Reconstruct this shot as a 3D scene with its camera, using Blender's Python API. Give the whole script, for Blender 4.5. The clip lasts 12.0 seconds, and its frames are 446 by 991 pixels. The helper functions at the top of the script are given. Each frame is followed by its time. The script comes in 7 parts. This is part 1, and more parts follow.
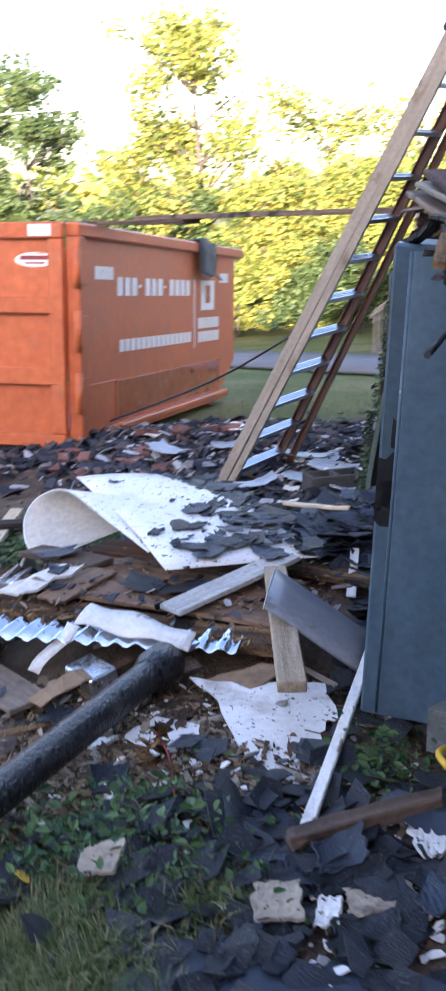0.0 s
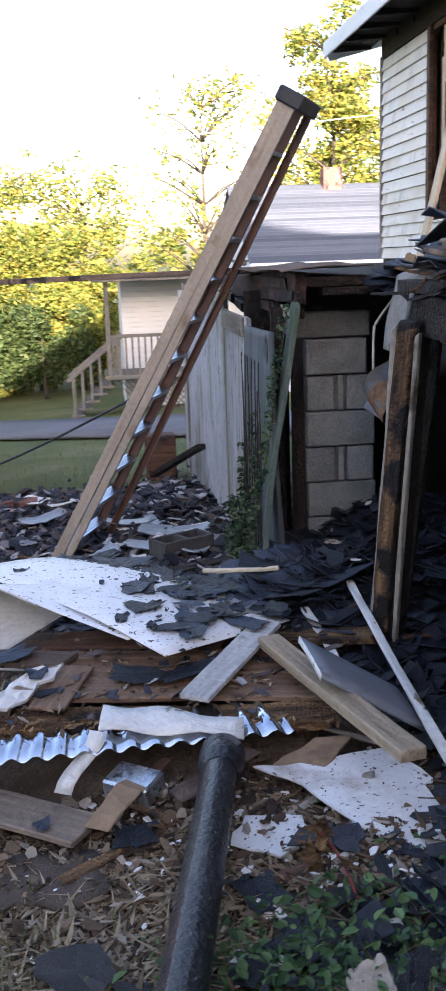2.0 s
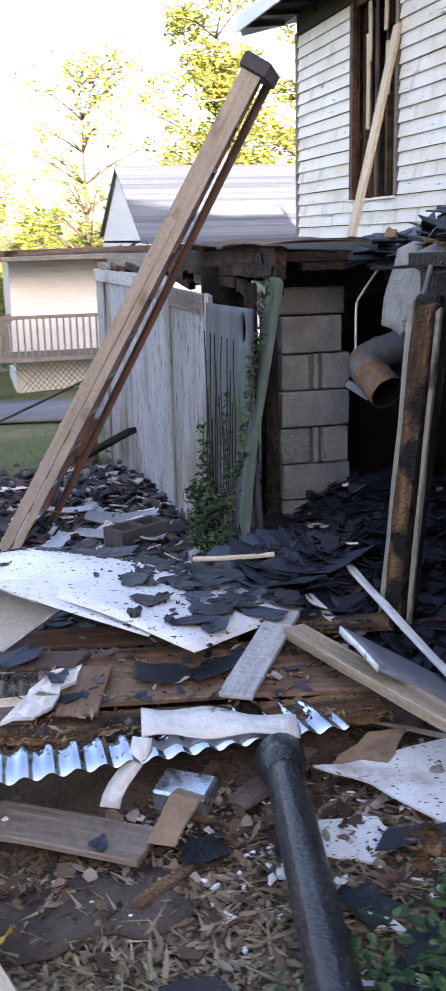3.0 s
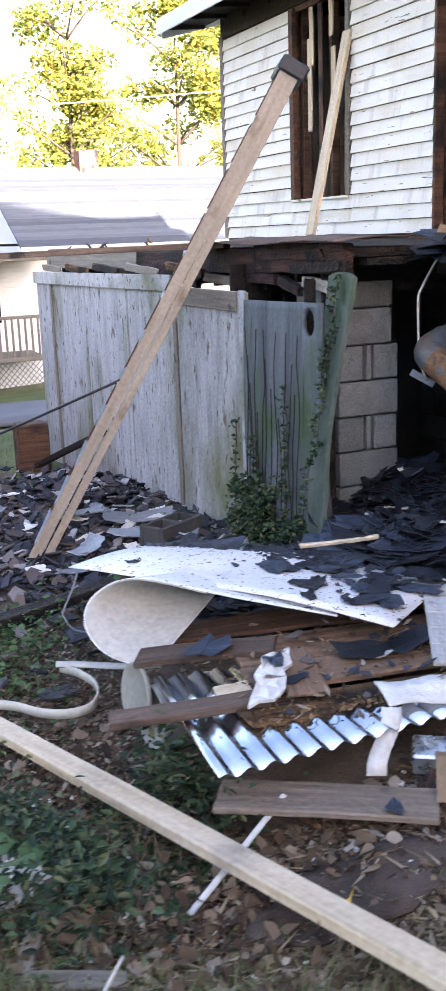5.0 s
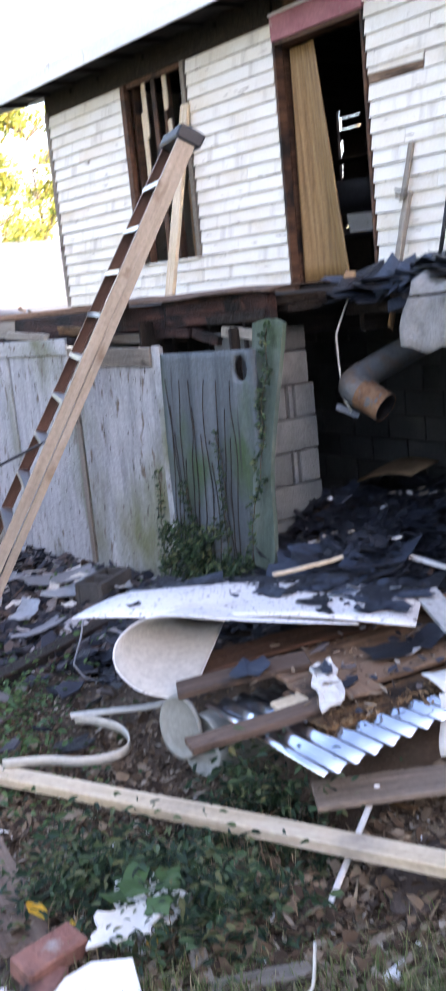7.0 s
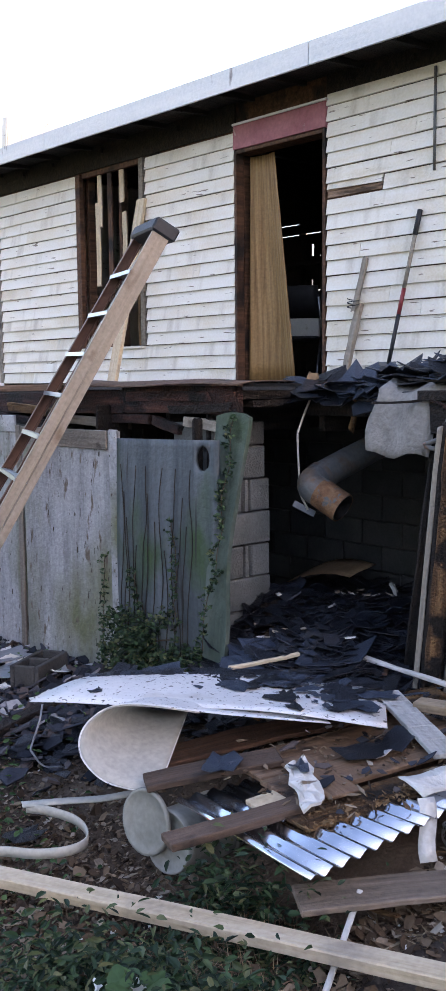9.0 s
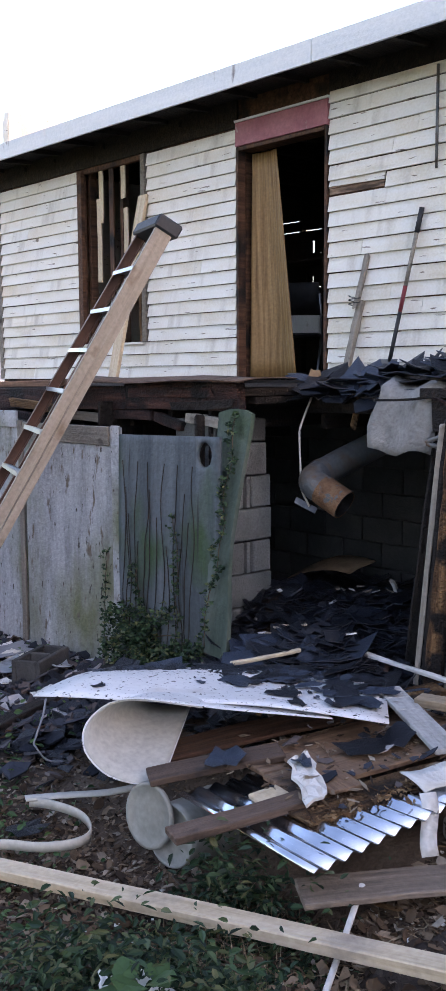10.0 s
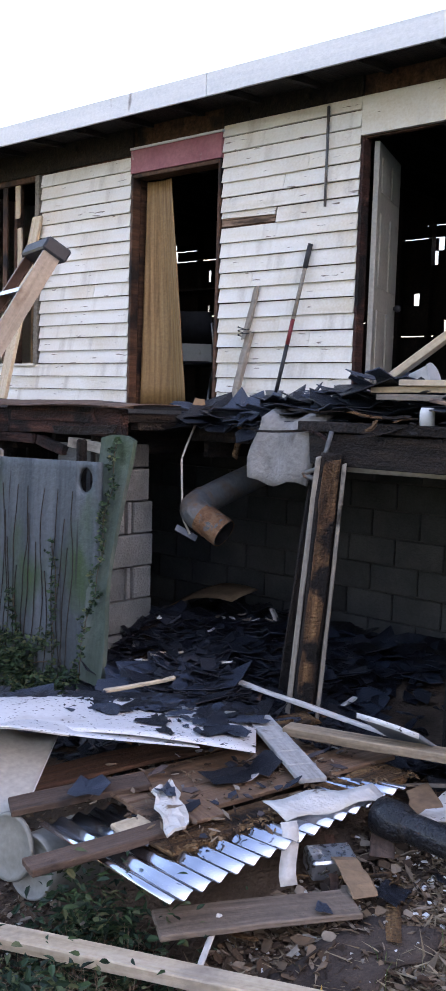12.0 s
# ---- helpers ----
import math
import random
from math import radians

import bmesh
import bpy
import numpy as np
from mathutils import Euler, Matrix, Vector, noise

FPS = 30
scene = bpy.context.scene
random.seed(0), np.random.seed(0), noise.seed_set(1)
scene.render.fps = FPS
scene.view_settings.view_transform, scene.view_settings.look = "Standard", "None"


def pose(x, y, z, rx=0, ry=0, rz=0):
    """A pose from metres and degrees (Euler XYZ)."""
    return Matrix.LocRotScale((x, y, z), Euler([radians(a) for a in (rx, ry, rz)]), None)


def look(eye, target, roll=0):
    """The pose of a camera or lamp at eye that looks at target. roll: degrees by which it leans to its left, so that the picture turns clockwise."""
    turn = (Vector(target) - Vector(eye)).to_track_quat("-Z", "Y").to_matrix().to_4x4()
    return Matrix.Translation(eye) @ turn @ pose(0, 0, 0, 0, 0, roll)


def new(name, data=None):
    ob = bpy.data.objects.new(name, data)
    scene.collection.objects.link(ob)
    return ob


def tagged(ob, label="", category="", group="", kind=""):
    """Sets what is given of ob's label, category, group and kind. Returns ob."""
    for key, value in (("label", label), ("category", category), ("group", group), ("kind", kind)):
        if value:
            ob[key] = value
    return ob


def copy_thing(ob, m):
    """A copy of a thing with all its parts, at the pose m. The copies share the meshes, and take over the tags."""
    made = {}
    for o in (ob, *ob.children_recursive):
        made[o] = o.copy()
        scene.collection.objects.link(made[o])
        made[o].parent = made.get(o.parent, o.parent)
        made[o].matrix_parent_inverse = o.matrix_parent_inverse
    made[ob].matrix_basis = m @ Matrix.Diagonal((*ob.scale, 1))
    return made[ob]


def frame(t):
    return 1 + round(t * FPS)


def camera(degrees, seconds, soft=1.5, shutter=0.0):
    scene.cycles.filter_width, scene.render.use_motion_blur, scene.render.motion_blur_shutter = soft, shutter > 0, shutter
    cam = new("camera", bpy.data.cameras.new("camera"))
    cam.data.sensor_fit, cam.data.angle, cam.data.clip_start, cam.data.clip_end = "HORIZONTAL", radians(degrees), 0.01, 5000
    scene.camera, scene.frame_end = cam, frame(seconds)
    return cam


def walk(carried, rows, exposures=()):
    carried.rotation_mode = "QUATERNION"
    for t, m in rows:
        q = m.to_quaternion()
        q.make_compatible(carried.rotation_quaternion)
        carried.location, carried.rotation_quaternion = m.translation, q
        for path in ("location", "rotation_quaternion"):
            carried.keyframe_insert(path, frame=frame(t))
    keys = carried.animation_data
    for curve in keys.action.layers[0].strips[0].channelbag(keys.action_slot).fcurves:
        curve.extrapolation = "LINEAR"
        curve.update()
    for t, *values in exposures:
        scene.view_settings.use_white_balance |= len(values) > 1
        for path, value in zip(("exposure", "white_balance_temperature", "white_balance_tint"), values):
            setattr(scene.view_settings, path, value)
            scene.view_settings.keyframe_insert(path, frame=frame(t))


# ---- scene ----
cam = camera(24.91, 12.0, soft=1.35, shutter=0.5)
PATH = [
    (0, (-0.076, 0.305, 1.56), (-0.528, 2.17, 0.999), -1.0),
    (0.5, (-0.41, 0.341, 1.569), (-0.64, 2.267, 1.08), -2.4),
    (1, (-0.7, 0.435, 1.554), (-0.709, 2.387, 1.119), -2.9),
    (1.5, (-1.053, 0.438, 1.562), (-0.956, 2.386, 1.119), -2.4),
    (2, (-1.351, 0.438, 1.568), (-1.131, 2.372, 1.11), -2.0),
    (2.5, (-1.592, 0.57, 1.541), (-1.249, 2.481, 1.062), -1.7),
    (4.5, (-2.773, 1.047, 1.528), (-2.038, 2.836, 1.016), -1.5),
    (5, (-3.087, 1.03, 1.547), (-2.318, 2.807, 1.046), -2.1),
    (5.5, (-3.43, 1.037, 1.543), (-2.633, 2.802, 1.044), -2.6),
    (6, (-3.77, 1.009, 1.542), (-2.927, 2.747, 1.021), -2.7),
    (6.5, (-3.879, 1.086, 1.518), (-2.904, 2.749, 0.985), -3.8),
    (7, (-3.953, 1.261, 1.511), (-2.811, 2.854, 1.115), -5.6),
    (7.5, (-4.139, 1.368, 1.551), (-2.873, 2.894, 1.287), -2.7),
    (9.5, (-4.237, 1.497, 1.514), (-2.906, 2.972, 1.283), -0.5),
    (10, (-4.255, 1.492, 1.523), (-2.923, 2.965, 1.287), -0.3),
    (10.5, (-4.237, 1.47, 1.53), (-2.885, 2.926, 1.304), 0.6),
    (11, (-4.207, 1.422, 1.54), (-2.81, 2.839, 1.338), 1.3),
    (11.5, (-4.198, 1.41, 1.551), (-2.75, 2.776, 1.356), 1.7),
    (12, (-4.192, 1.418, 1.534), (-2.714, 2.752, 1.351), 1.8),
]
walk(cam, [(t, look(eye, aim, roll)) for t, eye, aim, roll in PATH],
     exposures=[(0, 2.75, 6120, 28), (0.5, 2.25, 6220, 27), (1, 2.0, 6320, 27), (1.5, 2.1, 6370, 27), (2.5, 2.4, 6470, 28), (4.5, 2.82, 6570, 28),
                (6.5, 2.78, 6570, 30), (7.0, 2.9, 6570, 30), (7.5, 2.85, 6620, 30), (9.5, 2.25, 6620, 30), (10.5, 2.28, 6620, 31), (11.5, 2.52, 6670, 32), (12, 2.45, 6670, 32)])

# ---- light: low evening sun behind the house, open sky ----
world = bpy.data.worlds.new("sky")
scene.world = world
world.use_nodes = True
wn = world.node_tree.nodes
sky = wn.new("ShaderNodeTexSky")
sky.sky_type, sky.sun_disc = "NISHITA", False
SUN_ELEVATION, SUN_FROM = 11.5, (0.03, -1.0)
sky.sun_elevation, sky.sun_rotation = radians(SUN_ELEVATION), math.atan2(SUN_FROM[0], SUN_FROM[1])
sky.dust_density, sky.air_density = 2.0, 1.0
wn["Background"].inputs["Strength"].default_value = 0.15
world.node_tree.links.new(sky.outputs["Color"], wn["Background"].inputs["Color"])
sun = new("sun", bpy.data.lights.new("sun", "SUN"))
sun.data.energy, sun.data.angle, sun.data.color = 5.0, radians(0.5), (1.0, 0.91, 0.74)
sun.matrix_world = look((0, 0, 30), Vector((0, 0, 30)) - Vector((SUN_FROM[0], SUN_FROM[1], math.tan(radians(SUN_ELEVATION)))))


# ---- materials ----
def material(name, colors, rough=0.8, metal=0.0, scale=(6, 6, 6), detail=6.0, bump=0.3, fine=40.0, island=0.0, each=0.0,
             stain=None, translucent=0.0, coat=0.0, spread=(0.3, 0.7), depth=0.02):
    """Two scales of noise through a ramp of colours, relief, and stains (colour, scale, from, to) that have a shape of their own."""
    m = bpy.data.materials.new(name)
    m.use_nodes = True
    n, link = m.node_tree.nodes, m.node_tree.links.new
    bsdf = n["Principled BSDF"]
    where, mapping = n.new("ShaderNodeTexCoord"), n.new("ShaderNodeMapping")
    mapping.inputs["Scale"].default_value = scale
    link(where.outputs["Object"], mapping.inputs["Vector"])
    info = n.new("ShaderNodeObjectInfo")
    shift = n.new("ShaderNodeVectorMath")
    shift.operation = "MULTIPLY_ADD"
    link(info.outputs["Random"], shift.inputs[0])
    shift.inputs[1].default_value = (31, 17, 23)
    link(mapping.outputs["Vector"], shift.inputs[2])
    big = n.new("ShaderNodeTexNoise")
    big.inputs["Scale"].default_value, big.inputs["Detail"].default_value = 1.0, detail
    big.inputs["Roughness"].default_value = 0.65
    link(shift.outputs["Vector"], big.inputs["Vector"])
    ramp = n.new("ShaderNodeValToRGB")
    ramp.color_ramp.elements[0].position, ramp.color_ramp.elements[1].position = spread
    while len(ramp.color_ramp.elements) < len(colors):
        ramp.color_ramp.elements.new(0.5)
    for k, c in enumerate(colors):
        e = ramp.color_ramp.elements[k]
        e.position = spread[0] + (spread[1] - spread[0]) * k / max(1, len(colors) - 1)
        e.color = (*c, 1)
    factor = big.outputs["Fac"]
    for amount, source in ((island, "island"), (each, "each")):
        if amount:
            if source == "island":
                rnd = n.new("ShaderNodeNewGeometry").outputs["Random Per Island"]
            else:
                rnd = info.outputs["Random"]
            mixr = n.new("ShaderNodeMix")
            mixr.inputs["Factor"].default_value = amount
            link(factor, mixr.inputs[2])
            link(rnd, mixr.inputs[3])
            factor = mixr.outputs[0]
    link(factor, ramp.inputs["Fac"])
    color = ramp.outputs["Color"]
    small = n.new("ShaderNodeTexNoise")
    small.inputs["Scale"].default_value, small.inputs["Detail"].default_value = fine, 4.0
    link(where.outputs["Object"], small.inputs["Vector"])
    for tint, s, lo, hi, *stretch in (stain or ()):
        spot, smap = n.new("ShaderNodeTexNoise"), n.new("ShaderNodeMapping")
        spot.inputs["Scale"].default_value, spot.inputs["Detail"].default_value = s, 5.0
        smap.inputs["Scale"].default_value = stretch[0] if stretch else (1, 1, 1)
        shift2 = n.new("ShaderNodeVectorMath")
        shift2.operation = "MULTIPLY_ADD"
        link(info.outputs["Random"], shift2.inputs[0])
        shift2.inputs[1].default_value = (11, 29, 7)
        link(where.outputs["Object"], smap.inputs["Vector"])
        link(smap.outputs["Vector"], shift2.inputs[2])
        link(shift2.outputs["Vector"], spot.inputs["Vector"])
        edge = n.new("ShaderNodeMapRange")
        edge.inputs["From Min"].default_value, edge.inputs["From Max"].default_value = lo, hi
        link(spot.outputs["Fac"], edge.inputs["Value"])
        mix = n.new("ShaderNodeMix")
        mix.data_type = "RGBA"
        link(edge.outputs["Result"], mix.inputs["Factor"])
        link(color, mix.inputs[6])
        mix.inputs[7].default_value = (*tint, 1)
        color = mix.outputs[2]
    grain = n.new("ShaderNodeMix")
    grain.data_type, grain.blend_type = "RGBA", "OVERLAY"
    grain.inputs["Factor"].default_value = 0.35
    link(color, grain.inputs[6])
    link(small.outputs["Fac"], grain.inputs[7])
    link(grain.outputs[2], bsdf.inputs["Base Color"])
    rr = n.new("ShaderNodeMapRange")
    rr.inputs["To Min"].default_value, rr.inputs["To Max"].default_value = max(0.03, rough - 0.15), min(1, rough + 0.12)
    link(small.outputs["Fac"], rr.inputs["Value"])
    link(rr.outputs["Result"], bsdf.inputs["Roughness"])
    bsdf.inputs["Metallic"].default_value = metal
    bsdf.inputs["Specular IOR Level"].default_value = 0.35
    bsdf.inputs["Coat Weight"].default_value = coat
    add = n.new("ShaderNodeMath")
    link(big.outputs["Fac"], add.inputs[0])
    link(small.outputs["Fac"], add.inputs[1])
    relief = n.new("ShaderNodeBump")
    relief.inputs["Strength"].default_value, relief.inputs["Distance"].default_value = bump, depth
    link(add.outputs["Value"], relief.inputs["Height"])
    link(relief.outputs["Normal"], bsdf.inputs["Normal"])
    if translucent:
        glow, blend = n.new("ShaderNodeBsdfTranslucent"), n.new("ShaderNodeMixShader")
        link(grain.outputs[2], glow.inputs["Color"])
        blend.inputs["Fac"].default_value = translucent
        link(bsdf.outputs["BSDF"], blend.inputs[1])
        link(glow.outputs["BSDF"], blend.inputs[2])
        link(blend.outputs["Shader"], n["Material Output"].inputs["Surface"])
    return m


GRAIN = (1.5, 30, 30)
dirt = material("dirt", [(0.045, 0.032, 0.022), (0.10, 0.07, 0.05), (0.18, 0.13, 0.092)], 0.95, scale=(3, 3, 3), bump=0.8, fine=60,
                stain=[((0.02, 0.016, 0.014), 1.3, 0.56, 0.66)])
lawn = material("lawn", [(0.06, 0.085, 0.02), (0.10, 0.12, 0.035), (0.2, 0.17, 0.08)], 0.95, scale=(0.6, 0.6, 0.6), bump=0.8, fine=25)
asphalt = material("asphalt", [(0.13, 0.13, 0.14), (0.19, 0.19, 0.2)], 0.9, scale=(1, 1, 1), bump=0.3)
clap_paint = material("old_white_paint", [(0.6, 0.54, 0.42), (0.78, 0.74, 0.65), (0.8, 0.78, 0.72)], 0.6, scale=(2.5, 0.7, 6), bump=0.25, fine=55,
                      each=0.08, stain=[((0.42, 0.34, 0.24), 5.0, 0.69, 0.8, (1, 0.4, 2.2)), ((0.64, 0.56, 0.42), 1.1, 0.5, 0.76), ((0.2, 0.16, 0.12), 16.0, 0.67, 0.70, (1, 0.3, 2.5)), ((0.55, 0.51, 0.44), 2.2, 0.56, 0.74, (1, 2.5, 0.25))], spread=(0.25, 0.55))
fascia_paint = material("fascia_paint", [(0.62, 0.66, 0.68), (0.76, 0.78, 0.78)], 0.55, scale=(3, 0.5, 8), bump=0.2,
                        stain=[((0.25, 0.24, 0.24), 4.0, 0.66, 0.72, (1, 1.5, 0.5))])
red_paint = material("red_header_paint", [(0.3, 0.1, 0.12), (0.42, 0.17, 0.19)], 0.6, scale=(2, 3, 5), stain=[((0.5, 0.4, 0.38), 7.0, 0.68, 0.74)])
char_wood = material("charred_wood", [(0.006, 0.005, 0.005), (0.016, 0.012, 0.010), (0.042, 0.027, 0.019)], 0.75, scale=(3, 25, 25), bump=0.8, fine=60, depth=0.03)
brown_wood = material("dark_brown_wood", [(0.035, 0.02, 0.014), (0.10, 0.05, 0.03), (0.17, 0.09, 0.055)], 0.8, scale=GRAIN, bump=0.5,
                      stain=[((0.012, 0.01, 0.01), 3.0, 0.52, 0.66)])
beam_wood = material("burnt_red_beam", [(0.010, 0.007, 0.007), (0.04, 0.017, 0.013), (0.11, 0.045, 0.032)], 0.8, scale=(2, 20, 20), bump=0.8, fine=60, depth=0.03,
                     stain=[((0.008, 0.007, 0.007), 4.0, 0.5, 0.6), ((0.26, 0.2, 0.14), 11.0, 0.69, 0.74, (0.5, 1, 1))])
rot_wood = material("rotted_wood", [(0.025, 0.015, 0.01), (0.15, 0.08, 0.034), (0.36, 0.21, 0.09)], 0.9, scale=(2, 22, 22), bump=1.0, fine=70, depth=0.04,
                    stain=[((0.02, 0.014, 0.01), 4.0, 0.55, 0.62)])
post_rot = material("rotted_post", [(0.02, 0.012, 0.008), (0.13, 0.068, 0.032), (0.34, 0.19, 0.085)], 0.9, scale=(2, 22, 22), bump=1.0, fine=70, depth=0.04,
                    stain=[((0.012, 0.009, 0.008), 5.0, 0.5, 0.58)])
board_wood = material("weathered_board", [(0.05, 0.032, 0.022), (0.12, 0.078, 0.056), (0.22, 0.155, 0.115)], 0.8, scale=GRAIN, bump=0.45,
                      stain=[((0.03, 0.022, 0.018), 5.0, 0.58, 0.68)], each=0.25)
stain_wood = material("stained_board", [(0.11, 0.085, 0.062), (0.21, 0.16, 0.12), (0.3, 0.24, 0.19)], 0.8, scale=GRAIN, bump=0.45, stain=[((0.06, 0.045, 0.035), 4.0, 0.58, 0.7)])
ply_wood = material("brown_plywood", [(0.09, 0.052, 0.032), (0.19, 0.115, 0.07), (0.29, 0.185, 0.115)], 0.75, scale=GRAIN, bump=0.45, stain=[((0.03, 0.02, 0.015), 5.0, 0.6, 0.7)])
felt_brown = material("brown_felt", [(0.045, 0.033, 0.026), (0.08, 0.058, 0.045), (0.12, 0.09, 0.07)], 0.95, scale=(5, 5, 5), bump=0.6, fine=120, stain=[((0.16, 0.12, 0.085), 16.0, 0.66, 0.7)])
gray_wood = material("gray_wood", [(0.14, 0.12, 0.10), (0.26, 0.23, 0.19), (0.36, 0.33, 0.28)], 0.85, scale=GRAIN, bump=0.5, each=0.3,
                     stain=[((0.06, 0.05, 0.04), 6.0, 0.62, 0.72)])
pale_gray_wood = material("pale_gray_wood", [(0.28, 0.28, 0.265), (0.4, 0.4, 0.385), (0.5, 0.5, 0.485)], 0.8, scale=GRAIN, bump=0.4, stain=[((0.14, 0.12, 0.1), 8.0, 0.64, 0.72)])
split_wood = material("fresh_split_wood", [(0.14, 0.085, 0.055), (0.3, 0.2, 0.135), (0.45, 0.34, 0.24)], 0.85, scale=(25, 2, 25), bump=0.6, stain=[((0.07, 0.045, 0.03), 7.0, 0.6, 0.66, (1, 0.3, 2))])
tan_wood = material("tan_timber", [(0.17, 0.125, 0.08), (0.3, 0.23, 0.155), (0.4, 0.32, 0.23)], 0.8, scale=GRAIN, bump=0.45, stain=[((0.08, 0.055, 0.04), 5.0, 0.6, 0.7)])
pale_wood = material("pale_lumber", [(0.45, 0.35, 0.225), (0.58, 0.47, 0.325), (0.66, 0.56, 0.42)], 0.7, scale=GRAIN, bump=0.25,
                     stain=[((0.25, 0.16, 0.08), 12.0, 0.7, 0.75), ((0.3, 0.25, 0.2), 3.0, 0.6, 0.8)])
panel_wood = material("yellow_panelling", [(0.15, 0.08, 0.032), (0.27, 0.16, 0.065), (0.35, 0.225, 0.1)], 0.5, scale=(30, 30, 1.2), bump=0.2)
fence_paint = material("weathered_fence_panel", [(0.23, 0.235, 0.24), (0.42, 0.43, 0.44), (0.55, 0.555, 0.565)], 0.85, scale=(9, 9, 1.6), bump=0.5, each=0.2,
                       stain=[((0.17, 0.18, 0.10), 1.6, 0.48, 0.68, (1, 1, 0.5)), ((0.16, 0.13, 0.10), 17.0, 0.6, 0.68, (1, 1, 0.4)), ((0.07, 0.06, 0.05), 34.0, 0.66, 0.69, (1, 1, 0.35))])
door_paint = material("gray_green_door", [(0.045, 0.058, 0.066), (0.085, 0.104, 0.115), (0.13, 0.15, 0.163)], 0.7, scale=(9, 9, 0.6), bump=0.4,
                      stain=[((0.05, 0.09, 0.04), 2.0, 0.52, 0.66, (1, 1, 0.6)), ((0.035, 0.036, 0.036), 22.0, 0.64, 0.72, (1, 1, 0.04))])
moss_paint = material("mossy_plank", [(0.042, 0.066, 0.05), (0.08, 0.108, 0.088), (0.135, 0.16, 0.138)], 0.8, scale=(6, 6, 1.2), bump=0.3,
                      stain=[((0.05, 0.085, 0.04), 2.0, 0.5, 0.68), ((0.02, 0.03, 0.015), 6.0, 0.6, 0.7)])
block_gray = material("concrete_block", [(0.115, 0.125, 0.12), (0.185, 0.197, 0.19), (0.25, 0.26, 0.252)], 0.95, scale=(5, 5, 5), bump=0.6, fine=90, each=0.2,
                      stain=[((0.12, 0.11, 0.1), 2.5, 0.58, 0.75)])
dark_gray_block = material("dark_gray_concrete", [(0.045, 0.047, 0.047), (0.08, 0.083, 0.08), (0.12, 0.122, 0.115)], 0.95, scale=(2, 2, 2), bump=0.5, fine=80, each=0.2)
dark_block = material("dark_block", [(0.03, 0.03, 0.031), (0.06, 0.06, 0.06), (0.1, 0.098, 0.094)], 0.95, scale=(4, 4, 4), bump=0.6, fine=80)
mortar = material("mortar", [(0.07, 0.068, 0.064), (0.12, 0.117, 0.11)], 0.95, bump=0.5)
# blue-gray tone and speckle: granules, plus bluish sky glints painted into the colour
shingle_mat = material("black_shingle", [(0.004, 0.005, 0.008), (0.011, 0.014, 0.022), (0.038, 0.053, 0.082)], 0.38, scale=(5, 5, 5), bump=0.5, fine=220, each=0.5, island=0.3,
                       stain=[((0.06, 0.058, 0.056), 9.0, 0.69, 0.74), ((0.045, 0.055, 0.075), 110.0, 0.6, 0.64)])
steel_paint = material("blue_gray_steel", [(0.045, 0.085, 0.12), (0.07, 0.115, 0.155), (0.095, 0.145, 0.185)], 0.4, 0.0, scale=(1.2, 1.2, 0.6), bump=0.08,
                       stain=[((0.03, 0.04, 0.05), 2.0, 0.58, 0.75, (1, 1, 0.3)), ((0.32, 0.36, 0.38), 14.0, 0.74, 0.76, (1, 1, 0.5))])
# black of the soot marks, also painted in for the pipes' unlit depth
soot = material("soot_and_depth_black", [(0.004, 0.004, 0.005), (0.01, 0.01, 0.011)], 0.6)
vinyl = material("white_vinyl", [(0.68, 0.69, 0.7), (0.8, 0.8, 0.79)], 0.4, scale=(2, 2, 2), bump=0.06,
                 stain=[((0.03, 0.03, 0.035), 60.0, 0.64, 0.66), ((0.45, 0.42, 0.38), 3.0, 0.58, 0.75), ((0.02, 0.02, 0.022), 22.0, 0.645, 0.66)])
vinyl_back = material("cream_sheet_backing", [(0.44, 0.43, 0.385), (0.5, 0.49, 0.44)], 0.45, scale=(2, 2, 2), bump=0.04, stain=[((0.2, 0.17, 0.13), 13.0, 0.73, 0.76), ((0.45, 0.42, 0.36), 3.0, 0.62, 0.8)])
white_board = material("white_panel", [(0.6, 0.6, 0.58), (0.74, 0.74, 0.72)], 0.55, scale=(3, 3, 3), bump=0.2,
                       stain=[((0.04, 0.035, 0.03), 60.0, 0.63, 0.65), ((0.35, 0.31, 0.26), 4.0, 0.6, 0.75)])
peel_paint = material("peeling_white_paint", [(0.55, 0.53, 0.48), (0.72, 0.71, 0.68)], 0.6, scale=(4, 8, 8), bump=0.5,
                      stain=[((0.2, 0.15, 0.1), 14.0, 0.62, 0.66, (0.4, 1, 1))])
lam_gray = material("gray_laminate", [(0.15, 0.165, 0.19), (0.21, 0.225, 0.25)], 0.4, scale=(2, 2, 2), bump=0.05, stain=[((0.1, 0.1, 0.1), 9.0, 0.68, 0.74)])
corr_steel = material("bright_corrugated_steel", [(0.6, 0.66, 0.74), (0.74, 0.79, 0.86)], 0.2, 1.0, scale=(3, 3, 3), bump=0.02, fine=14, stain=[((0.3, 0.27, 0.24), 5.0, 0.66, 0.76)])
galv_dull = material("dull_blue_gray_sheet", [(0.3, 0.35, 0.4), (0.45, 0.5, 0.55)], 0.45, 0.3, scale=(4, 4, 4), bump=0.15, stain=[((0.05, 0.05, 0.05), 5.0, 0.56, 0.68)])
galv = material("galvanised_sheet", [(0.45, 0.49, 0.53), (0.62, 0.66, 0.7)], 0.3, 0.9, scale=(5, 5, 5), bump=0.08, stain=[((0.12, 0.1, 0.08), 6.0, 0.64, 0.74)])
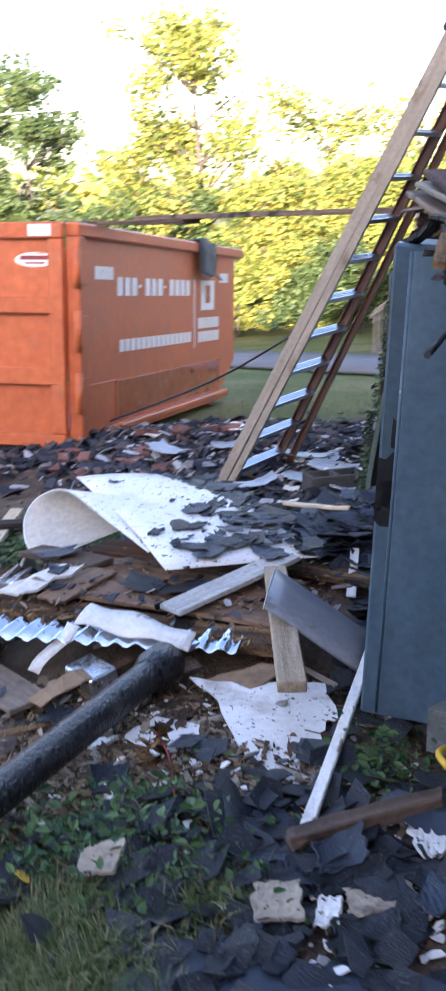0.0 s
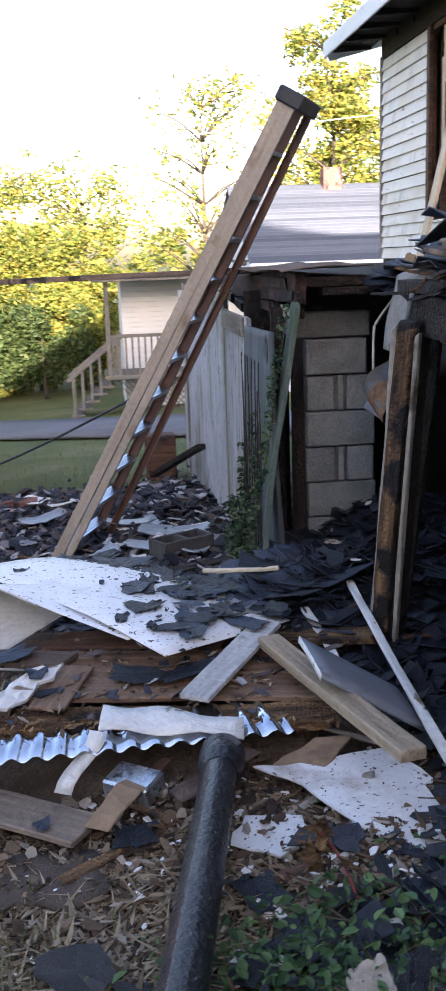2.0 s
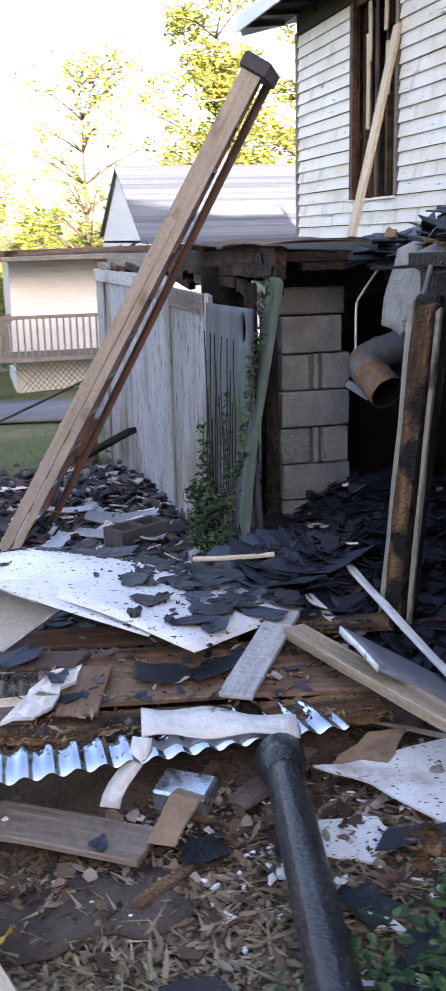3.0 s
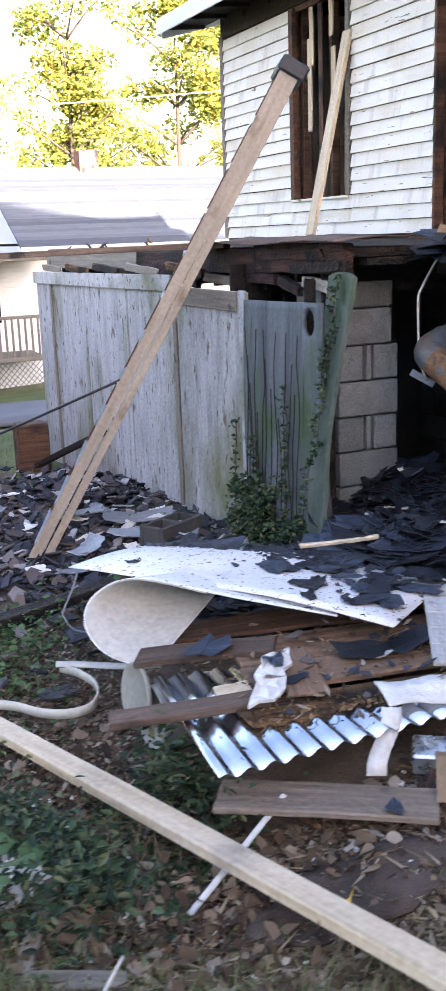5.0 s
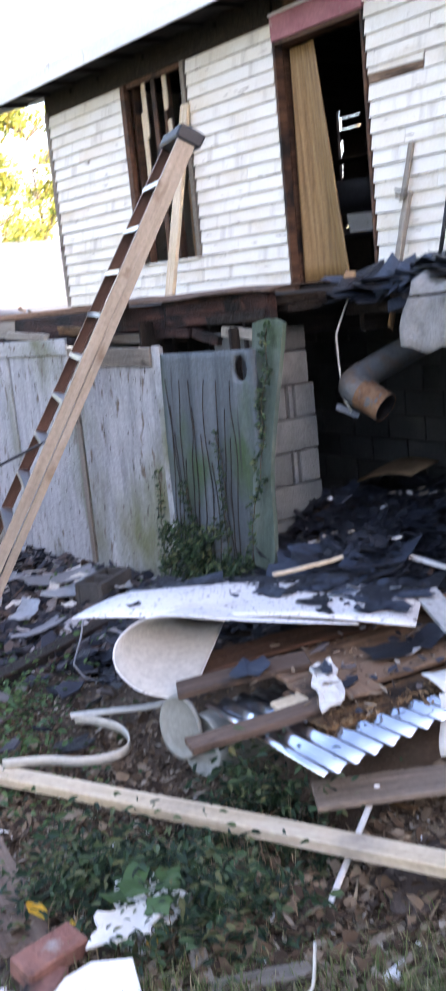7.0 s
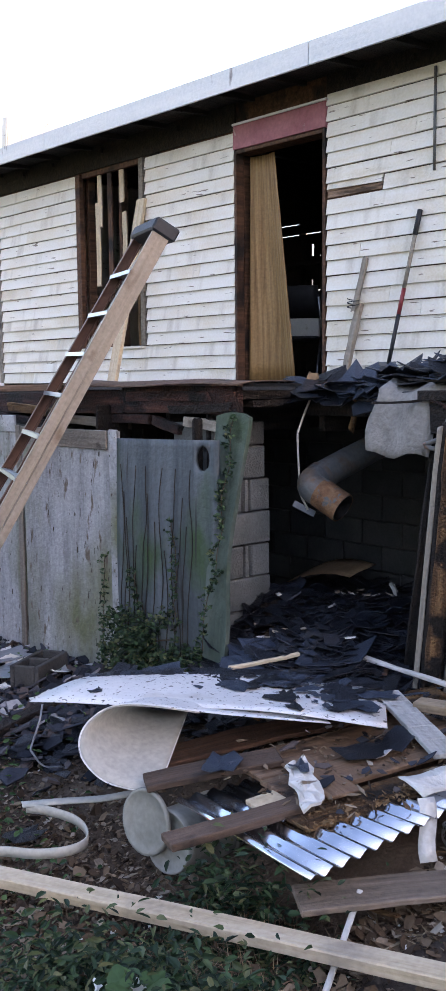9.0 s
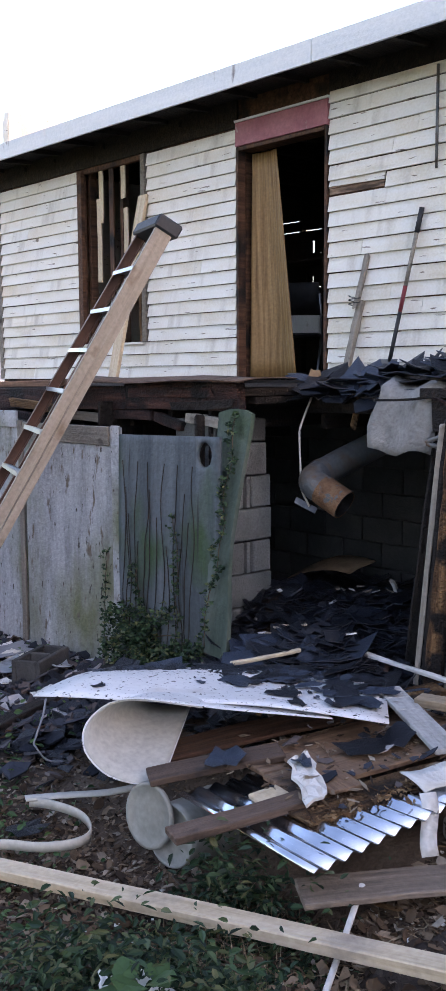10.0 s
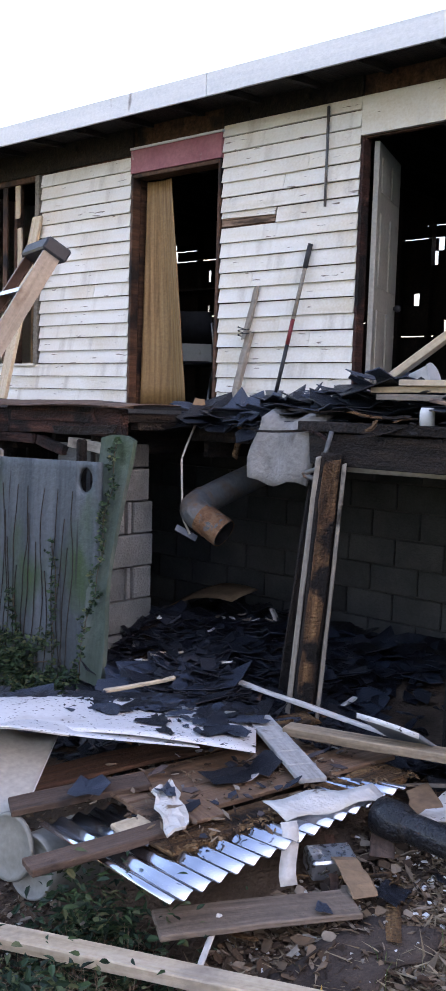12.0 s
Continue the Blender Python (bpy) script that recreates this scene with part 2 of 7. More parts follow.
alu = material("aluminium", [(0.33, 0.36, 0.4), (0.48, 0.51, 0.56)], 0.36, 1.0, scale=(5, 5, 5), bump=0.05)
iron = material("black_cast_iron", [(0.004, 0.005, 0.007), (0.01, 0.011, 0.014), (0.025, 0.025, 0.028)], 0.33, 0.0, scale=(9, 9, 9), bump=0.8, fine=70, coat=0.3,
                stain=[((0.09, 0.075, 0.06), 7.0, 0.64, 0.74)])
orange = material("orange_dumpster_paint", [(0.44, 0.105, 0.036), (0.54, 0.14, 0.048)], 0.42, scale=(0.7, 0.7, 0.7), bump=0.06, fine=12,
                  stain=[((0.42, 0.13, 0.06), 2.5, 0.58, 0.72), ((0.3, 0.12, 0.08), 9.0, 0.7, 0.74)])
orange_gloss = material("glossy_orange_paint", [(0.34, 0.07, 0.028), (0.42, 0.09, 0.035)], 0.2, scale=(0.7, 0.7, 0.7), bump=0.05, fine=6, coat=0.6,
                        stain=[((0.36, 0.12, 0.07), 6.0, 0.6, 0.66)])
decal = material("white_decal", [(0.72, 0.7, 0.68), (0.8, 0.79, 0.78)], 0.5, bump=0.02, stain=[((0.6, 0.25, 0.12), 16.0, 0.66, 0.7)])
decal_dark = material("red_decal", [(0.2, 0.03, 0.04), (0.28, 0.05, 0.05)], 0.5, bump=0.02)
fibreglass = material("tan_fibreglass", [(0.24, 0.2, 0.155), (0.31, 0.262, 0.208), (0.36, 0.31, 0.255)], 0.5, scale=(2, 25, 25), bump=0.15, stain=[((0.17, 0.12, 0.08), 5.0, 0.62, 0.74)])
# browner copy of the tan rail colour, holds the shade of its inner side
shaded_rail = material("shaded_tan_fibreglass", [(0.10, 0.05, 0.032), (0.15, 0.075, 0.05)], 0.5, scale=(2, 20, 20), bump=0.15)
rubber = material("dark_rubber", [(0.02, 0.022, 0.026), (0.04, 0.042, 0.048)], 0.6, bump=0.1)
brick_red = material("red_brick", [(0.13, 0.055, 0.042), (0.21, 0.09, 0.068), (0.28, 0.14, 0.11)], 0.9, scale=(8, 8, 8), bump=0.5, each=0.3, stain=[((0.3, 0.26, 0.24), 9.0, 0.62, 0.72), ((0.03, 0.026, 0.026), 5.0, 0.54, 0.66)])
foam = material("white_foam", [(0.72, 0.72, 0.7), (0.8, 0.8, 0.79)], 0.8, bump=0.2, stain=[((0.45, 0.42, 0.36), 6.0, 0.64, 0.74)])
cloth_gray = material("gray_felt", [(0.2, 0.19, 0.175), (0.32, 0.3, 0.28)], 0.95, scale=(6, 6, 6), bump=0.6, stain=[((0.08, 0.07, 0.06), 4.0, 0.6, 0.72)])
carton = material("brown_carton", [(0.3, 0.2, 0.12), (0.45, 0.32, 0.2)], 0.9, scale=(4, 4, 4), bump=0.25, stain=[((0.08, 0.06, 0.045), 3.0, 0.64, 0.74)])
plaster_tan = material("tan_plaster", [(0.3, 0.25, 0.19), (0.42, 0.36, 0.28)], 0.9, scale=(5, 5, 5), bump=0.4, fine=60, stain=[((0.12, 0.09, 0.07), 9.0, 0.6, 0.7), ((0.05, 0.045, 0.04), 40.0, 0.66, 0.69)])
card = material("cardboard", [(0.2, 0.13, 0.075), (0.3, 0.2, 0.12)], 0.9, scale=(4, 4, 4), bump=0.25, stain=[((0.06, 0.04, 0.03), 3.0, 0.58, 0.72)])
litter_mat = material("leaf_litter", [(0.022, 0.016, 0.012), (0.06, 0.037, 0.023), (0.13, 0.085, 0.05), (0.21, 0.155, 0.105), (0.33, 0.29, 0.235)], 0.9, scale=(20, 20, 20), bump=0.3, island=0.9, spread=(0.0, 1.0))
rubble_mat = material("burnt_rubble", [(0.006, 0.008, 0.012), (0.012, 0.015, 0.024), (0.028, 0.034, 0.05), (0.05, 0.05, 0.06), (0.11, 0.08, 0.068), (0.5, 0.52, 0.55)], 0.75, scale=(20, 20, 20), bump=0.4, island=0.92, spread=(0.0, 1.0))
crumb_mat = material("rot_crumb", [(0.03, 0.017, 0.01), (0.09, 0.05, 0.024), (0.19, 0.115, 0.055), (0.3, 0.2, 0.11)], 0.95, island=0.9, spread=(0.0, 1.0), bump=0.2)
straw_mat = material("dry_straw", [(0.12, 0.085, 0.05), (0.24, 0.18, 0.11), (0.36, 0.29, 0.19)], 0.9, island=0.8, spread=(0.1, 0.9), bump=0.1)
bramble_mat = material("bramble_leaf", [(0.009, 0.022, 0.012), (0.018, 0.045, 0.022), (0.05, 0.10, 0.042), (0.18, 0.17, 0.08)], 0.55, island=0.85, spread=(0.05, 1.0), bump=0.1, translucent=0.2)
ivy_mat = material("ivy_leaf", [(0.022, 0.06, 0.022), (0.055, 0.12, 0.04), (0.12, 0.2, 0.07)], 0.5, island=0.8, spread=(0.1, 0.9), bump=0.1, translucent=0.25)
blade_mat = material("grass_blade", [(0.045, 0.085, 0.022), (0.09, 0.145, 0.04), (0.18, 0.2, 0.075), (0.32, 0.28, 0.16)], 0.7, island=0.8, spread=(0.1, 0.9), bump=0.05, translucent=0.25)
tree_leaf = material("autumn_leaf", [(0.08, 0.13, 0.03), (0.19, 0.24, 0.045), (0.36, 0.36, 0.07), (0.4, 0.3, 0.07)], 0.6, island=0.85, spread=(0.05, 0.95), bump=0.05, translucent=0.45)
# darker leaf; the shaded look of the far left trees sits in this colour
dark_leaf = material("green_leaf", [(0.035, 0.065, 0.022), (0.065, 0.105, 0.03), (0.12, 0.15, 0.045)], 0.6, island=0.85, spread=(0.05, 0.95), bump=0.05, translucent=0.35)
bark = material("bark", [(0.05, 0.04, 0.03), (0.12, 0.1, 0.08)], 0.95, scale=(8, 8, 2), bump=0.8)
white_siding = material("far_white_siding", [(0.68, 0.71, 0.74), (0.76, 0.79, 0.82)], 0.6, scale=(0.5, 0.5, 3), bump=0.1)
slate_roof = material("blue_gray_roof", [(0.075, 0.09, 0.112), (0.13, 0.147, 0.175)], 0.85, scale=(3, 3, 6), bump=0.5, each=0.6)
porch_wood = material("gray_porch_wood", [(0.12, 0.11, 0.095), (0.2, 0.185, 0.16)], 0.85, bump=0.2)
glass = material("dark_window", [(0.02, 0.025, 0.03), (0.03, 0.035, 0.04)], 0.1, bump=0.02)
yellow_plastic = material("yellow_plastic", [(0.6, 0.36, 0.03), (0.7, 0.45, 0.05)], 0.4, bump=0.05)
cable_mat = material("cream_cable", [(0.5, 0.46, 0.38), (0.62, 0.58, 0.5)], 0.55, bump=0.1)
dark_vine = material("dark_dead_vine", [(0.018, 0.015, 0.013), (0.04, 0.032, 0.026)], 0.9, bump=0.3)
vine_mat = material("dry_vine", [(0.05, 0.035, 0.025), (0.10, 0.075, 0.05)], 0.9, bump=0.3)
frosted = material("grimy_plastic", [(0.22, 0.22, 0.19), (0.33, 0.33, 0.3)], 0.45, scale=(3, 3, 3), bump=0.05, stain=[((0.12, 0.1, 0.08), 4.0, 0.56, 0.7)])
white_door = material("cream_door_paint", [(0.34, 0.33, 0.28), (0.44, 0.43, 0.38)], 0.5, scale=(3, 3, 1), bump=0.1, stain=[((0.2, 0.18, 0.15), 2.0, 0.58, 0.75)])
rust_brown = material("brown_rust", [(0.10, 0.05, 0.03), (0.2, 0.105, 0.055), (0.3, 0.19, 0.11)], 0.85, 0.1, scale=(9, 9, 9), bump=0.6, fine=60, stain=[((0.12, 0.13, 0.135), 14.0, 0.6, 0.66)])
rust = material("rusted_galvanised", [(0.09, 0.10, 0.105), (0.15, 0.16, 0.165), (0.17, 0.12, 0.08)], 0.6, 0.4, scale=(5, 5, 5), bump=0.3, stain=[((0.2, 0.11, 0.06), 9.0, 0.68, 0.74)])


# ---- building tools ----
def place_of(ob):
    m = ob.matrix_basis.copy()
    return place_of(ob.parent) @ ob.matrix_parent_inverse @ m if ob.parent else m


def thing(name, at, label, category, group="", kind=""):
    ob = new(name)
    ob.empty_display_size = 0.1
    ob.location = at
    ob.matrix_basis = Matrix.Translation(at)
    return tagged(ob, label, category, group, kind)


def part(name, bm, mat, parent, label="", m=None):
    """Links a bmesh, or a ready mesh, as one mesh object; m is its pose in the world."""
    if isinstance(bm, bmesh.types.BMesh):
        me = bpy.data.meshes.new(name)
        bm.normal_update()
        bm.to_mesh(me)
        bm.free()
    else:
        me = bm
    if mat and not me.materials:
        me.materials.append(mat)
    ob = new(name, me)
    m = m or Matrix()
    if parent is not None:
        ob.parent = parent
        m = place_of(parent).inverted() @ m
    ob.matrix_basis = m
    return tagged(ob, label)


def box(bm, lo, hi, bevel=0.0, m=None):
    r = bmesh.ops.create_cube(bm, size=1.0)
    vs = r["verts"]
    for v in vs:
        v.co = Vector([(lo[i] + hi[i]) / 2 + v.co[i] * (hi[i] - lo[i]) for i in range(3)])
    if bevel:
        es = list({e for v in vs for e in v.link_edges})
        out = bmesh.ops.bevel(bm, geom=es, offset=bevel, segments=1, affect="EDGES")
        vs = list({v for f in out["faces"] for v in f.verts} | {v for v in vs if v.is_valid})
    if m is not None:
        for v in vs:
            v.co = m @ v.co
    return bm


def boxes(*spans, bevel=0.0):
    bm = bmesh.new()
    for lo, hi in spans:
        box(bm, lo, hi, bevel)
    return bm


def frame_between(a, b, up=(0, 0, 1)):
    """A pose at a, whose x points to b and whose z leans to up."""
    a, b = Vector(a), Vector(b)
    x = (b - a).normalized()
    y = Vector(up).cross(x).normalized()
    z = x.cross(y)
    m = Matrix((x, y, z)).transposed().to_4x4()
    m.translation = a
    return m, (b - a).length


def plank_mesh(length, width, thick, bevel=0.004, wear=0.0, cuts=6, seed=0, ragged=0.0):
    """A board along x with its middle line at y = 0 and its top at z = 0; wear bends it, ragged breaks its ends."""
    rnd = random.Random(seed)
    bm = bmesh.new()
    rings = []
    for i in range(cuts + 1):
        x = length * i / cuts
        w = width / 2
        warp = wear * math.sin(math.pi * i / cuts) * (1 if seed % 2 else -1) + rnd.uniform(-1, 1) * wear * 0.25
        tw = rnd.uniform(-1, 1) * wear * 0.3
        ring = []
        for sy, sz in ((-1, 0), (1, 0), (1, -1), (-1, -1)):
            dx = rnd.uniform(-ragged, ragged) if i in (0, cuts) else 0
            jag = rnd.uniform(-1, 1) * ragged * 0.15
            ring.append(bm.verts.new((x + dx, sy * (w + jag), sz * thick + warp + sy * tw)))
        rings.append(ring)
    for p, q in zip(rings, rings[1:]):
        for k in range(4):
            bm.faces.new((p[k], p[(k + 1) % 4], q[(k + 1) % 4], q[k]))
    bm.faces.new(rings[0][::-1])
    bm.faces.new(rings[-1])
    bmesh.ops.recalc_face_normals(bm, faces=bm.faces)
    if bevel:
        sharp = [e for e in bm.edges if len(e.link_faces) == 2 and e.calc_face_angle(0) > 0.9]
        bmesh.ops.bevel(bm, geom=sharp, offset=bevel, segments=1, affect="EDGES")
    return bm


def plank(name, a, b, width, thick, mat, label, category, up=(0, 0, 1), group="", **shape):
    m, length = frame_between(a, b, up)
    ob = part(name, plank_mesh(length, width, thick, **shape), mat, None, m=m)
    return tagged(ob, label, category, group)


def plank_part(name, a, b, width, thick, mat, parent, label="", up=(0, 0, 1), **shape):
    m, length = frame_between(a, b, up)
    return part(name, plank_mesh(length, width, thick, **shape), mat, parent, label, m=m)


def tube(bm, points, radius, sides=10, caps=True, hollow=False):
    """A round tube through the points."""
    points = [Vector(p) for p in points]
    rings, up = [], Vector((0.31, 0.17, 0.93)).normalized()
    for i, p in enumerate(points):
        way = (points[min(i + 1, len(points) - 1)] - points[max(i - 1, 0)]).normalized()
        side = way.cross(up).normalized()
        top = side.cross(way)
        r = radius[i] if isinstance(radius, (list, tuple)) else radius
        rings.append([bm.verts.new(p + r * (math.cos(2 * math.pi * k / sides) * side + math.sin(2 * math.pi * k / sides) * top)) for k in range(sides)])
    for p, q in zip(rings, rings[1:]):
        for k in range(sides):
            f = bm.faces.new((p[k], p[(k + 1) % sides], q[(k + 1) % sides], q[k]))
            f.smooth = True
    if caps and not hollow:
        bm.faces.new(rings[0][::-1])
        bm.faces.new(rings[-1])
    bmesh.ops.recalc_face_normals(bm, faces=bm.faces)
    return bm


def curve_points(points, n=6):
    """A smooth line through the points (Catmull-Rom)."""
    p = [Vector(q) for q in points]
    p = [2 * p[0] - p[1]] + p + [2 * p[-1] - p[-2]]
    out = []
    for i in range(1, len(p) - 2):
        for k in range(n):
            t = k / n
            out.append(0.5 * (2 * p[i] + (p[i + 1] - p[i - 1]) * t + (2 * p[i - 1] - 5 * p[i] + 4 * p[i + 1] - p[i + 2]) * t * t
                              + (3 * p[i] - p[i - 1] - 3 * p[i + 1] + p[i + 2]) * t ** 3))
    return out + [p[-2]]


def sheet_mesh(rows, thick, smooth=True):
    """A bent sheet through a grid of points, with thickness."""
    bm = bmesh.new()
    grid = [[bm.verts.new(p) for p in row] for row in rows]
    for r, s in zip(grid, grid[1:]):
        for k in range(len(r) - 1):
            f = bm.faces.new((r[k], r[k + 1], s[k + 1], s[k]))
            f.smooth = smooth
    bm.normal_update()
    bmesh.ops.solidify(bm, geom=list(bm.faces), thickness=thick)
    return bm


def shard_mesh(name, rx, ry, thick, seed, curl=0.1, mat=None, corners=7):
    """A torn flat piece: an uneven outline round a raised middle, with thickness."""
    rnd = random.Random(seed)
    top, low = [], []
    outline = []
    for k in range(corners):
        a = 2 * math.pi * (k + rnd.uniform(-0.3, 0.3)) / corners
        r = rnd.uniform(0.64, 1.12)
        c, s = math.cos(a), math.sin(a)
        sq = 1 / max(abs(c), abs(s)) * 0.55 + 0.45
        x, y = rx * r * sq * c, ry * r * sq * s
        outline.append((x, y, rnd.uniform(-1, 1) * curl * (rx + ry) * 0.5 + curl * x * x / max(rx, 1e-3) * 0.8))
    n = corners
    verts = [(0, 0, 0)] + outline + [(0, 0, -thick)] + [(x, y, z - thick) for x, y, z in outline]
    faces = []
    for k in range(n):
        a, b = 1 + k, 1 + (k + 1) % n
        faces += [(0, a, b), (n + 1, n + 1 + b, n + 1 + a), (a, n + 1 + a, n + 1 + b, b)]
    me = bpy.data.meshes.new(name)
    me.from_pydata(verts, [], faces)
    if mat:
        me.materials.append(mat)
    return me


def slab(outline, thick, m=None, sag=0.0, seed=1):
    """A flat piece with a given outline, raised in the middle by noise."""
    rnd = random.Random(seed)
    bm = bmesh.new()
    vs = []
    for k, p in enumerate(outline):
        q = outline[(k + 1) % len(outline)]
        vs.append(bm.verts.new(p))
        for j in (1, 2):
            e = Vector(p).lerp(Vector(q), j / 3) + Vector((rnd.uniform(-1, 1), rnd.uniform(-1, 1), 0)) * sag
            vs.append(bm.verts.new(e))
    f = bm.faces.new(vs)
    bm.normal_update()
    if f.normal.z < 0:
        f.normal_flip()
    bmesh.ops.solidify(bm, geom=[f], thickness=thick)
    return bm


# ---- the lie of the land ----
def bump2(x, y, cx, cy, sx, sy, a):
    return a * math.exp(-((x - cx) / sx) ** 2 - ((y - cy) / sy) ** 2)


def land(x, y):
    xs, ys = max(-14.0, min(14.0, x)), max(-6.0, min(27.0, y))
    z = 0.159 + 0.05 * xs - 0.08 * ys
    z += bump2(x, y, 0.35, 5.3, 0.95, 0.95, 0.30) + bump2(x, y, -1.0, 4.15, 0.65, 0.75, 0.14)
    z += bump2(x, y, 1.3, 6.5, 0.8, 0.9, 0.2)
    z += bump2(x, y, -2.3, 3.9, 0.6, 1.3, -0.09) + bump2(x, y, -2.0, 2.9, 0.4, 0.4, -0.05)
    z += bump2(x, y, -2.3, 9.0, 1.7, 1.1, 0.22) + bump2(x, y, -0.6, 2.7, 0.5, 0.5, 0.04)
    z += bump2(x, y, 0.15, 5.95, 0.45, 0.4, 0.25) + bump2(x, y, -0.55, 5.1, 0.5, 0.42, 0.2)
    if -8 < x < 4 and -1 < y < 12:
        z += 0.022 * noise.noise((x * 2.1, y * 2.1, 0.3)) + 0.012 * noise.noise((x * 6, y * 6, 1.3))
    return z


def steps(lo, hi, fine, far):
    out, s = [lo], fine
    while out[-1] < hi:
        out.append(out[-1] + fine)
    s = fine
    while out[-1] < far:
        s *= 1.35
        out.append(out[-1] + s)
    s = fine
    while out[0] > -far:
        s *= 1.35
        out.insert(0, out[0] - s)
    return out


gx, gy = steps(-5.5, 2.2, 0.07, 900), steps(0.0, 10.5, 0.07, 900)
gverts = [(x, y, land(x, y)) for y in gy for x in gx]
nx = len(gx)
gfaces = [(j * nx + i, j * nx + i + 1, (j + 1) * nx + i + 1, (j + 1) * nx + i) for j in range(len(gy) - 1) for i in range(nx - 1)]
gme = bpy.data.meshes.new("ground")
gme.from_pydata(gverts, [], gfaces)
gme.materials.append(dirt)
gme.materials.append(lawn)
for f in gme.polygons:
    c = f.center
    edge = noise.noise((c.x * 0.9, c.y * 0.9, 4.0)) * 0.8
    f.use_smooth = True
    if c.y > 11.2 + edge or c.x < -6 + edge or (c.y < 0.6 and c.x < -1):
        f.material_index = 1
ground = tagged(new("ground", gme), "bare brown earth and lawn sloping away to the road", "ground", kind="structure")

# road across the slope
ra, rb = Vector((-4.6, 21.8, 0)), Vector((-0.45, 18.0, 0))
rd = (rb - ra).normalized()
rn = Vector((-rd.y, rd.x, 0))
rows = []
for i in range(61):
    p = ra + rd * (i - 30) * 1.0
    rows.append([Vector((*(p + rn * w).xy, land(*(p + rn * w).xy) + 0.03)) for w in (-1.5, -0.5, 0.5, 1.5)])
road = part("road", sheet_mesh(rows, 0.06), asphalt, None)
tagged(road, "narrow pale gray asphalt road crossing the lawn", "road", kind="structure")

# ---- the burnt house ----
WX, DECK = 1.97, 1.5          # the facade's plane and the porch deck's level
HOUSE_N, HOUSE_S = 12.28, -12.0
house = thing("house", (WX, 6.0, DECK), "fire-damaged house with peeling cream clapboards and open doorways", "house")
BACK = 6.2
openings = [(9.52, 10.57, 1.86, 3.62), (7.10, 8.15, 1.5, 3.50), (3.9, 5.72, 1.5, 3.46)]   # window, doorway, wide doorway: y from, to, z from, to
TOP = 3.98


def wall_spans():
    """The upright pieces of the facade's sheathing round its openings."""
    ys = sorted(openings)
    spans, y = [], HOUSE_S
    for a, b, lo, hi in ys:
        spans.append((y, a, DECK - 0.3, TOP))
        if lo > DECK:
            spans.append((a, b, DECK - 0.3, lo))
        spans.append((a, b, hi, TOP))
        y = b
    spans.append((y, HOUSE_N, DECK - 0.3, TOP))
    return spans


wall = part("wall", boxes(*[((WX + 0.012, a, lo), (WX + 0.06, b, hi)) for a, b, lo, hi in wall_spans()]), brown_wood, house, "dark scorched sheathing")
part("end_wall", boxes(((WX + 0.11, HOUSE_N - 0.1, DECK - 0.3), (BACK, HOUSE_N, TOP + 0.6))), clap_paint, house)
part("end_wall", boxes(((WX + 0.11, HOUSE_S, DECK - 0.3), (BACK, HOUSE_S + 0.1, TOP + 0.6))), clap_paint, house)
part("floor", boxes(((WX + 0.11, HOUSE_S + 0.1, DECK - 0.2), (BACK, HOUSE_N - 0.1, DECK - 0.02))), char_wood, house)
# rear wall of charred boards with gaps that let daylight through
rear = part("rear_wall", boxes(((BACK, HOUSE_S, DECK - 0.3), (BACK + 0.05, 3.0, TOP + 0.9)), ((BACK, 11.9, DECK - 0.3), (BACK + 0.05, HOUSE_N, TOP + 0.9)),
                               ((BACK, 3.0, DECK - 0.3), (BACK + 0.05, 11.9, DECK + 0.4)), ((BACK, 3.0, 3.75), (BACK + 0.05, 11.9, TOP + 0.9))), char_wood, house)
rnd = random.Random(5)
z = DECK + 0.4
while z < 3.7:
    tall = min(rnd.uniform(0.13, 0.18), 3.76 - z)
    y = 3.0
    while y < 11.9:
        length = min(rnd.uniform(0.5, 1.6), 11.9 - y)
        if 3.45 < z < 3.6 and 10.95 < y + length / 2 < 11.5:
            y += 0.5
            continue
        gap = rnd.choice((0, 0, 0.03, 0.05, 0.08))
        part("lath_board", boxes(((BACK + 0.01, y, z), (BACK + 0.035, y + length - gap, z + tall - rnd.choice((0, 0, 0, 0, 0, 0, 0, 0.012))))), char_wood, rear)
        y += length
    z += tall
for y in [3.1 + 0.41 * k for k in range(21)]:
    part("stud", boxes(((BACK - 0.1, y, DECK), (BACK - 0.005, y + 0.045, 4.0))), char_wood, house)
for y in (8.17, 7.05, 9.45, 10.57, 10.0):
    part("stud", boxes(((WX + 0.112, y, DECK), (WX + 0.2, y + 0.045, 3.98)), bevel=0.004), brown_wood, house)
for k in range(22):
    y = -1.0 + 0.61 * k
    part("ceiling_joist", boxes(((WX + 0.12, y, 3.9), (BACK, y + 0.05, 4.05))), char_wood, house)

# clapboards, each a wedge that laps the one below
EXPOSE = 0.12


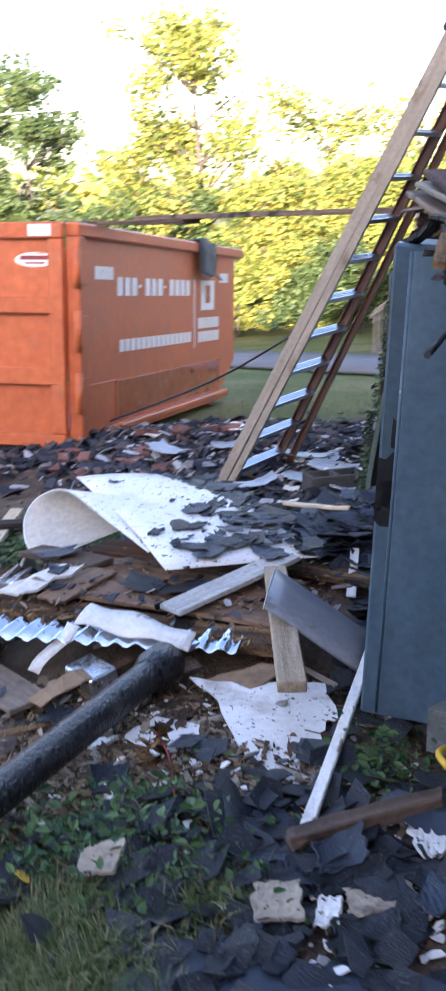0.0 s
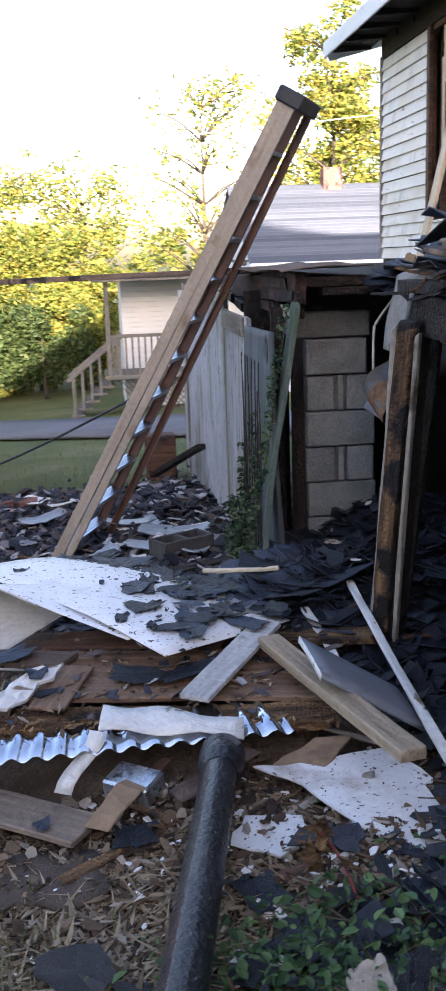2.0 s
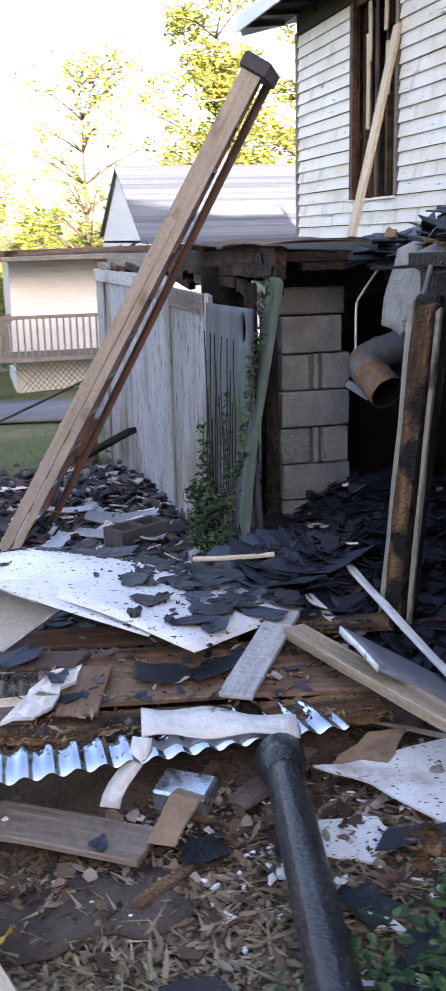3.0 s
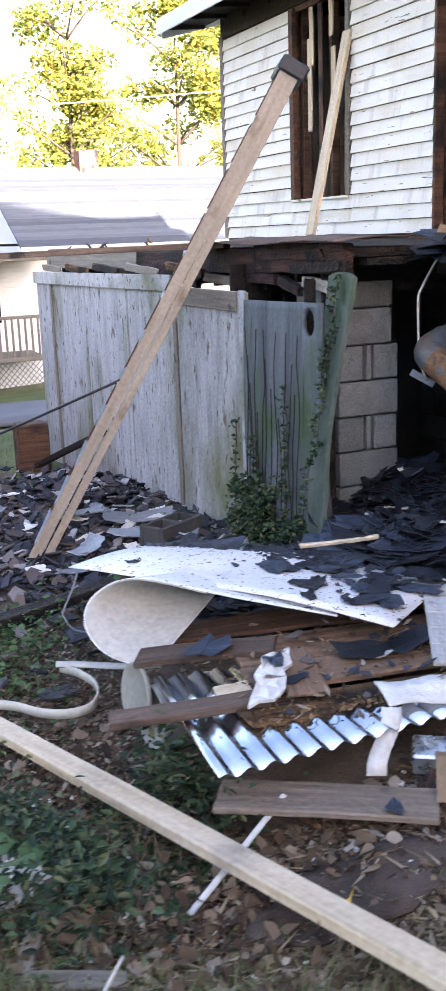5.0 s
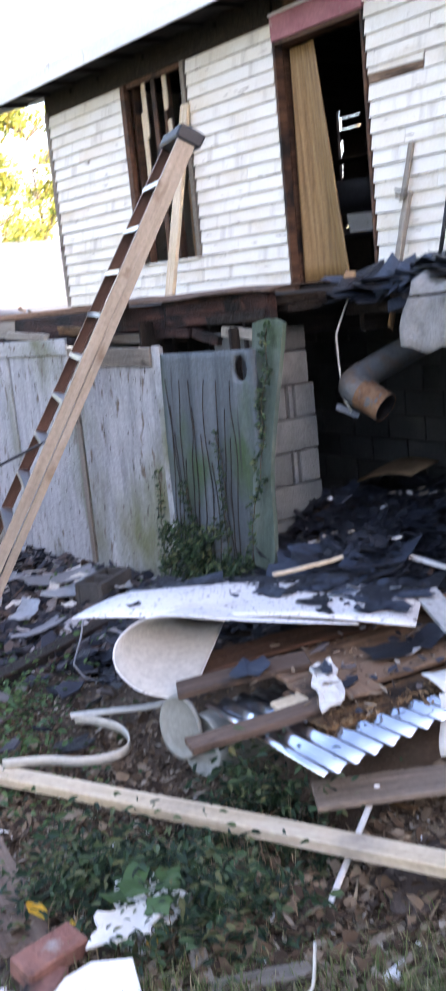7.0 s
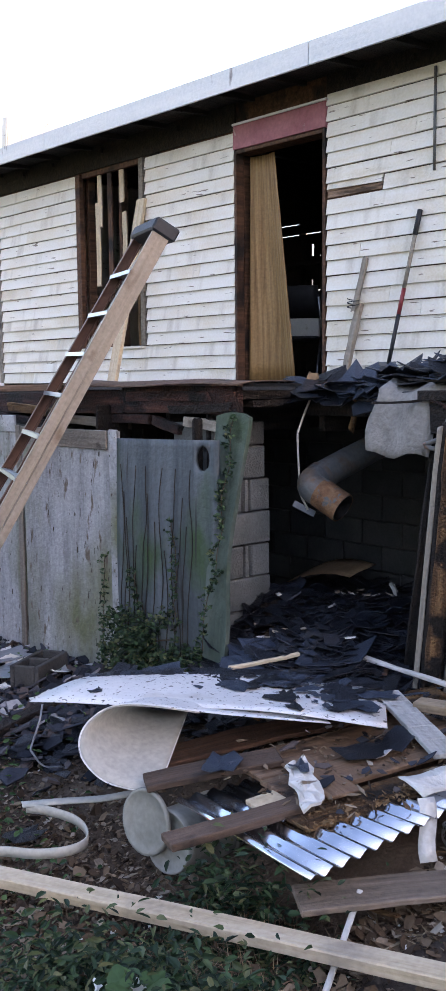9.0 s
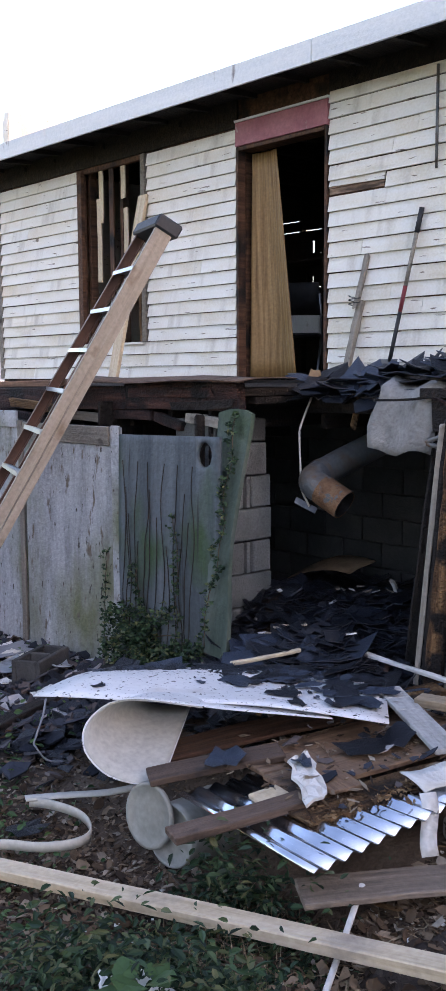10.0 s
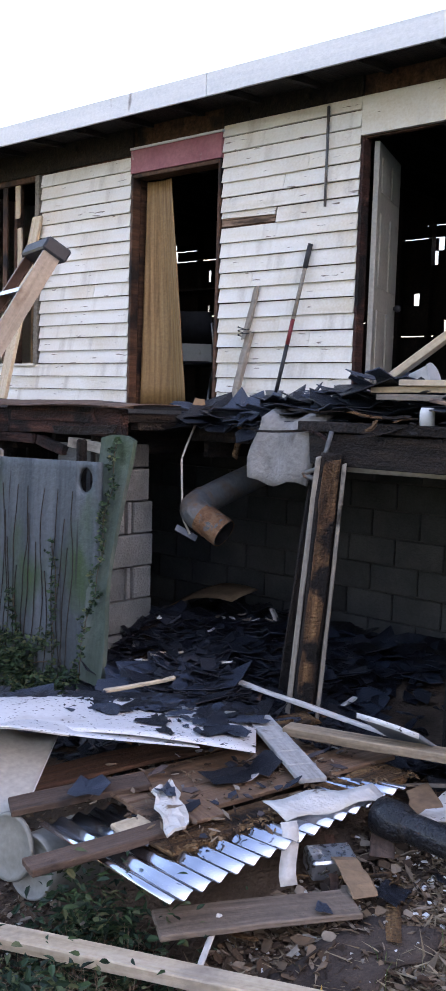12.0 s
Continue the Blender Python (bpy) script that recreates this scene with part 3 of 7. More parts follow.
def clapboard_mesh(length, seed):
    rnd = random.Random(seed)
    bm = bmesh.new()
    rings = []
    n = max(3, int(length / 0.3))
    for i in range(n + 1):
        y = length * i / n
        j = rnd.uniform(-1, 1) * 0.0018
        rings.append([bm.verts.new(p) for p in ((0.0, y, j), (-0.027 + j, y, j), (-0.004, y, EXPOSE - 0.004), (0.0, y, EXPOSE - 0.004))])
    for p, q in zip(rings, rings[1:]):
        for k in range(4):
            bm.faces.new((p[k], p[(k + 1) % 4], q[(k + 1) % 4], q[k]))
    bm.faces.new(rings[0][::-1])
    bm.faces.new(rings[-1])
    bmesh.ops.recalc_face_normals(bm, faces=bm.faces)
    me = bpy.data.meshes.new("clapboard")
    bm.to_mesh(me)
    bm.free()
    me.materials.append(clap_paint)
    return me


boards = {}
rnd = random.Random(11)
sections = [(8.17, 9.44, 1.5, 3.66), (10.62, HOUSE_N, 1.5, 3.66), (9.44, 10.62, 1.5, 1.85), (5.74, 7.08, 1.5, 3.74), (1.0, 3.86, 1.5, 3.74)]
for a, b, lo, hi in sections:
    for k in range(int((hi - lo) / EXPOSE + 0.4)):
        z = lo + k * EXPOSE
        cut = []
        if (a, b) == (5.74, 7.08) and k == 12:
            cut = [(5.74, 6.5)]
        elif rnd.random() < 0.13 and b - a > 1:
            mid = rnd.uniform(a + 0.3, b - 0.3)
            cut = [(a, mid - 0.002), (mid + 0.002, b)]
        for ya, yb in cut or [(a, b)]:
            key = round(yb - ya, 2), rnd.randrange(2)
            if key not in boards:
                boards[key] = clapboard_mesh(yb - ya, len(boards))
            part("clapboard", boards[key], clap_paint, wall, m=Matrix.Translation((WX, ya, z + rnd.uniform(-0.003, 0.003))) @ pose(0, 0, 0, rnd.uniform(-0.12, 0.12), rnd.uniform(-0.4, 0.4), 0))
part("clapboard", clapboard_mesh(0.56, 777), clap_paint, wall, m=Matrix.Translation((WX, 6.515, 3.0)) @ pose(0, 0, 0, 1.5, 0, 0) @ Matrix.Diagonal((0.8, 1, 0.5, 1)))
part("torn_sheathing", boxes(((WX - 0.006, 6.52, 2.95), (WX + 0.011, 7.08, 2.998)), ((WX - 0.011, 6.62, 3.0), (WX + 0.011, 7.08, 3.03)), ((WX - 0.004, 6.75, 3.032), (WX + 0.011, 7.08, 3.055)), bevel=0.003), split_wood, wall, "bare split brown wood where a board is torn off")

# eaves: fascia boards, soffit, rafters and roof
FX, FZ0, FZ1 = 1.44, 3.81, 3.98
y = HOUSE_S - 0.5
for length in (5.0, 4.2, 3.6, 3.1, 3.4, 3.6, 3.0):
    y2 = min(y + length, 12.95)
    part("fascia_board", boxes(((FX, y + 0.003, FZ0), (FX + 0.022, y2 - 0.003, FZ1)), bevel=0.003), fascia_paint, house, "weathered white fascia board")
    y = y2
for k in range(42):
    y = HOUSE_S + 0.1 + 0.6 * k
    if y < 12.9:
        m = pose(FX + 0.024, y, FZ0 + 0.02, 0, -4, 0)
        part("rafter_tail", boxes(((0, 0, 0), (0.5, 0.045, 0.09)), bevel=0.003), char_wood, house, m=m)
part("soffit", boxes(((FX + 0.022, HOUSE_S - 0.4, 3.90), (WX + 0.012, 12.94, 3.915))), char_wood, house, "sooty black soffit")
part("frieze_board", boxes(((WX - 0.012, 8.16, 3.67), (WX + 0.01, HOUSE_N, 3.96)), ((WX - 0.012, 5.74, 3.75), (WX + 0.01, 7.09, 3.96)), bevel=0.003), char_wood, house, "scorched frieze board")
for y in (11.6, 11.0, 10.1, 8.9, 6.8, 6.2):
    part("hanging_splinter", boxes(((WX - 0.05, y, 3.6 + (y % 0.3)), (WX - 0.02, y + 0.025, 3.85)), bevel=0.004), char_wood, house)
rm = pose(FX + 0.03, 0, 3.93, 0, -14, 0)
part("roof", boxes(((0, HOUSE_S - 0.5, 0), (2.6, 12.95, 0.05)), bevel=0.004), shingle_mat, house, "black shingle roof", m=rm)
part("roof", boxes(((-2.6, HOUSE_S - 0.5, 0), (0, 12.95, 0.05)), bevel=0.004), shingle_mat, house, "black shingle roof", m=pose(FX + 5.07, 0, 3.93, 0, 14, 0))
part("gable", boxes(((WX + 0.1, HOUSE_N - 0.08, 3.9), (BACK, HOUSE_N + 0.02, 4.5))), clap_paint, house)
part("barge_board", boxes(((0, 12.93, -0.16), (2.6, 12.955, 0.0)), bevel=0.003), fascia_paint, house, m=rm)
part("corner_board", boxes(((WX - 0.028, HOUSE_N - 0.06, DECK), (WX + 0.012, HOUSE_N + 0.02, 3.7)), bevel=0.004), gray_wood, house)
part("conduit", tube(bmesh.new(), [(WX - 0.04, 6.02, 3.72), (WX - 0.04, 6.02, 3.0)], 0.011), rust, house)

# doorway trim, the red header, the wide doorway's trim
part("header_board", boxes(((WX - 0.035, 7.08, 3.50), (WX + 0.005, 8.16, 3.70)), bevel=0.004), red_paint, house, "faded dark red header board")
part("header_cap", boxes(((WX - 0.04, 7.07, 3.702), (WX + 0.0, 8.17, 3.722)), bevel=0.003), fascia_paint, house)
for y in (7.095, 8.135):
    part("door_jamb", boxes(((WX - 0.02, y, DECK), (WX + 0.07, y + 0.03, 3.5)), bevel=0.003), brown_wood, house, "split brown door jamb")
part("door_head", boxes(((WX - 0.02, 7.125, 3.465), (WX + 0.14, 8.135, 3.497)), bevel=0.003), brown_wood, house)
part("trim_board", boxes(((WX - 0.03, 3.5, 3.47), (WX + 0.01, 5.73, 3.745)), bevel=0.004), clap_paint, house, "cream header board")
part("door_jamb", boxes(((WX - 0.02, 5.705, DECK), (WX + 0.07, 5.735, 3.46)), bevel=0.003), beam_wood, house)
part("door_jamb", boxes(((WX - 0.02, 3.87, DECK), (WX + 0.14, 3.9, 3.46)), bevel=0.003), brown_wood, house)
for a, b in (((9.50, 1.86), (9.52, 3.66)), ((10.57, 1.86), (10.61, 3.66))):
    part("window_casing", boxes(((WX - 0.025, a[0] - 0.03, a[1]), (WX + 0.02, b[0] + 0.01, b[1])), bevel=0.003), gray_wood if a[0] < 10 else brown_wood, house)
part("window_sill", boxes(((WX - 0.04, 9.5, 1.835), (WX + 0.1, 10.6, 1.858)), bevel=0.003), clap_paint, house)
# broken battens hanging in the window
for y, lo, hi, mt in ((10.32, 2.5, 3.35, pale_wood), (10.28, 3.1, 3.64, pale_wood), (9.86, 2.75, 3.2, pale_wood), (9.9, 3.3, 3.64, pale_wood), (10.1, 1.86, 3.64, brown_wood), (9.62, 1.87, 2.6, rot_wood)):
    part("broken_batten", plank_mesh(hi - lo, 0.07, 0.02, wear=0.004, seed=int(y * 100), ragged=0.01), mt, house, m=frame_between((WX + 0.04, y, lo), (WX + 0.04, y + 0.005, hi), (-1, 0, 0))[0])

# what stands inside, seen through the doorways
rows = []
for i in range(13):
    z = DECK + 1.95 * i / 12
    w = 0.57 - 0.27 * i / 12
    rows.append([Vector((WX + 0.11 + 0.10 * math.sin(math.pi * k / 30) * (1.1 - i / 14) + (0.007 if k % 3 == 0 else 0), 8.13 - 0.03 * i / 12 - w * k / 30, z)) for k in range(31)])
tagged(part("leaning_panel", sheet_mesh(rows, 0.008), panel_wood, None), "bowed yellow-brown grooved panelling sheet leaning in the doorway", "wood panel")


def bin_with_lid(at):
    b = thing("storage_bin", at, "white plastic storage bin with a dark red lid", "storage bin")
    m = Matrix.Translation(at)
    bm = bmesh.new()
    box(bm, (-0.2, -0.26, 0), (0.2, 0.26, 0.26), 0.02)
    for v in bm.verts:
        if v.co.z < 0.1:
            v.co.x *= 0.88
            v.co.y *= 0.9
    part("tub", bm, foam, b, m=m)
    part("lid", boxes(((-0.22, -0.28, 0.262), (0.22, 0.28, 0.3)), bevel=0.012), decal_dark, b, "dark red lid", m=m)


def folding_chair(at, turn):
    c = thing("folding_chair", at, "folded-out gray metal folding chair with a curved backrest", "chair")
    m = Matrix.Translation(at) @ pose(0, 0, 0, 0, 0, turn)
    for s in (-0.2, 0.2):
        part("front_leg", tube(bmesh.new(), [(-0.25, s, 0), (0.0, s, 0.42), (0.2, s, 0.82)], 0.012, 8), alu, c, m=m)
        part("rear_leg", tube(bmesh.new(), [(0.25, s * 0.9, 0), (-0.1, s * 0.9, 0.44)], 0.012, 8), alu, c, m=m)
    part("seat", boxes(((-0.2, -0.19, 0.42), (0.18, 0.19, 0.45)), bevel=0.012), rubber, c, m=m)
    rows = [[Vector((0.12 + 0.06 * j + 0.03 * math.cos(k * 0.52 - 1.57), -0.2 + 0.4 * k / 6, 0.62 + 0.15 * j)) for k in range(7)] for j in range(3)]
    part("backrest", sheet_mesh(rows, 0.012), rubber, c, m=m)


def shelf_unit(at):
    s = thing("shelf_unit", at, "dark wooden shelf unit in the burnt room", "shelf")
    m = Matrix.Translation(at)
    for y in (-0.5, 0.47):
        part("side_panel", boxes(((0, y, 0), (0.35, y + 0.03, 1.3)), bevel=0.003), char_wood, s, m=m)
    for z in (0.05, 0.45, 0.85, 1.27):
        part("shelf", boxes(((0.005, -0.468, z), (0.345, 0.468, z + 0.025)), bevel=0.003), char_wood, s, m=m)


shelf_unit((3.9, 9.4, DECK - 0.02))
bin_with_lid((3.9 + 0.2, 9.2, DECK - 0.02 + 0.475))
folding_chair((3.1, 8.45, DECK - 0.02), 215)

# white panel door standing open in the wide doorway
dm = pose(WX + 0.09, 5.69, DECK, 0, 0, 0) @ pose(0, 0, 0, 0, 0, 21)
door = thing("panel_door", (WX + 0.09, 5.69, DECK), "cream six-panel door standing open inside the wide doorway", "door")
part("leaf", boxes(((0.0, -0.04, 0.01), (0.76, 0.0, 1.95)), bevel=0.003), white_door, door, m=dm)
for x0, x1 in ((0.08, 0.34), (0.42, 0.68)):
    for z0, z1 in ((0.15, 0.75), (0.92, 1.45), (1.6, 1.85)):
        part("raised_panel", boxes(((x0, -0.052, z0), (x1, -0.041, z1)), bevel=0.005), white_door, door, m=dm)
bm = bmesh.new()
bmesh.ops.create_uvsphere(bm, u_segments=12, v_segments=8, radius=0.03, matrix=Matrix.Translation((0.7, -0.075, 0.82)))
tube(bm, [(0.7, -0.042, 0.82), (0.7, -0.06, 0.82)], 0.014)
part("knob", bm, rubber, door, "dark round knob", m=dm)

# lumber propped against the window, shovel and a rusted post against the wall
plank("propped_board", (1.50, 9.44, DECK + 0.012), (WX - 0.04, 9.48, 3.27), 0.13, 0.04, pale_wood, "pale board propped against the boarded window", "board", up=(-1, 0, 0.2), wear=0.003)
shovel = thing("shovel", (1.88, 6.34, DECK + 0.1), "long-handled shovel with a red and black shaft leaning on the clapboards", "shovel")
sa, sb = Vector((1.84, 6.35, 1.62)), Vector((1.93, 6.14, 2.74))
part("shaft", tube(bmesh.new(), [sa, sa.lerp(sb, 0.33)], 0.016), rubber, shovel, "black lower shaft")
part("shaft", tube(bmesh.new(), [sa.lerp(sb, 0.33), sa.lerp(sb, 0.5)], 0.0165), decal_dark, shovel, "red band of the shaft")
part("shaft", tube(bmesh.new(), [sa.lerp(sb, 0.5), sa.lerp(sb, 0.84)], 0.016), gray_wood, shovel)
part("grip", tube(bmesh.new(), [sa.lerp(sb, 0.84), sb], 0.02), rubber, shovel, "black grip")
part("blade", sheet_mesh([[sa + Vector((-0.02 * abs(k - 1), 0.09 * (k - 1) * (1 - 0.3 * j), 0.02 - 0.07 * j)) for k in range(3)] for j in range(3)], 0.004), rust, shovel, "rusty steel blade")
stake = thing("broken_post", (1.85, 6.78, DECK), "splintered gray post with wire wound round it", "post")
plank_part("post", (1.82, 6.79, DECK), (1.92, 6.72, 2.1), 0.052, 0.05, gray_wood, stake, up=(-1, 0, 0), wear=0.006, ragged=0.03, seed=3)
plank_part("splinter", (1.88, 6.74, 2.05), (1.93, 6.66, 2.46), 0.045, 0.03, gray_wood, stake, up=(-1, 0, 0), wear=0.004, ragged=0.03, seed=4)
part("wire", tube(bmesh.new(), curve_points([(1.88 + 0.045 * math.cos(a), 6.735 + 0.045 * math.sin(a), 2.06 + 0.005 * a) for a in [0.8 * i for i in range(20)]], 2), 0.004, 5), rubber, stake)

# unseen gabled block added behind; closes the yard, shades it and the far roof
bm = bmesh.new()
gable = [(-3.1, -0.5), (-3.1, 6.8), (2.5, 10.7), (7.8, 9.1), (13.0, 7.4), (13.0, -0.5)]
ends = [[bm.verts.new((x, y, z)) for x, z in gable] for y in (-19.0, -13.5)]
for k in range(6):
    bm.faces.new((ends[0][k], ends[0][(k + 1) % 6], ends[1][(k + 1) % 6], ends[1][k]))
for e in ends:
    bm.faces.new(e)
box(bm, (-30, -18.5, -0.5), (-3.1, -13.6, 6.8))
bmesh.ops.recalc_face_normals(bm, faces=bm.faces)
nb = part("neighbour_house_wall", bm, white_siding, None)
tagged(nb, "plain white gabled block, unseen, added to close and shade the yard", "wall", kind="structure")

# ---- the porch deck ----
deck = thing("porch_deck", (0.7, 6.0, DECK), "burnt porch deck with layered roofing on dark rotted beams", "deck")
for a, b, x in ((2.2, 4.598, -0.12), (4.6, 5.698, 0.22), (5.70, 11.9, -0.31)):
    part("deck_layer", boxes(((x, a, 1.405), (WX, b, 1.455)), bevel=0.004), char_wood, deck)
    part("ceiling_sheet", boxes(((x + 0.12, a + 0.003, 1.36), (WX, b - 0.003, 1.40))), char_wood, deck)
for k in range(24):
    y = 2.4 + 0.4 * k
    part("joist", boxes(((0.3 if y < 5.7 else -0.24, y, 1.2), (WX, y + 0.045, 1.358)), bevel=0.004), char_wood, deck)
plank_part("edge_beam", (-0.31, 5.70, 1.48), (-0.31, 6.74, 1.475), 0.06, 0.165, beam_wood, deck, "dark reddish rotted edge beam", wear=0.006, seed=3, bevel=0.006, ragged=0.035, cuts=12)
plank_part("edge_strip", (-0.346, 5.9, 1.45), (-0.344, 6.72, 1.445), 0.012, 0.06, beam_wood, deck, wear=0.006, seed=5, bevel=0.002, ragged=0.03, cuts=10)
plank_part("edge_strip", (-0.345, 5.74, 1.39), (-0.344, 6.3, 1.365), 0.01, 0.05, char_wood, deck, wear=0.006, seed=6, bevel=0.002, ragged=0.04, cuts=10)
plank_part("edge_beam", (-0.31, 6.745, 1.46), (-0.31, 9.0, 1.43), 0.05, 0.15, beam_wood, deck, wear=0.006, seed=4, ragged=0.02)
plank_part("edge_beam", (-0.31, 9.0, 1.43), (-0.31, 11.9, 1.40), 0.05, 0.13, gray_wood, deck, wear=0.006, seed=6, ragged=0.03)
plank_part("edge_beam", (-0.06, 2.2, 1.40), (-0.06, 4.55, 1.40), 0.06, 0.16, char_wood, deck, wear=0.006, seed=8, ragged=0.02)
plank_part("edge_beam", (0.24, 4.5, 1.40), (0.27, 5.69, 1.42), 0.05, 0.12, char_wood, deck, wear=0.01, seed=9, ragged=0.03)
rows = [[Vector((-0.43 + 0.12 * k + 0.02 * math.sin(j * 1.3), 5.6 + 0.17 * j, 1.492 + 0.010 * math.sin(j * 0.8 + k) + 0.006 * k)) for k in range(5)] for j in range(13)]
part("roofing_sheet", sheet_mesh(rows, 0.006), board_wood, deck, "brown sheet curling over the edge")
for k, (y0, y1) in enumerate(((5.72, 5.8), (5.85, 6.15), (6.2, 6.45), (6.5, 6.9), (7.0, 7.6), (7.7, 8.5), (8.6, 9.6))):
    plank_part("wood_scrap", (-0.31 - 0.012 * (k % 2), y0, 1.305 - 0.03 * (k % 3)), (-0.31, y1, 1.30), 0.05, 0.06, (beam_wood, gray_wood, beam_wood)[k % 3], deck, wear=0.004, seed=k, ragged=0.02)
# splintered laths and torn edges along the deck's lip
rnd = random.Random(21)
for k in range(60):
    y = rnd.uniform(2.3, 5.6) if k < 44 else rnd.uniform(6.9, 11.0)
    a = Vector(((rnd.uniform(-0.17, 0.0) if y < 4.6 else rnd.uniform(0.14, 0.3)) if y < 5.6 else rnd.uniform(-0.37, -0.1), y, rnd.uniform(1.40, 1.52)))
    b = a + Vector((rnd.uniform(-0.12, 0.05), rnd.uniform(-0.35, 0.35), rnd.uniform(-0.08, 0.03)))
    plank_part("splinter", a, b, rnd.uniform(0.012, 0.035), rnd.uniform(0.006, 0.014), rnd.choice((char_wood, rot_wood, beam_wood, char_wood)), deck, bevel=0, cuts=3, wear=0.008, ragged=0.012, seed=k)
for y, z in ((4.95, 1.15), (5.15, 1.25), (4.75, 1.22), (5.3, 1.22)):
    plank_part("hanging_splinter", (0.235, y, 1.4), (0.225, y + 0.03, z), 0.035, 0.012, rot_wood, deck, up=(-1, 0, 0), bevel=0, cuts=3, wear=0.01, ragged=0.02, seed=int(z * 100))

# black shingles heaped on the deck
heap = thing("shingle_pile", (-0.1, 4.6, DECK), "loose pile of torn black roof shingles on the deck's edge", "shingle pile")
shards = [shard_mesh("shingle", 0.19 * s, 0.12 * s, 0.005, 40 + k, 0.12, shingle_mat, 11) for k, s in enumerate((0.8, 1.0, 1.2, 0.9, 0.6, 1.35, 0.7, 1.1))]
rnd = random.Random(31)
for k in range(220):
    y = rnd.uniform(2.6, 5.75) if k < 90 else rnd.uniform(3.7, 5.0)
    x = rnd.uniform(0.0, 0.8) if y < 4.6 else rnd.uniform(0.17, 0.95)
    crest = 0.18 * math.exp(-((y - 4.2) / 0.6) ** 2) * (1 if x < 0.6 else 0.4) + 0.03
    z = 1.462 + rnd.random() * crest
    part("shingle", shards[rnd.randrange(8)], None, heap, m=pose(x, y, z + 0.015, rnd.uniform(-13, 13), rnd.uniform(-13, 13), rnd.uniform(0, 360)))
for k in range(46):
    y = rnd.uniform(4.62, 5.72)
    part("shingle", shards[rnd.randrange(8)], None, heap, m=pose(rnd.uniform(0.2, 0.3), y, rnd.uniform(1.425, 1.5), rnd.uniform(-12, 12), rnd.uniform(-48, -8), rnd.uniform(-40, 40)))
# salvage on the deck: lumber, bucket, carton
plank("deck_lumber", (0.12, 4.28, 1.66), (0.42, 3.3, 2.45), 0.09, 0.04, pale_wood, "pale board slanting up from the deck rubble", "board", wear=0.004, seed=2)
for k, (a, b) in enumerate((((-0.04, 4.16, 1.60), (0.1, 2.9, 1.61)), ((0.0, 4.22, 1.635), (0.12, 3.0, 1.645)), ((-0.02, 4.05, 1.67), (0.1, 2.8, 1.68)))):
    plank("stacked_board", a, b, 0.09, 0.03, pale_wood if k else gray_wood, "pale board stacked on the deck's shingles", "board", group="boards stacked on the deck", wear=0.004, seed=k)
bk = thing("paint_bucket", (0.2, 4.0, 1.5), "white plastic bucket tipped among the shingles", "bucket")
part("pail", tube(bmesh.new(), [(0.26, 4.16, 1.66), (0.27, 4.06, 1.70)], [0.055, 0.062], 16), foam, bk)
part("rim", tube(bmesh.new(), [(0.27, 4.06, 1.70), (0.271, 4.05, 1.704)], [0.067, 0.067], 16), foam, bk)
ct = thing("carton", (0.1, 3.55, 1.5), "torn brown cardboard carton on the deck", "carton")
part("carton_body", boxes(((0.2, 3.3, 1.66), (0.6, 3.9, 1.78)), bevel=0.006), card, ct)
part("flap", boxes(((0.1, 3.31, 1.775), (0.2, 3.89, 1.782))), card, ct)
jar = tube(bmesh.new(), [(-0.08, 3.87, 1.455), (-0.08, 3.87, 1.52), (-0.08, 3.87, 1.54)], [0.035, 0.035, 0.03], 14)
tagged(part("plastic_cup", jar, foam, None), "small white plastic cup on the deck's edge", "cup")

# white metal box on the near end of the deck
wb = thing("metal_box", (-0.05, 3.3, 1.5), "white sheet-metal appliance box standing on the deck", "appliance")
wm = pose(-0.135, 3.3, 1.555, 0, 0, -8)
part("casing", boxes(((0, 0, 0), (0.55, 0.4, 0.46)), bevel=0.006), fascia_paint, wb, m=wm)
part("grommet", tube(bmesh.new(), [(0.085, 0.002, 0.165), (0.085, -0.006, 0.165)], 0.009, 12), rubber, wb, m=wm)
for k in range(4):
    part("screw", tube(bmesh.new(), [(0.012, 0.002, 0.06 + 0.11 * k), (0.012, -0.003, 0.06 + 0.11 * k)], 0.005, 8), rubber, wb, m=wm)
for k in range(3):
    plank("deck_scrap", (-0.24 + 0.03 * k, 3.75 - 0.06 * k, 1.58 + 0.03 * k), (-0.02, 3.05, 1.475 + 0.03 * k), 0.1, 0.018, (board_wood, gray_wood, beam_wood)[k], "weathered board scrap on the deck's edge", "board", wear=0.006, ragged=0.02, seed=k)

# gangplank from the deck to the dumpster
plank("gangplank", (-0.30, 7.25, 1.50), (-2.9, 9.15, 1.44), 0.22, 0.04, board_wood, "weathered plank bridging the deck and the dumpster", "plank", group="bridging planks", wear=0.004, seed=3, cuts=10)
plank("gangplank", (-2.35, 8.72, 1.415), (-5.9, 11.4, 1.36), 0.22, 0.04, board_wood, "long weathered plank resting on the dumpster rim", "plank", group="bridging planks", wear=0.006, seed=4, cuts=10)

# ---- under the deck ----
BW = WX + 0.02
basement = part("wall_basement", boxes(((BW, -2, -0.9), (BW + 0.2, 12.2, 1.2))), mortar, None)
tagged(basement, "dark gray concrete block wall under the deck", "wall", kind="structure")
tagged(part("wall_under_deck_cross", boxes(((0.4, 8.3, -0.9), (WX, 8.5, 1.35))), dark_gray_block, None), "dark gray block cross wall under the deck", "wall", kind="structure")
part("wall_under_deck_end", boxes(((0.15, 1.2, -0.6), (WX, 1.4, 1.4))), mortar, None)
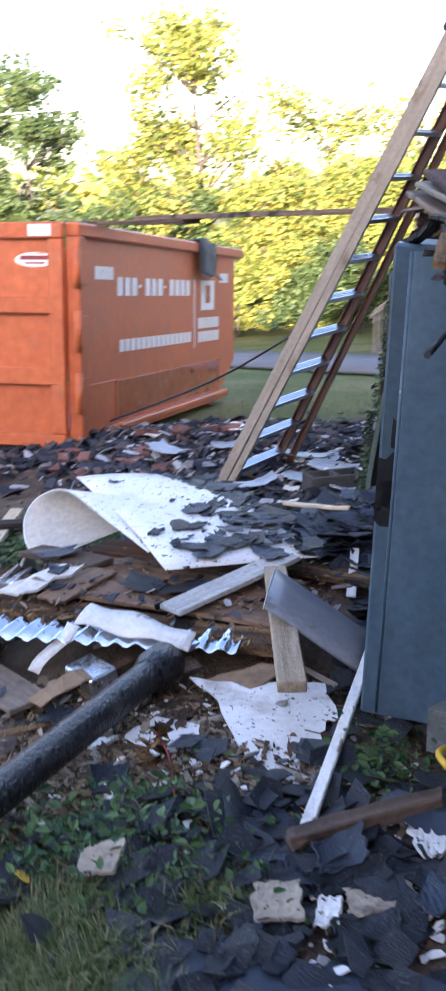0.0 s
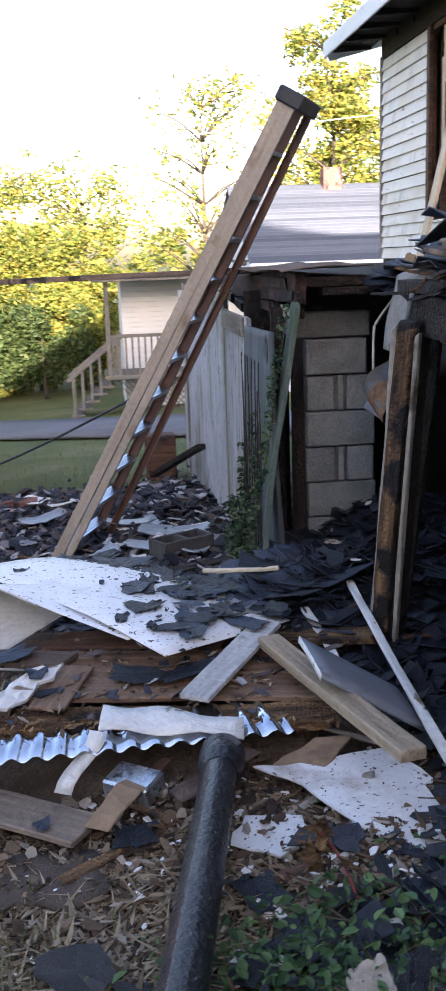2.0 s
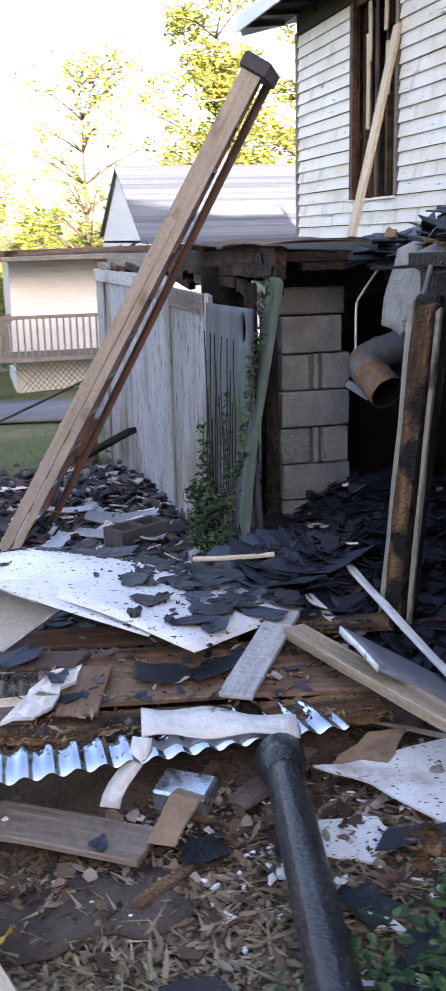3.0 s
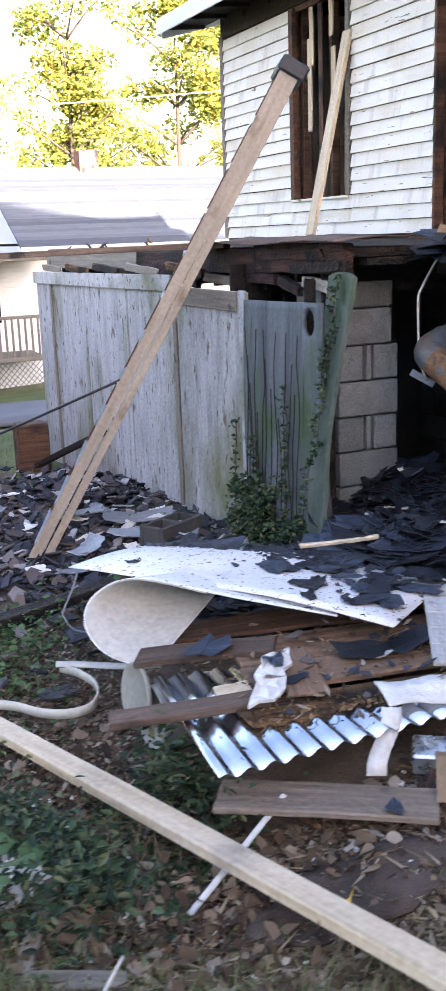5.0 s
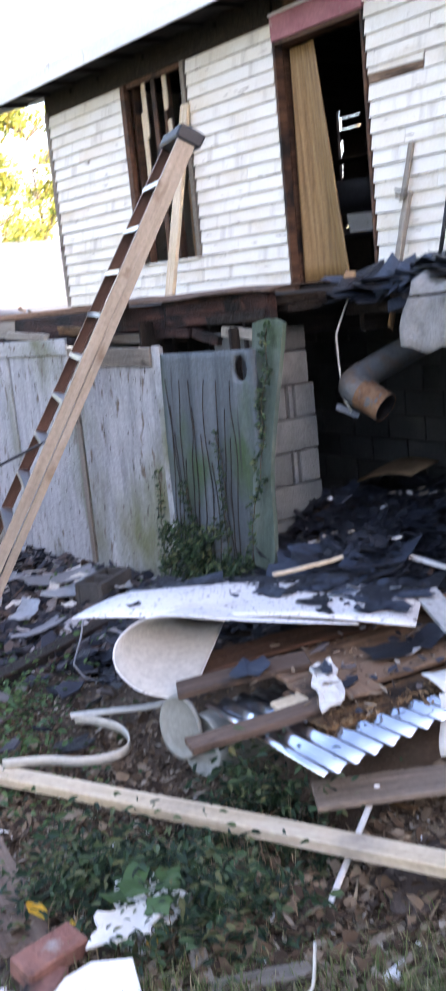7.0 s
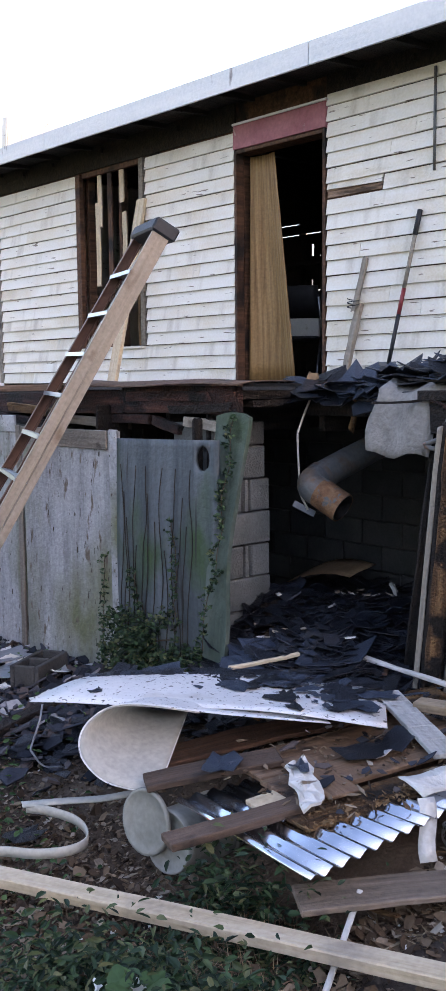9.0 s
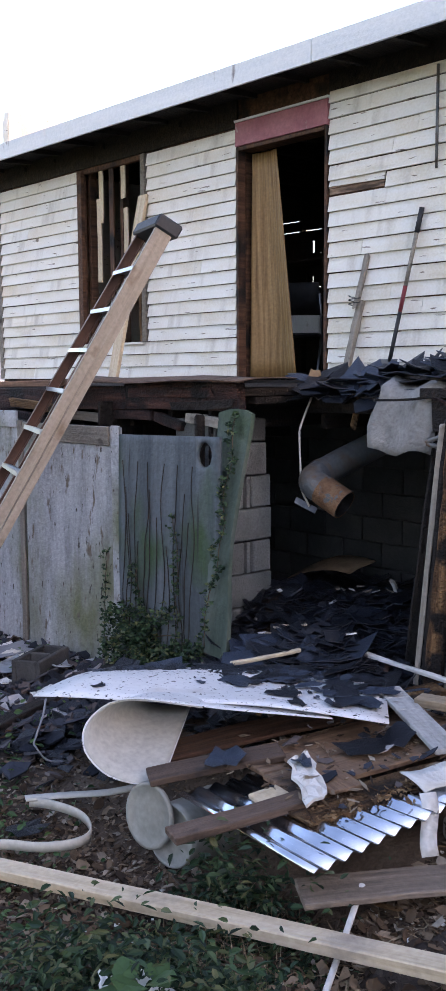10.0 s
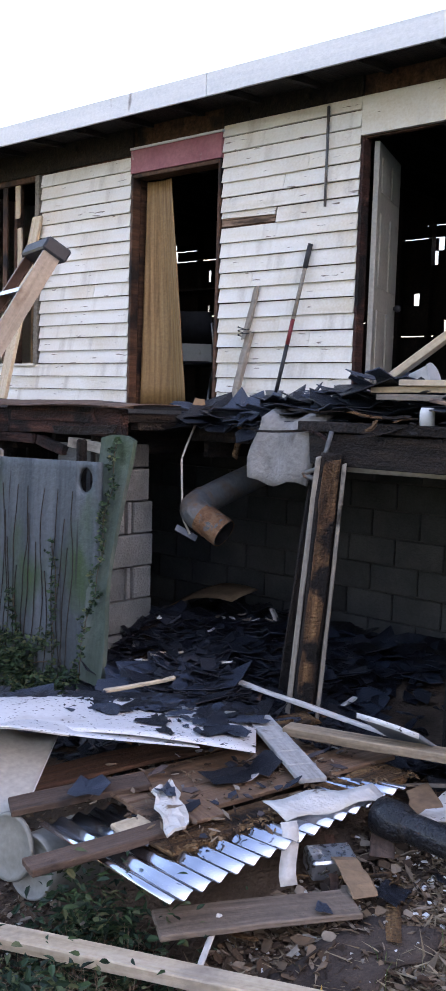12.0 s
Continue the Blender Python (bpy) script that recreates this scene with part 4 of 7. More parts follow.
tagged(bpy.data.objects["wall_under_deck_end"], "plain block wall closing the space under the deck", "wall", kind="structure")


def block_mesh(l, h, d):
    """A hollow-core block seen from its face: bevelled, slightly proud of its joints."""
    bm = boxes(((-d, 0.005, 0.005), (0, l - 0.005, h - 0.005)), bevel=0.006)
    me = bpy.data.meshes.new("concrete_block")
    bm.to_mesh(me)
    bm.free()
    return me


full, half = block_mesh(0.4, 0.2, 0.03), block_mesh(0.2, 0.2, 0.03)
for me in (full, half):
    me.materials.append(dark_gray_block)
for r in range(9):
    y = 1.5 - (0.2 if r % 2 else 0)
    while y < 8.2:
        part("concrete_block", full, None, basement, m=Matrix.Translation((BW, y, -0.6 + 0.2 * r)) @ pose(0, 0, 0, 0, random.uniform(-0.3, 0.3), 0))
        y += 0.4

# charred boarding behind the warped door, with a slit of daylight
cb = thing("charred_boarding", (0.0, 6.9, -0.3), "charred black boarding under the deck with a narrow slit", "boarding")
for k, (x0, x1, top) in enumerate(((-0.44, -0.30, 1.36), (-0.298, -0.16, 1.3), (-0.07, 0.1, 1.36), (0.102, 0.26, 1.36), (0.262, 0.42, 1.36), (0.422, 0.6, 1.36))):
    part("board", plank_mesh(top + 0.6, x1 - x0, 0.022, wear=0.003, seed=k), char_wood, cb, m=frame_between(((x0 + x1) / 2, 6.9, -0.6), ((x0 + x1) / 2, 6.9, top), (0, -1, 0))[0])

for k, (x0, x1, top) in enumerate(((-0.43, -0.362, 1.3), (-0.322, -0.252, 1.36))):
    part("board", plank_mesh(top + 0.5, x1 - x0, 0.02, wear=0.004, seed=20 + k, ragged=0.02), char_wood, cb, m=frame_between(((x0 + x1) / 2, 5.94, -0.5), ((x0 + x1) / 2, 5.95, top), (0, -1, 0))[0])

# block pier
pier = thing("block_pier", (-0.05, 6.1, -0.3), "gray concrete block pier standing in the shingle heap", "block pier")
for r in range(8):
    z0, z1 = -0.29 + 0.2015 * r + 0.003, -0.29 + 0.2015 * r + 0.196
    off = 0.006 * ((r * 7) % 3 - 1)
    x0, x1 = (-0.245, 0.095) if r == 6 else (-0.245 + off, 0.143 + off)
    if r == 7:
        part("concrete_block", boxes(((-0.3, 5.93, z0), (0.12, 6.3, z0 + 0.14)), bevel=0.007), dark_gray_block, pier, "dark gray cap block")
    elif r % 2 == 0:
        part("concrete_block", boxes(((x0, 5.905 + off, z0), (x1, 6.29, z1)), bevel=0.007), block_gray, pier)
    else:
        part("concrete_block", boxes(((x0, 5.912 + off, z0), (-0.085, 6.29, z1)), bevel=0.007), block_gray, pier)
        part("concrete_block", boxes(((-0.012, 5.912 + off, z0), (x1, 6.29, z1)), bevel=0.007), block_gray, pier)
        part("core_web", boxes(((-0.083, 5.94, z0), (-0.014, 6.28, z1))), mortar, pier)
        part("core_web", boxes(((-0.062, 5.914, z0), (-0.036, 5.9385, z1))), block_gray, pier)

# flue pipe
flue = thing("flue_pipe", (0.1, 5.4, 1.3), "rusty galvanised flue pipe with an elbow hanging under the deck", "flue pipe")
elbow = curve_points([(1.3, 5.47, 1.28), (0.52, 5.49, 1.06), (0.16, 5.495, 0.95), (0.055, 5.475, 0.905), (0.06, 5.39, 0.858), (0.088, 5.262, 0.785)], 6)
part("pipe", tube(bmesh.new(), elbow[:13], 0.084, 24, hollow=True), rust, flue)
part("elbow", tube(bmesh.new(), elbow[12:25], 0.086, 24, hollow=True), rust, flue, "dented gray elbow")
part("pipe_end", tube(bmesh.new(), elbow[23:], 0.089, 24, hollow=True), rust_brown, flue, "rust-eaten open end")
part("inner_wall", tube(bmesh.new(), elbow[:23:-1] + [elbow[22]], 0.081, 24, hollow=True), soot, flue)
# black plug stands in for the darkness deeper in the flue
part("inner_plug", tube(bmesh.new(), [elbow[24], elbow[23]], 0.08, 24), soot, flue)
part("collar", tube(bmesh.new(), [elbow[12], elbow[13]], 0.091, 24, hollow=True), rust, flue)
part("hanger", tube(bmesh.new(), [(0.6, 5.49, 1.16), (0.6, 5.49, 1.41)], 0.006, 6), rubber, flue)

# hanging wire with a tag, and a tan lump at its top
wire = thing("hanging_wire", (0.2, 5.62, 1.45), "pale bent wire with a small plate hanging from the deck", "wire")
part("strand", tube(bmesh.new(), curve_points([(0.29, 5.66, 1.48), (0.17, 5.625, 1.34), (0.07, 5.59, 1.225), (0.048, 5.58, 1.17), (0.04, 5.56, 0.95), (0.04, 5.555, 0.86), (0.05, 5.50, 0.76)], 3), 0.007, 6), cable_mat, wire)
part("plate", boxes(((-0.07, -0.02, -0.003), (0.07, 0.02, 0.003)), bevel=0.002), lam_gray, wire, m=pose(0.04, 5.52, 0.765, 60, 28, -45))
lump = shard_mesh("foam_lump", 0.06, 0.05, 0.06, 77, 0.3, card, 9)
tagged(part("foam_lump", lump, None, None, m=pose(0.31, 5.68, 1.53, 20, 10, 30)), "lump of tan hardened foam on the deck's edge", "foam lump")

# felt hanging over the edge
rows = []
for j in range(8):
    z = 1.50 - 0.38 * j / 7
    rows.append([Vector((-0.02 - 0.03 * math.sin(0.9 * k) - 0.008 * j + (0.12 if j == 0 else 0), 4.50 + (0.42 - 0.02 * math.sin(j)) * k / 7 + 0.008 * j, z + 0.02 * math.sin(k * 1.1))) for k in range(8)])
felt = part("hanging_felt", sheet_mesh(rows, 0.006), cloth_gray, None)
tagged(felt, "gray roofing felt draped over the deck's edge", "felt")
tagged(part("iron_bracket", tube(bmesh.new(), curve_points([(-0.16, 4.44, 1.17), (-0.17, 4.51, 1.19), (-0.15, 4.42, 1.24), (-0.12, 4.38, 1.41)], 4), 0.012, 8), rust, None), "rusty iron bracket at the deck's edge", "bracket")

# corner post of rotted wood with battens
post = thing("porch_post", (-0.2, 4.4, -0.1), "leaning rotted porch post with pale strips nailed along it", "post")
plank_part("post_core", (-0.24, 4.42, -0.25), (-0.15, 4.35, 1.32), 0.11, 0.10, char_wood, post, up=(-0.8, -0.6, 0), wear=0.008, ragged=0.03, seed=5, bevel=0.012)
plank_part("rotted_face", (-0.27, 4.40, -0.2), (-0.165, 4.335, 1.28), 0.08, 0.03, post_rot, post, "crumbling orange-brown rotted face", up=(-0.8, -0.6, 0), wear=0.012, ragged=0.04, seed=15, cuts=14, bevel=0.004)
plank_part("strip", (-0.275, 4.485, -0.15), (-0.19, 4.405, 1.28), 0.026, 0.03, gray_wood, post, "pale weathered strip", up=(-0.8, -0.6, 0), wear=0.008, ragged=0.02, seed=6)
plank_part("strip", (-0.215, 4.345, -0.2), (-0.135, 4.285, 1.25), 0.02, 0.03, gray_wood, post, up=(-0.8, -0.6, 0), wear=0.008, ragged=0.02, seed=7)
plank_part("charred_board", (-0.13, 4.62, -0.2), (0.0, 4.50, 1.36), 0.10, 0.03, char_wood, post, up=(-0.6, -0.8, 0), wear=0.01, ragged=0.03, seed=8)
stud2 = thing("charred_stud", (0.05, 3.75, -0.1), "charred wall stud standing under the deck", "stud", group="charred studs")
plank_part("stud_core", (0.06, 3.72, -0.2), (0.1, 3.74, 1.36), 0.09, 0.05, char_wood, stud2, up=(-0.7, -0.7, 0), wear=0.008, seed=9)
plank_part("lath", (0.02, 3.66, -0.2), (0.05, 3.70, 1.25), 0.03, 0.015, brown_wood, stud2, up=(-0.7, -0.7, 0), wear=0.008, seed=10)
copy_thing(stud2, Matrix.Translation((0.16, 3.36, -0.1)) @ pose(0, 0, 0, 2, -1, 25))
rail = tube(bmesh.new(), curve_points([(0.0, 4.36, 1.225), (0.2, 3.95, 1.212), (0.5, 3.2, 1.19), (0.9, 2.2, 1.17)], 4), 0.02, 12)
tagged(part("water_pipe", rail, cable_mat, None), "cream pipe running from the porch post under the deck", "pipe")
tagged(part("loose_cable", tube(bmesh.new(), curve_points([(0.1, 3.9, 1.36), (0.05, 3.5, 1.28), (-0.1, 3.0, 1.24), (-0.15, 2.4, 1.25)], 4), 0.008, 6), rubber, None), "black cable sagging under the deck", "cable")

# ---- plank fence closing the space under the deck ----
FXP = -0.46
fence = thing("plank_fence", (FXP, 8.9, -0.6), "weathered gray plywood and board fence under the porch deck", "fence")
edges = [(6.67, 7.83), (7.84, 8.95), (8.96, 10.15), (10.16, 11.3), (11.31, 12.0)]
for k, (a, b) in enumerate(edges):
    lo = -0.34 - 0.085 * (a - 6.67) - 0.12
    t = 1.2
    bm = boxes(((FXP + 0.004 * k, a, lo), (FXP + 0.03, b - 0.026, t)), bevel=0.004)
    part("panel", bm, fence_paint, fence, m=pose(0, 0, 0, 0, 0.3 * (k % 2), 0))
for y, w in ((6.67, 0.085), (7.84, 0.06), (11.31, 0.05)):
    lo = -0.4 - 0.085 * (y - 6.67)
    plank_part("batten", (FXP - 0.004, y + w / 2, lo), (FXP - 0.004, y + w / 2, 1.21), w, 0.02, fence_paint if w > 0.08 else gray_wood, fence, up=(-1, 0, 0), wear=0.003, seed=int(y * 9))
plank_part("top_rail", (FXP - 0.022, 6.76, 1.14), (FXP - 0.022, 7.8, 1.14), 0.12, 0.02, gray_wood, fence, up=(-1, 0, 0), wear=0.003, seed=2)
plank_part("top_rail", (FXP - 0.01, 7.9, 1.22), (FXP - 0.01, 12.0, 1.17), 0.12, 0.02, fence_paint, fence, up=(-1, 0, 0), wear=0.006, seed=3)
for k in range(5):
    plank_part("wood_scrap", (FXP - 0.01, 7.3 + 0.9 * k, 1.30 - 0.01 * k), (FXP, 8.0 + 0.9 * k, 1.34 - 0.015 * k), 0.06, 0.03, (rot_wood, gray_wood, beam_wood)[k % 3], fence, up=(-1, 0, 0), wear=0.01, ragged=0.03, seed=k)

# bent door panel with a round hole, its mossy edge plank
door2 = thing("warped_door", (-0.48, 6.0, -0.3), "warped gray-green wooden door with a round hole and creeping ivy", "door")
NY, NZ = 26, 34
hole_y, hole_z, hole_r = 5.825, 1.072, 0.07


def leaf_point(u, s):
    y = 6.64 - u * (0.95 - 0.01 * s)
    z = -0.38 + 0.22 * u + s * (1.54 - 0.20 * u)
    return Vector((FXP - 0.015 - 0.03 * math.sin(math.pi * u) * (1 - s) + 0.05 * u * u * (1 - s) - 0.02 * math.sin(3 * s), y, z))


bm = bmesh.new()
grid = [[bm.verts.new(leaf_point(k / NY, j / NZ)) for k in range(NY + 1)] for j in range(NZ + 1)]
near = [(j, k) for j in range(NZ) for k in range(NY)
        if max(abs((grid[j][k].co.y + grid[j + 1][k + 1].co.y) / 2 - hole_y), abs((grid[j][k].co.z + grid[j + 1][k + 1].co.z) / 2 - hole_z)) < 0.085]
j0, j1, k0, k1 = min(j for j, k in near), max(j for j, k in near) + 1, min(k for j, k in near), max(k for j, k in near) + 1
for j in range(NZ):
    for k in range(NY):
        if not (j0 <= j < j1 and k0 <= k < k1):
            bm.faces.new((grid[j][k], grid[j][k + 1], grid[j + 1][k + 1], grid[j + 1][k])).smooth = True
loop = [grid[j0][k] for k in range(k0, k1)] + [grid[j][k1] for j in range(j0, j1)] + [grid[j1][k] for k in range(k1, k0, -1)] + [grid[j][k0] for j in range(j1, j0, -1)]
ring = []
for v in loop:
    d = Vector((0, v.co.y - hole_y, v.co.z - hole_z)).normalized()
    ring.append(bm.verts.new((v.co.x, hole_y + d.y * hole_r * 0.92, hole_z + d.z * hole_r * 1.05)))
for k in range(len(loop)):
    n = (k + 1) % len(loop)
    bm.faces.new((loop[k], loop[n], ring[n], ring[k])).smooth = True
bmesh.ops.delete(bm, geom=[v for v in bm.verts if not v.link_faces], context="VERTS")
bm.normal_update()
bmesh.ops.solidify(bm, geom=list(bm.faces), thickness=0.025)
part("leaf", bm, door_paint, door2)
right_edge = curve_points([(-0.57, 5.56, -0.06), (-0.55, 5.555, 0.165), (-0.50, 5.60, 0.5), (-0.44, 5.595, 0.826), (-0.385, 5.555, 1.2), (-0.368, 5.549, 1.322)], 4)
left_edge = curve_points([(-0.535, 5.78, -0.06), (-0.52, 5.78, 0.165), (-0.47, 5.80, 0.5), (-0.425, 5.82, 0.826), (-0.355, 5.85, 1.2), (-0.335, 5.86, 1.31)], 4)
rows = [[a.lerp(b, k / 5) + Vector((0, 0, (0, 0.012, 0.018, 0.018, 0.012, -0.012)[k] * (i / 20) ** 6)) for k in range(6)] for i, (a, b) in enumerate(zip(left_edge, right_edge))]
part("edge_plank", sheet_mesh(rows, 0.026, False), moss_paint, door2, "green mossy edge plank leaning inward")

# ---- the far house across the road ----
fh = thing("far_house", (3.5, 24.5, -1.9), "white clapboard house with a blue-gray roof and a small wooden porch", "house")
part("wing_wall", boxes(((-0.85, 24.0, -1.9), (2.4, 28.0, 1.15))), white_siding, fh)
part("main_wall", boxes(((2.2, 24.2, -1.9), (14.0, 31.0, 1.5))), white_siding, fh)
for k in range(22):
    part("clapboard", boxes(((-0.87, 23.975, -1.4 + 0.115 * k), (2.2, 24.0, -1.4 + 0.115 * k + 0.10)), bevel=0.006), white_siding, fh)
for k in range(4):
    part("clapboard", boxes(((2.18, 24.17, 1.06 + 0.115 * k), (14.0, 24.2, 1.06 + 0.115 * k + 0.10)), bevel=0.006), white_siding, fh)
bm = bmesh.new()
ends = [[bm.verts.new((x, y, z)) for y, z in ((23.95, 1.45), (31.1, 1.45), (27.5, 3.22))] for x in (2.2, 2.32)]
for k in range(3):
    bm.faces.new((ends[0][k], ends[0][(k + 1) % 3], ends[1][(k + 1) % 3], ends[1][k]))
for e in ends:
    bm.faces.new(e)
bmesh.ops.recalc_face_normals(bm, faces=bm.faces)
part("gable", bm, white_siding, fh)
course = boxes(((0, 0, 0), (12.0, 0.2, 0.035)), bevel=0.006)
for k in range(24):
    me = course if k == 0 else bpy.data.objects["roof_course"].data
    part("roof_course", me, slate_roof, fh, m=pose(2.1, 23.7 + 0.16 * k, 1.38 + 0.081 * k, 25, 0, 0))
part("roof", boxes(((2.1, 27.5, 3.26), (14.1, 31.4, 3.3))), slate_roof, fh, m=Matrix.Translation((0, 27.5, 3.3)) @ pose(0, 0, 0, -25, 0, 0) @ Matrix.Translation((0, -27.5, -3.3)))
part("gutter", boxes(((2.1, 23.62, 1.32), (14.1, 23.7, 1.42)), bevel=0.01), white_siding, fh)
part("wing_roof", boxes(((-1.1, 23.7, 1.15), (2.4, 28.2, 1.25)), bevel=0.01), slate_roof, fh)
part("chimney", boxes(((4.6, 27.2, 3.1), (5.1, 27.7, 3.75)), bevel=0.02), brick_red, fh)
part("window", boxes(((1.05, 23.955, -0.2), (1.6, 23.99, 0.9)), bevel=0.01), glass, fh)
part("window_frame", boxes(((0.98, 23.95, 0.9), (1.67, 23.98, 0.98)), ((0.98, 23.95, -0.28), (1.67, 23.98, -0.2)), ((0.98, 23.95, -0.2), (1.05, 23.98, 0.9)), ((1.6, 23.95, -0.2), (1.67, 23.98, 0.9))), white_siding, fh)
porch = part("porch_floor", boxes(((-1.3, 22.6, -0.95), (2.2, 23.95, -0.85)), bevel=0.01), porch_wood, fh)
for x in (-1.25, 0.9):
    part("porch_post", boxes(((x, 22.65, -0.85), (x + 0.1, 22.75, 1.15)), bevel=0.01), porch_wood, fh)
part("porch_roof", boxes(((-1.5, 22.4, 1.15), (2.4, 24.0, 1.24)), bevel=0.01), porch_wood, fh)
part("handrail", boxes(((-1.15, 22.66, -0.05), (2.2, 22.74, 0.02)), bevel=0.008), porch_wood, fh)
for k in range(24):
    part("baluster", boxes(((-1.13 + 0.14 * k, 22.68, -0.85), (-1.09 + 0.14 * k, 22.72, -0.05))), porch_wood, fh)
for k in range(6):
    part("stair_tread", boxes(((-2.1 + 0.17 * k, 22.75, -1.75 + 0.155 * k), (-1.8 + 0.17 * k, 23.8, -1.70 + 0.155 * k))), porch_wood, fh)
for s in (22.72, 23.8):
    part("stair_rail", boxes(((0, -0.04, -0.04), (1.55, 0.04, 0.04)), bevel=0.01), porch_wood, fh, m=pose(-2.15, s, -0.95, 0, -37, 0))
    for k in range(6):
        part("stair_baluster", boxes(((-2.05 + 0.2 * k, s - 0.025, -1.75 + 0.15 * k), (-2.0 + 0.2 * k, s + 0.025, -0.9 + 0.15 * k))), porch_wood, fh)
lat = bmesh.new()
for k in range(26):
    for turn in (40, -40):
        box(lat, (-0.012, 0, -0.65), (0.012, 0.01, 0.65), m=pose(-0.7 + 0.12 * k, 22.7 + (0.012 if turn > 0 else 0), -1.4, 0, turn, 0))
for v in lat.verts:
    v.co.z = max(-1.85, min(-0.96, v.co.z))
part("lattice", lat, porch_wood, fh, "diagonal lattice skirt")


# ---- trees, hedge ----
def leaf_cloud(name, centres, count, size, mat, parent, label="", seed=0, flat=0.5, kind=""):
    """Many small bent leaves round the clump centres, as one mesh."""
    rng = np.random.default_rng(seed)
    c = np.array([p for p, r in centres])
    r = np.array([r for p, r in centres])
    pick = rng.choice(len(c), count, p=r ** 2 / (r ** 2).sum())
    d = rng.normal(size=(count, 3))
    d /= np.linalg.norm(d, axis=1)[:, None]
    p = c[pick] + d * (r[pick] * rng.random(count) ** 0.45)[:, None] * np.array([1, 1, 0.8])
    u = rng.normal(size=(count, 3)) * np.array([1, 1, flat])
    u /= np.linalg.norm(u, axis=1)[:, None]
    w = np.cross(u, rng.normal(size=(count, 3)))
    w /= np.linalg.norm(w, axis=1)[:, None]
    s = size * rng.uniform(0.6, 1.3, count)[:, None]
    n = np.cross(u, w) * s * 0.18
    quad = np.stack([p - u * s, p + w * s * 0.55 + n, p + u * s, p - w * s * 0.55 + n], 1).reshape(-1, 3)
    me = bpy.data.meshes.new(name)
    me.from_pydata(quad.tolist(), [], (np.arange(count * 4).reshape(-1, 4)).tolist())
    ob = part(name, me, mat, parent, label)
    return tagged(ob, kind=kind)


def tree(x, y, height, spread, mat, label, seed, count=5000, leaf=0.13, bare=0.3, name="tree"):
    rnd = random.Random(seed)
    base = land(x, y)
    t = thing(name, (x, y, base), label, "tree")
    top = Vector((x + rnd.uniform(-0.4, 0.4), y, base + height * 0.9))
    trunk = curve_points([(x, y, base - 0.2), (x + rnd.uniform(-0.2, 0.2), y, base + height * 0.35), top], 5)
    n = len(trunk)
    bm = bmesh.new()
    tube(bm, trunk, [height * 0.017 * (1 - 0.85 * i / (n - 1)) for i in range(n)], 9)
    clumps = []
    for k in range(52):
        s = rnd.uniform(bare, 1.0)
        p = trunk[min(n - 1, int(s * n))]
        a = rnd.uniform(0, 2 * math.pi)
        reach = spread * (1.15 - 0.6 * s) * rnd.uniform(0.35, 1.15)
        tip = p + Vector((math.cos(a) * reach, math.sin(a) * reach, rnd.uniform(0.25, 0.75) * reach + 0.2))
        tube(bm, curve_points([p, p.lerp(tip, 0.5) + Vector((0, 0, 0.15)), tip], 3), [height * 0.0045 * (1 - 0.12 * i) for i in range(7)], 5)
        for _ in range(3):
            q = p.lerp(tip, rnd.uniform(0.45, 1.1)) + Vector((rnd.uniform(-1, 1), rnd.uniform(-1, 1), rnd.uniform(-1, 1))) * 0.35
            clumps.append((q, rnd.uniform(0.2, 0.7) * spread / 3))
    part("trunk", bm, bark, t)
    leaf_cloud("crown", clumps, int(count * 1.7), leaf * 0.78, mat, t, seed=seed)
    return t


YELLOW = "sunlit yellow-green autumn tree beyond the road"
tree(-8.3, 32, 9.0, 3.6, tree_leaf, YELLOW, 1, 7000)
tree(-5.0, 35, 6.6, 3.0, tree_leaf, YELLOW, 2, 2600)
# no shadow falls on these two, their shade is in the leaf colour
tree(-13.5, 31, 7.8, 3.2, dark_leaf, "dark green tree behind the dumpster, shade put into its leaf colour", 3, 8000, bare=0.1)
tree(-17.0, 30, 7.0, 3.0, dark_leaf, "dark green tree behind the dumpster, shade put into its leaf colour", 13, 6000, bare=0.1)
tree(-1.5, 37, 6.2, 3.0, tree_leaf, YELLOW, 4, 2000)
tree(2.5, 38, 9.5, 3.4, tree_leaf, "thin sunlit autumn tree with sparse leaves", 5, 1300)
tree(6.5, 35, 10.5, 3.3, tree_leaf, YELLOW, 6, 7000)
tree(10.6, 35, 10.8, 3.4, tree_leaf, "tall sunlit orange-yellow autumn tree beyond the roof", 7, 7000)
tree(14.5, 37, 10.0, 3.4, tree_leaf, YELLOW, 8, 5000)
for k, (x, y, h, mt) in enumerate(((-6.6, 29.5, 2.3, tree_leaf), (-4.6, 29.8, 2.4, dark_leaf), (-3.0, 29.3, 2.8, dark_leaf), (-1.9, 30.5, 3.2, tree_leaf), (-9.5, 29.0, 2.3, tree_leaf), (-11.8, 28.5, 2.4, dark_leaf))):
    b = thing("shrub", (x, y, land(x, y)), "dense rounded shrub along the far lawn", "shrub", group="far shrubs")
    rnd = random.Random(60 + k)
    part("stem", tube(bmesh.new(), [(x, y, land(x, y) - 0.1), (x, y, land(x, y) + h * 0.6)], [0.06, 0.02], 6), bark, b)
    leaf_cloud("foliage", [(Vector((x + rnd.uniform(-1.3, 1.3), y + rnd.uniform(-0.7, 0.7), land(x, y) + rnd.uniform(0.2, 0.85) * h)), rnd.uniform(0.3, 0.6)) for _ in range(22)], 3600, 0.085, mt, b, seed=70 + k)
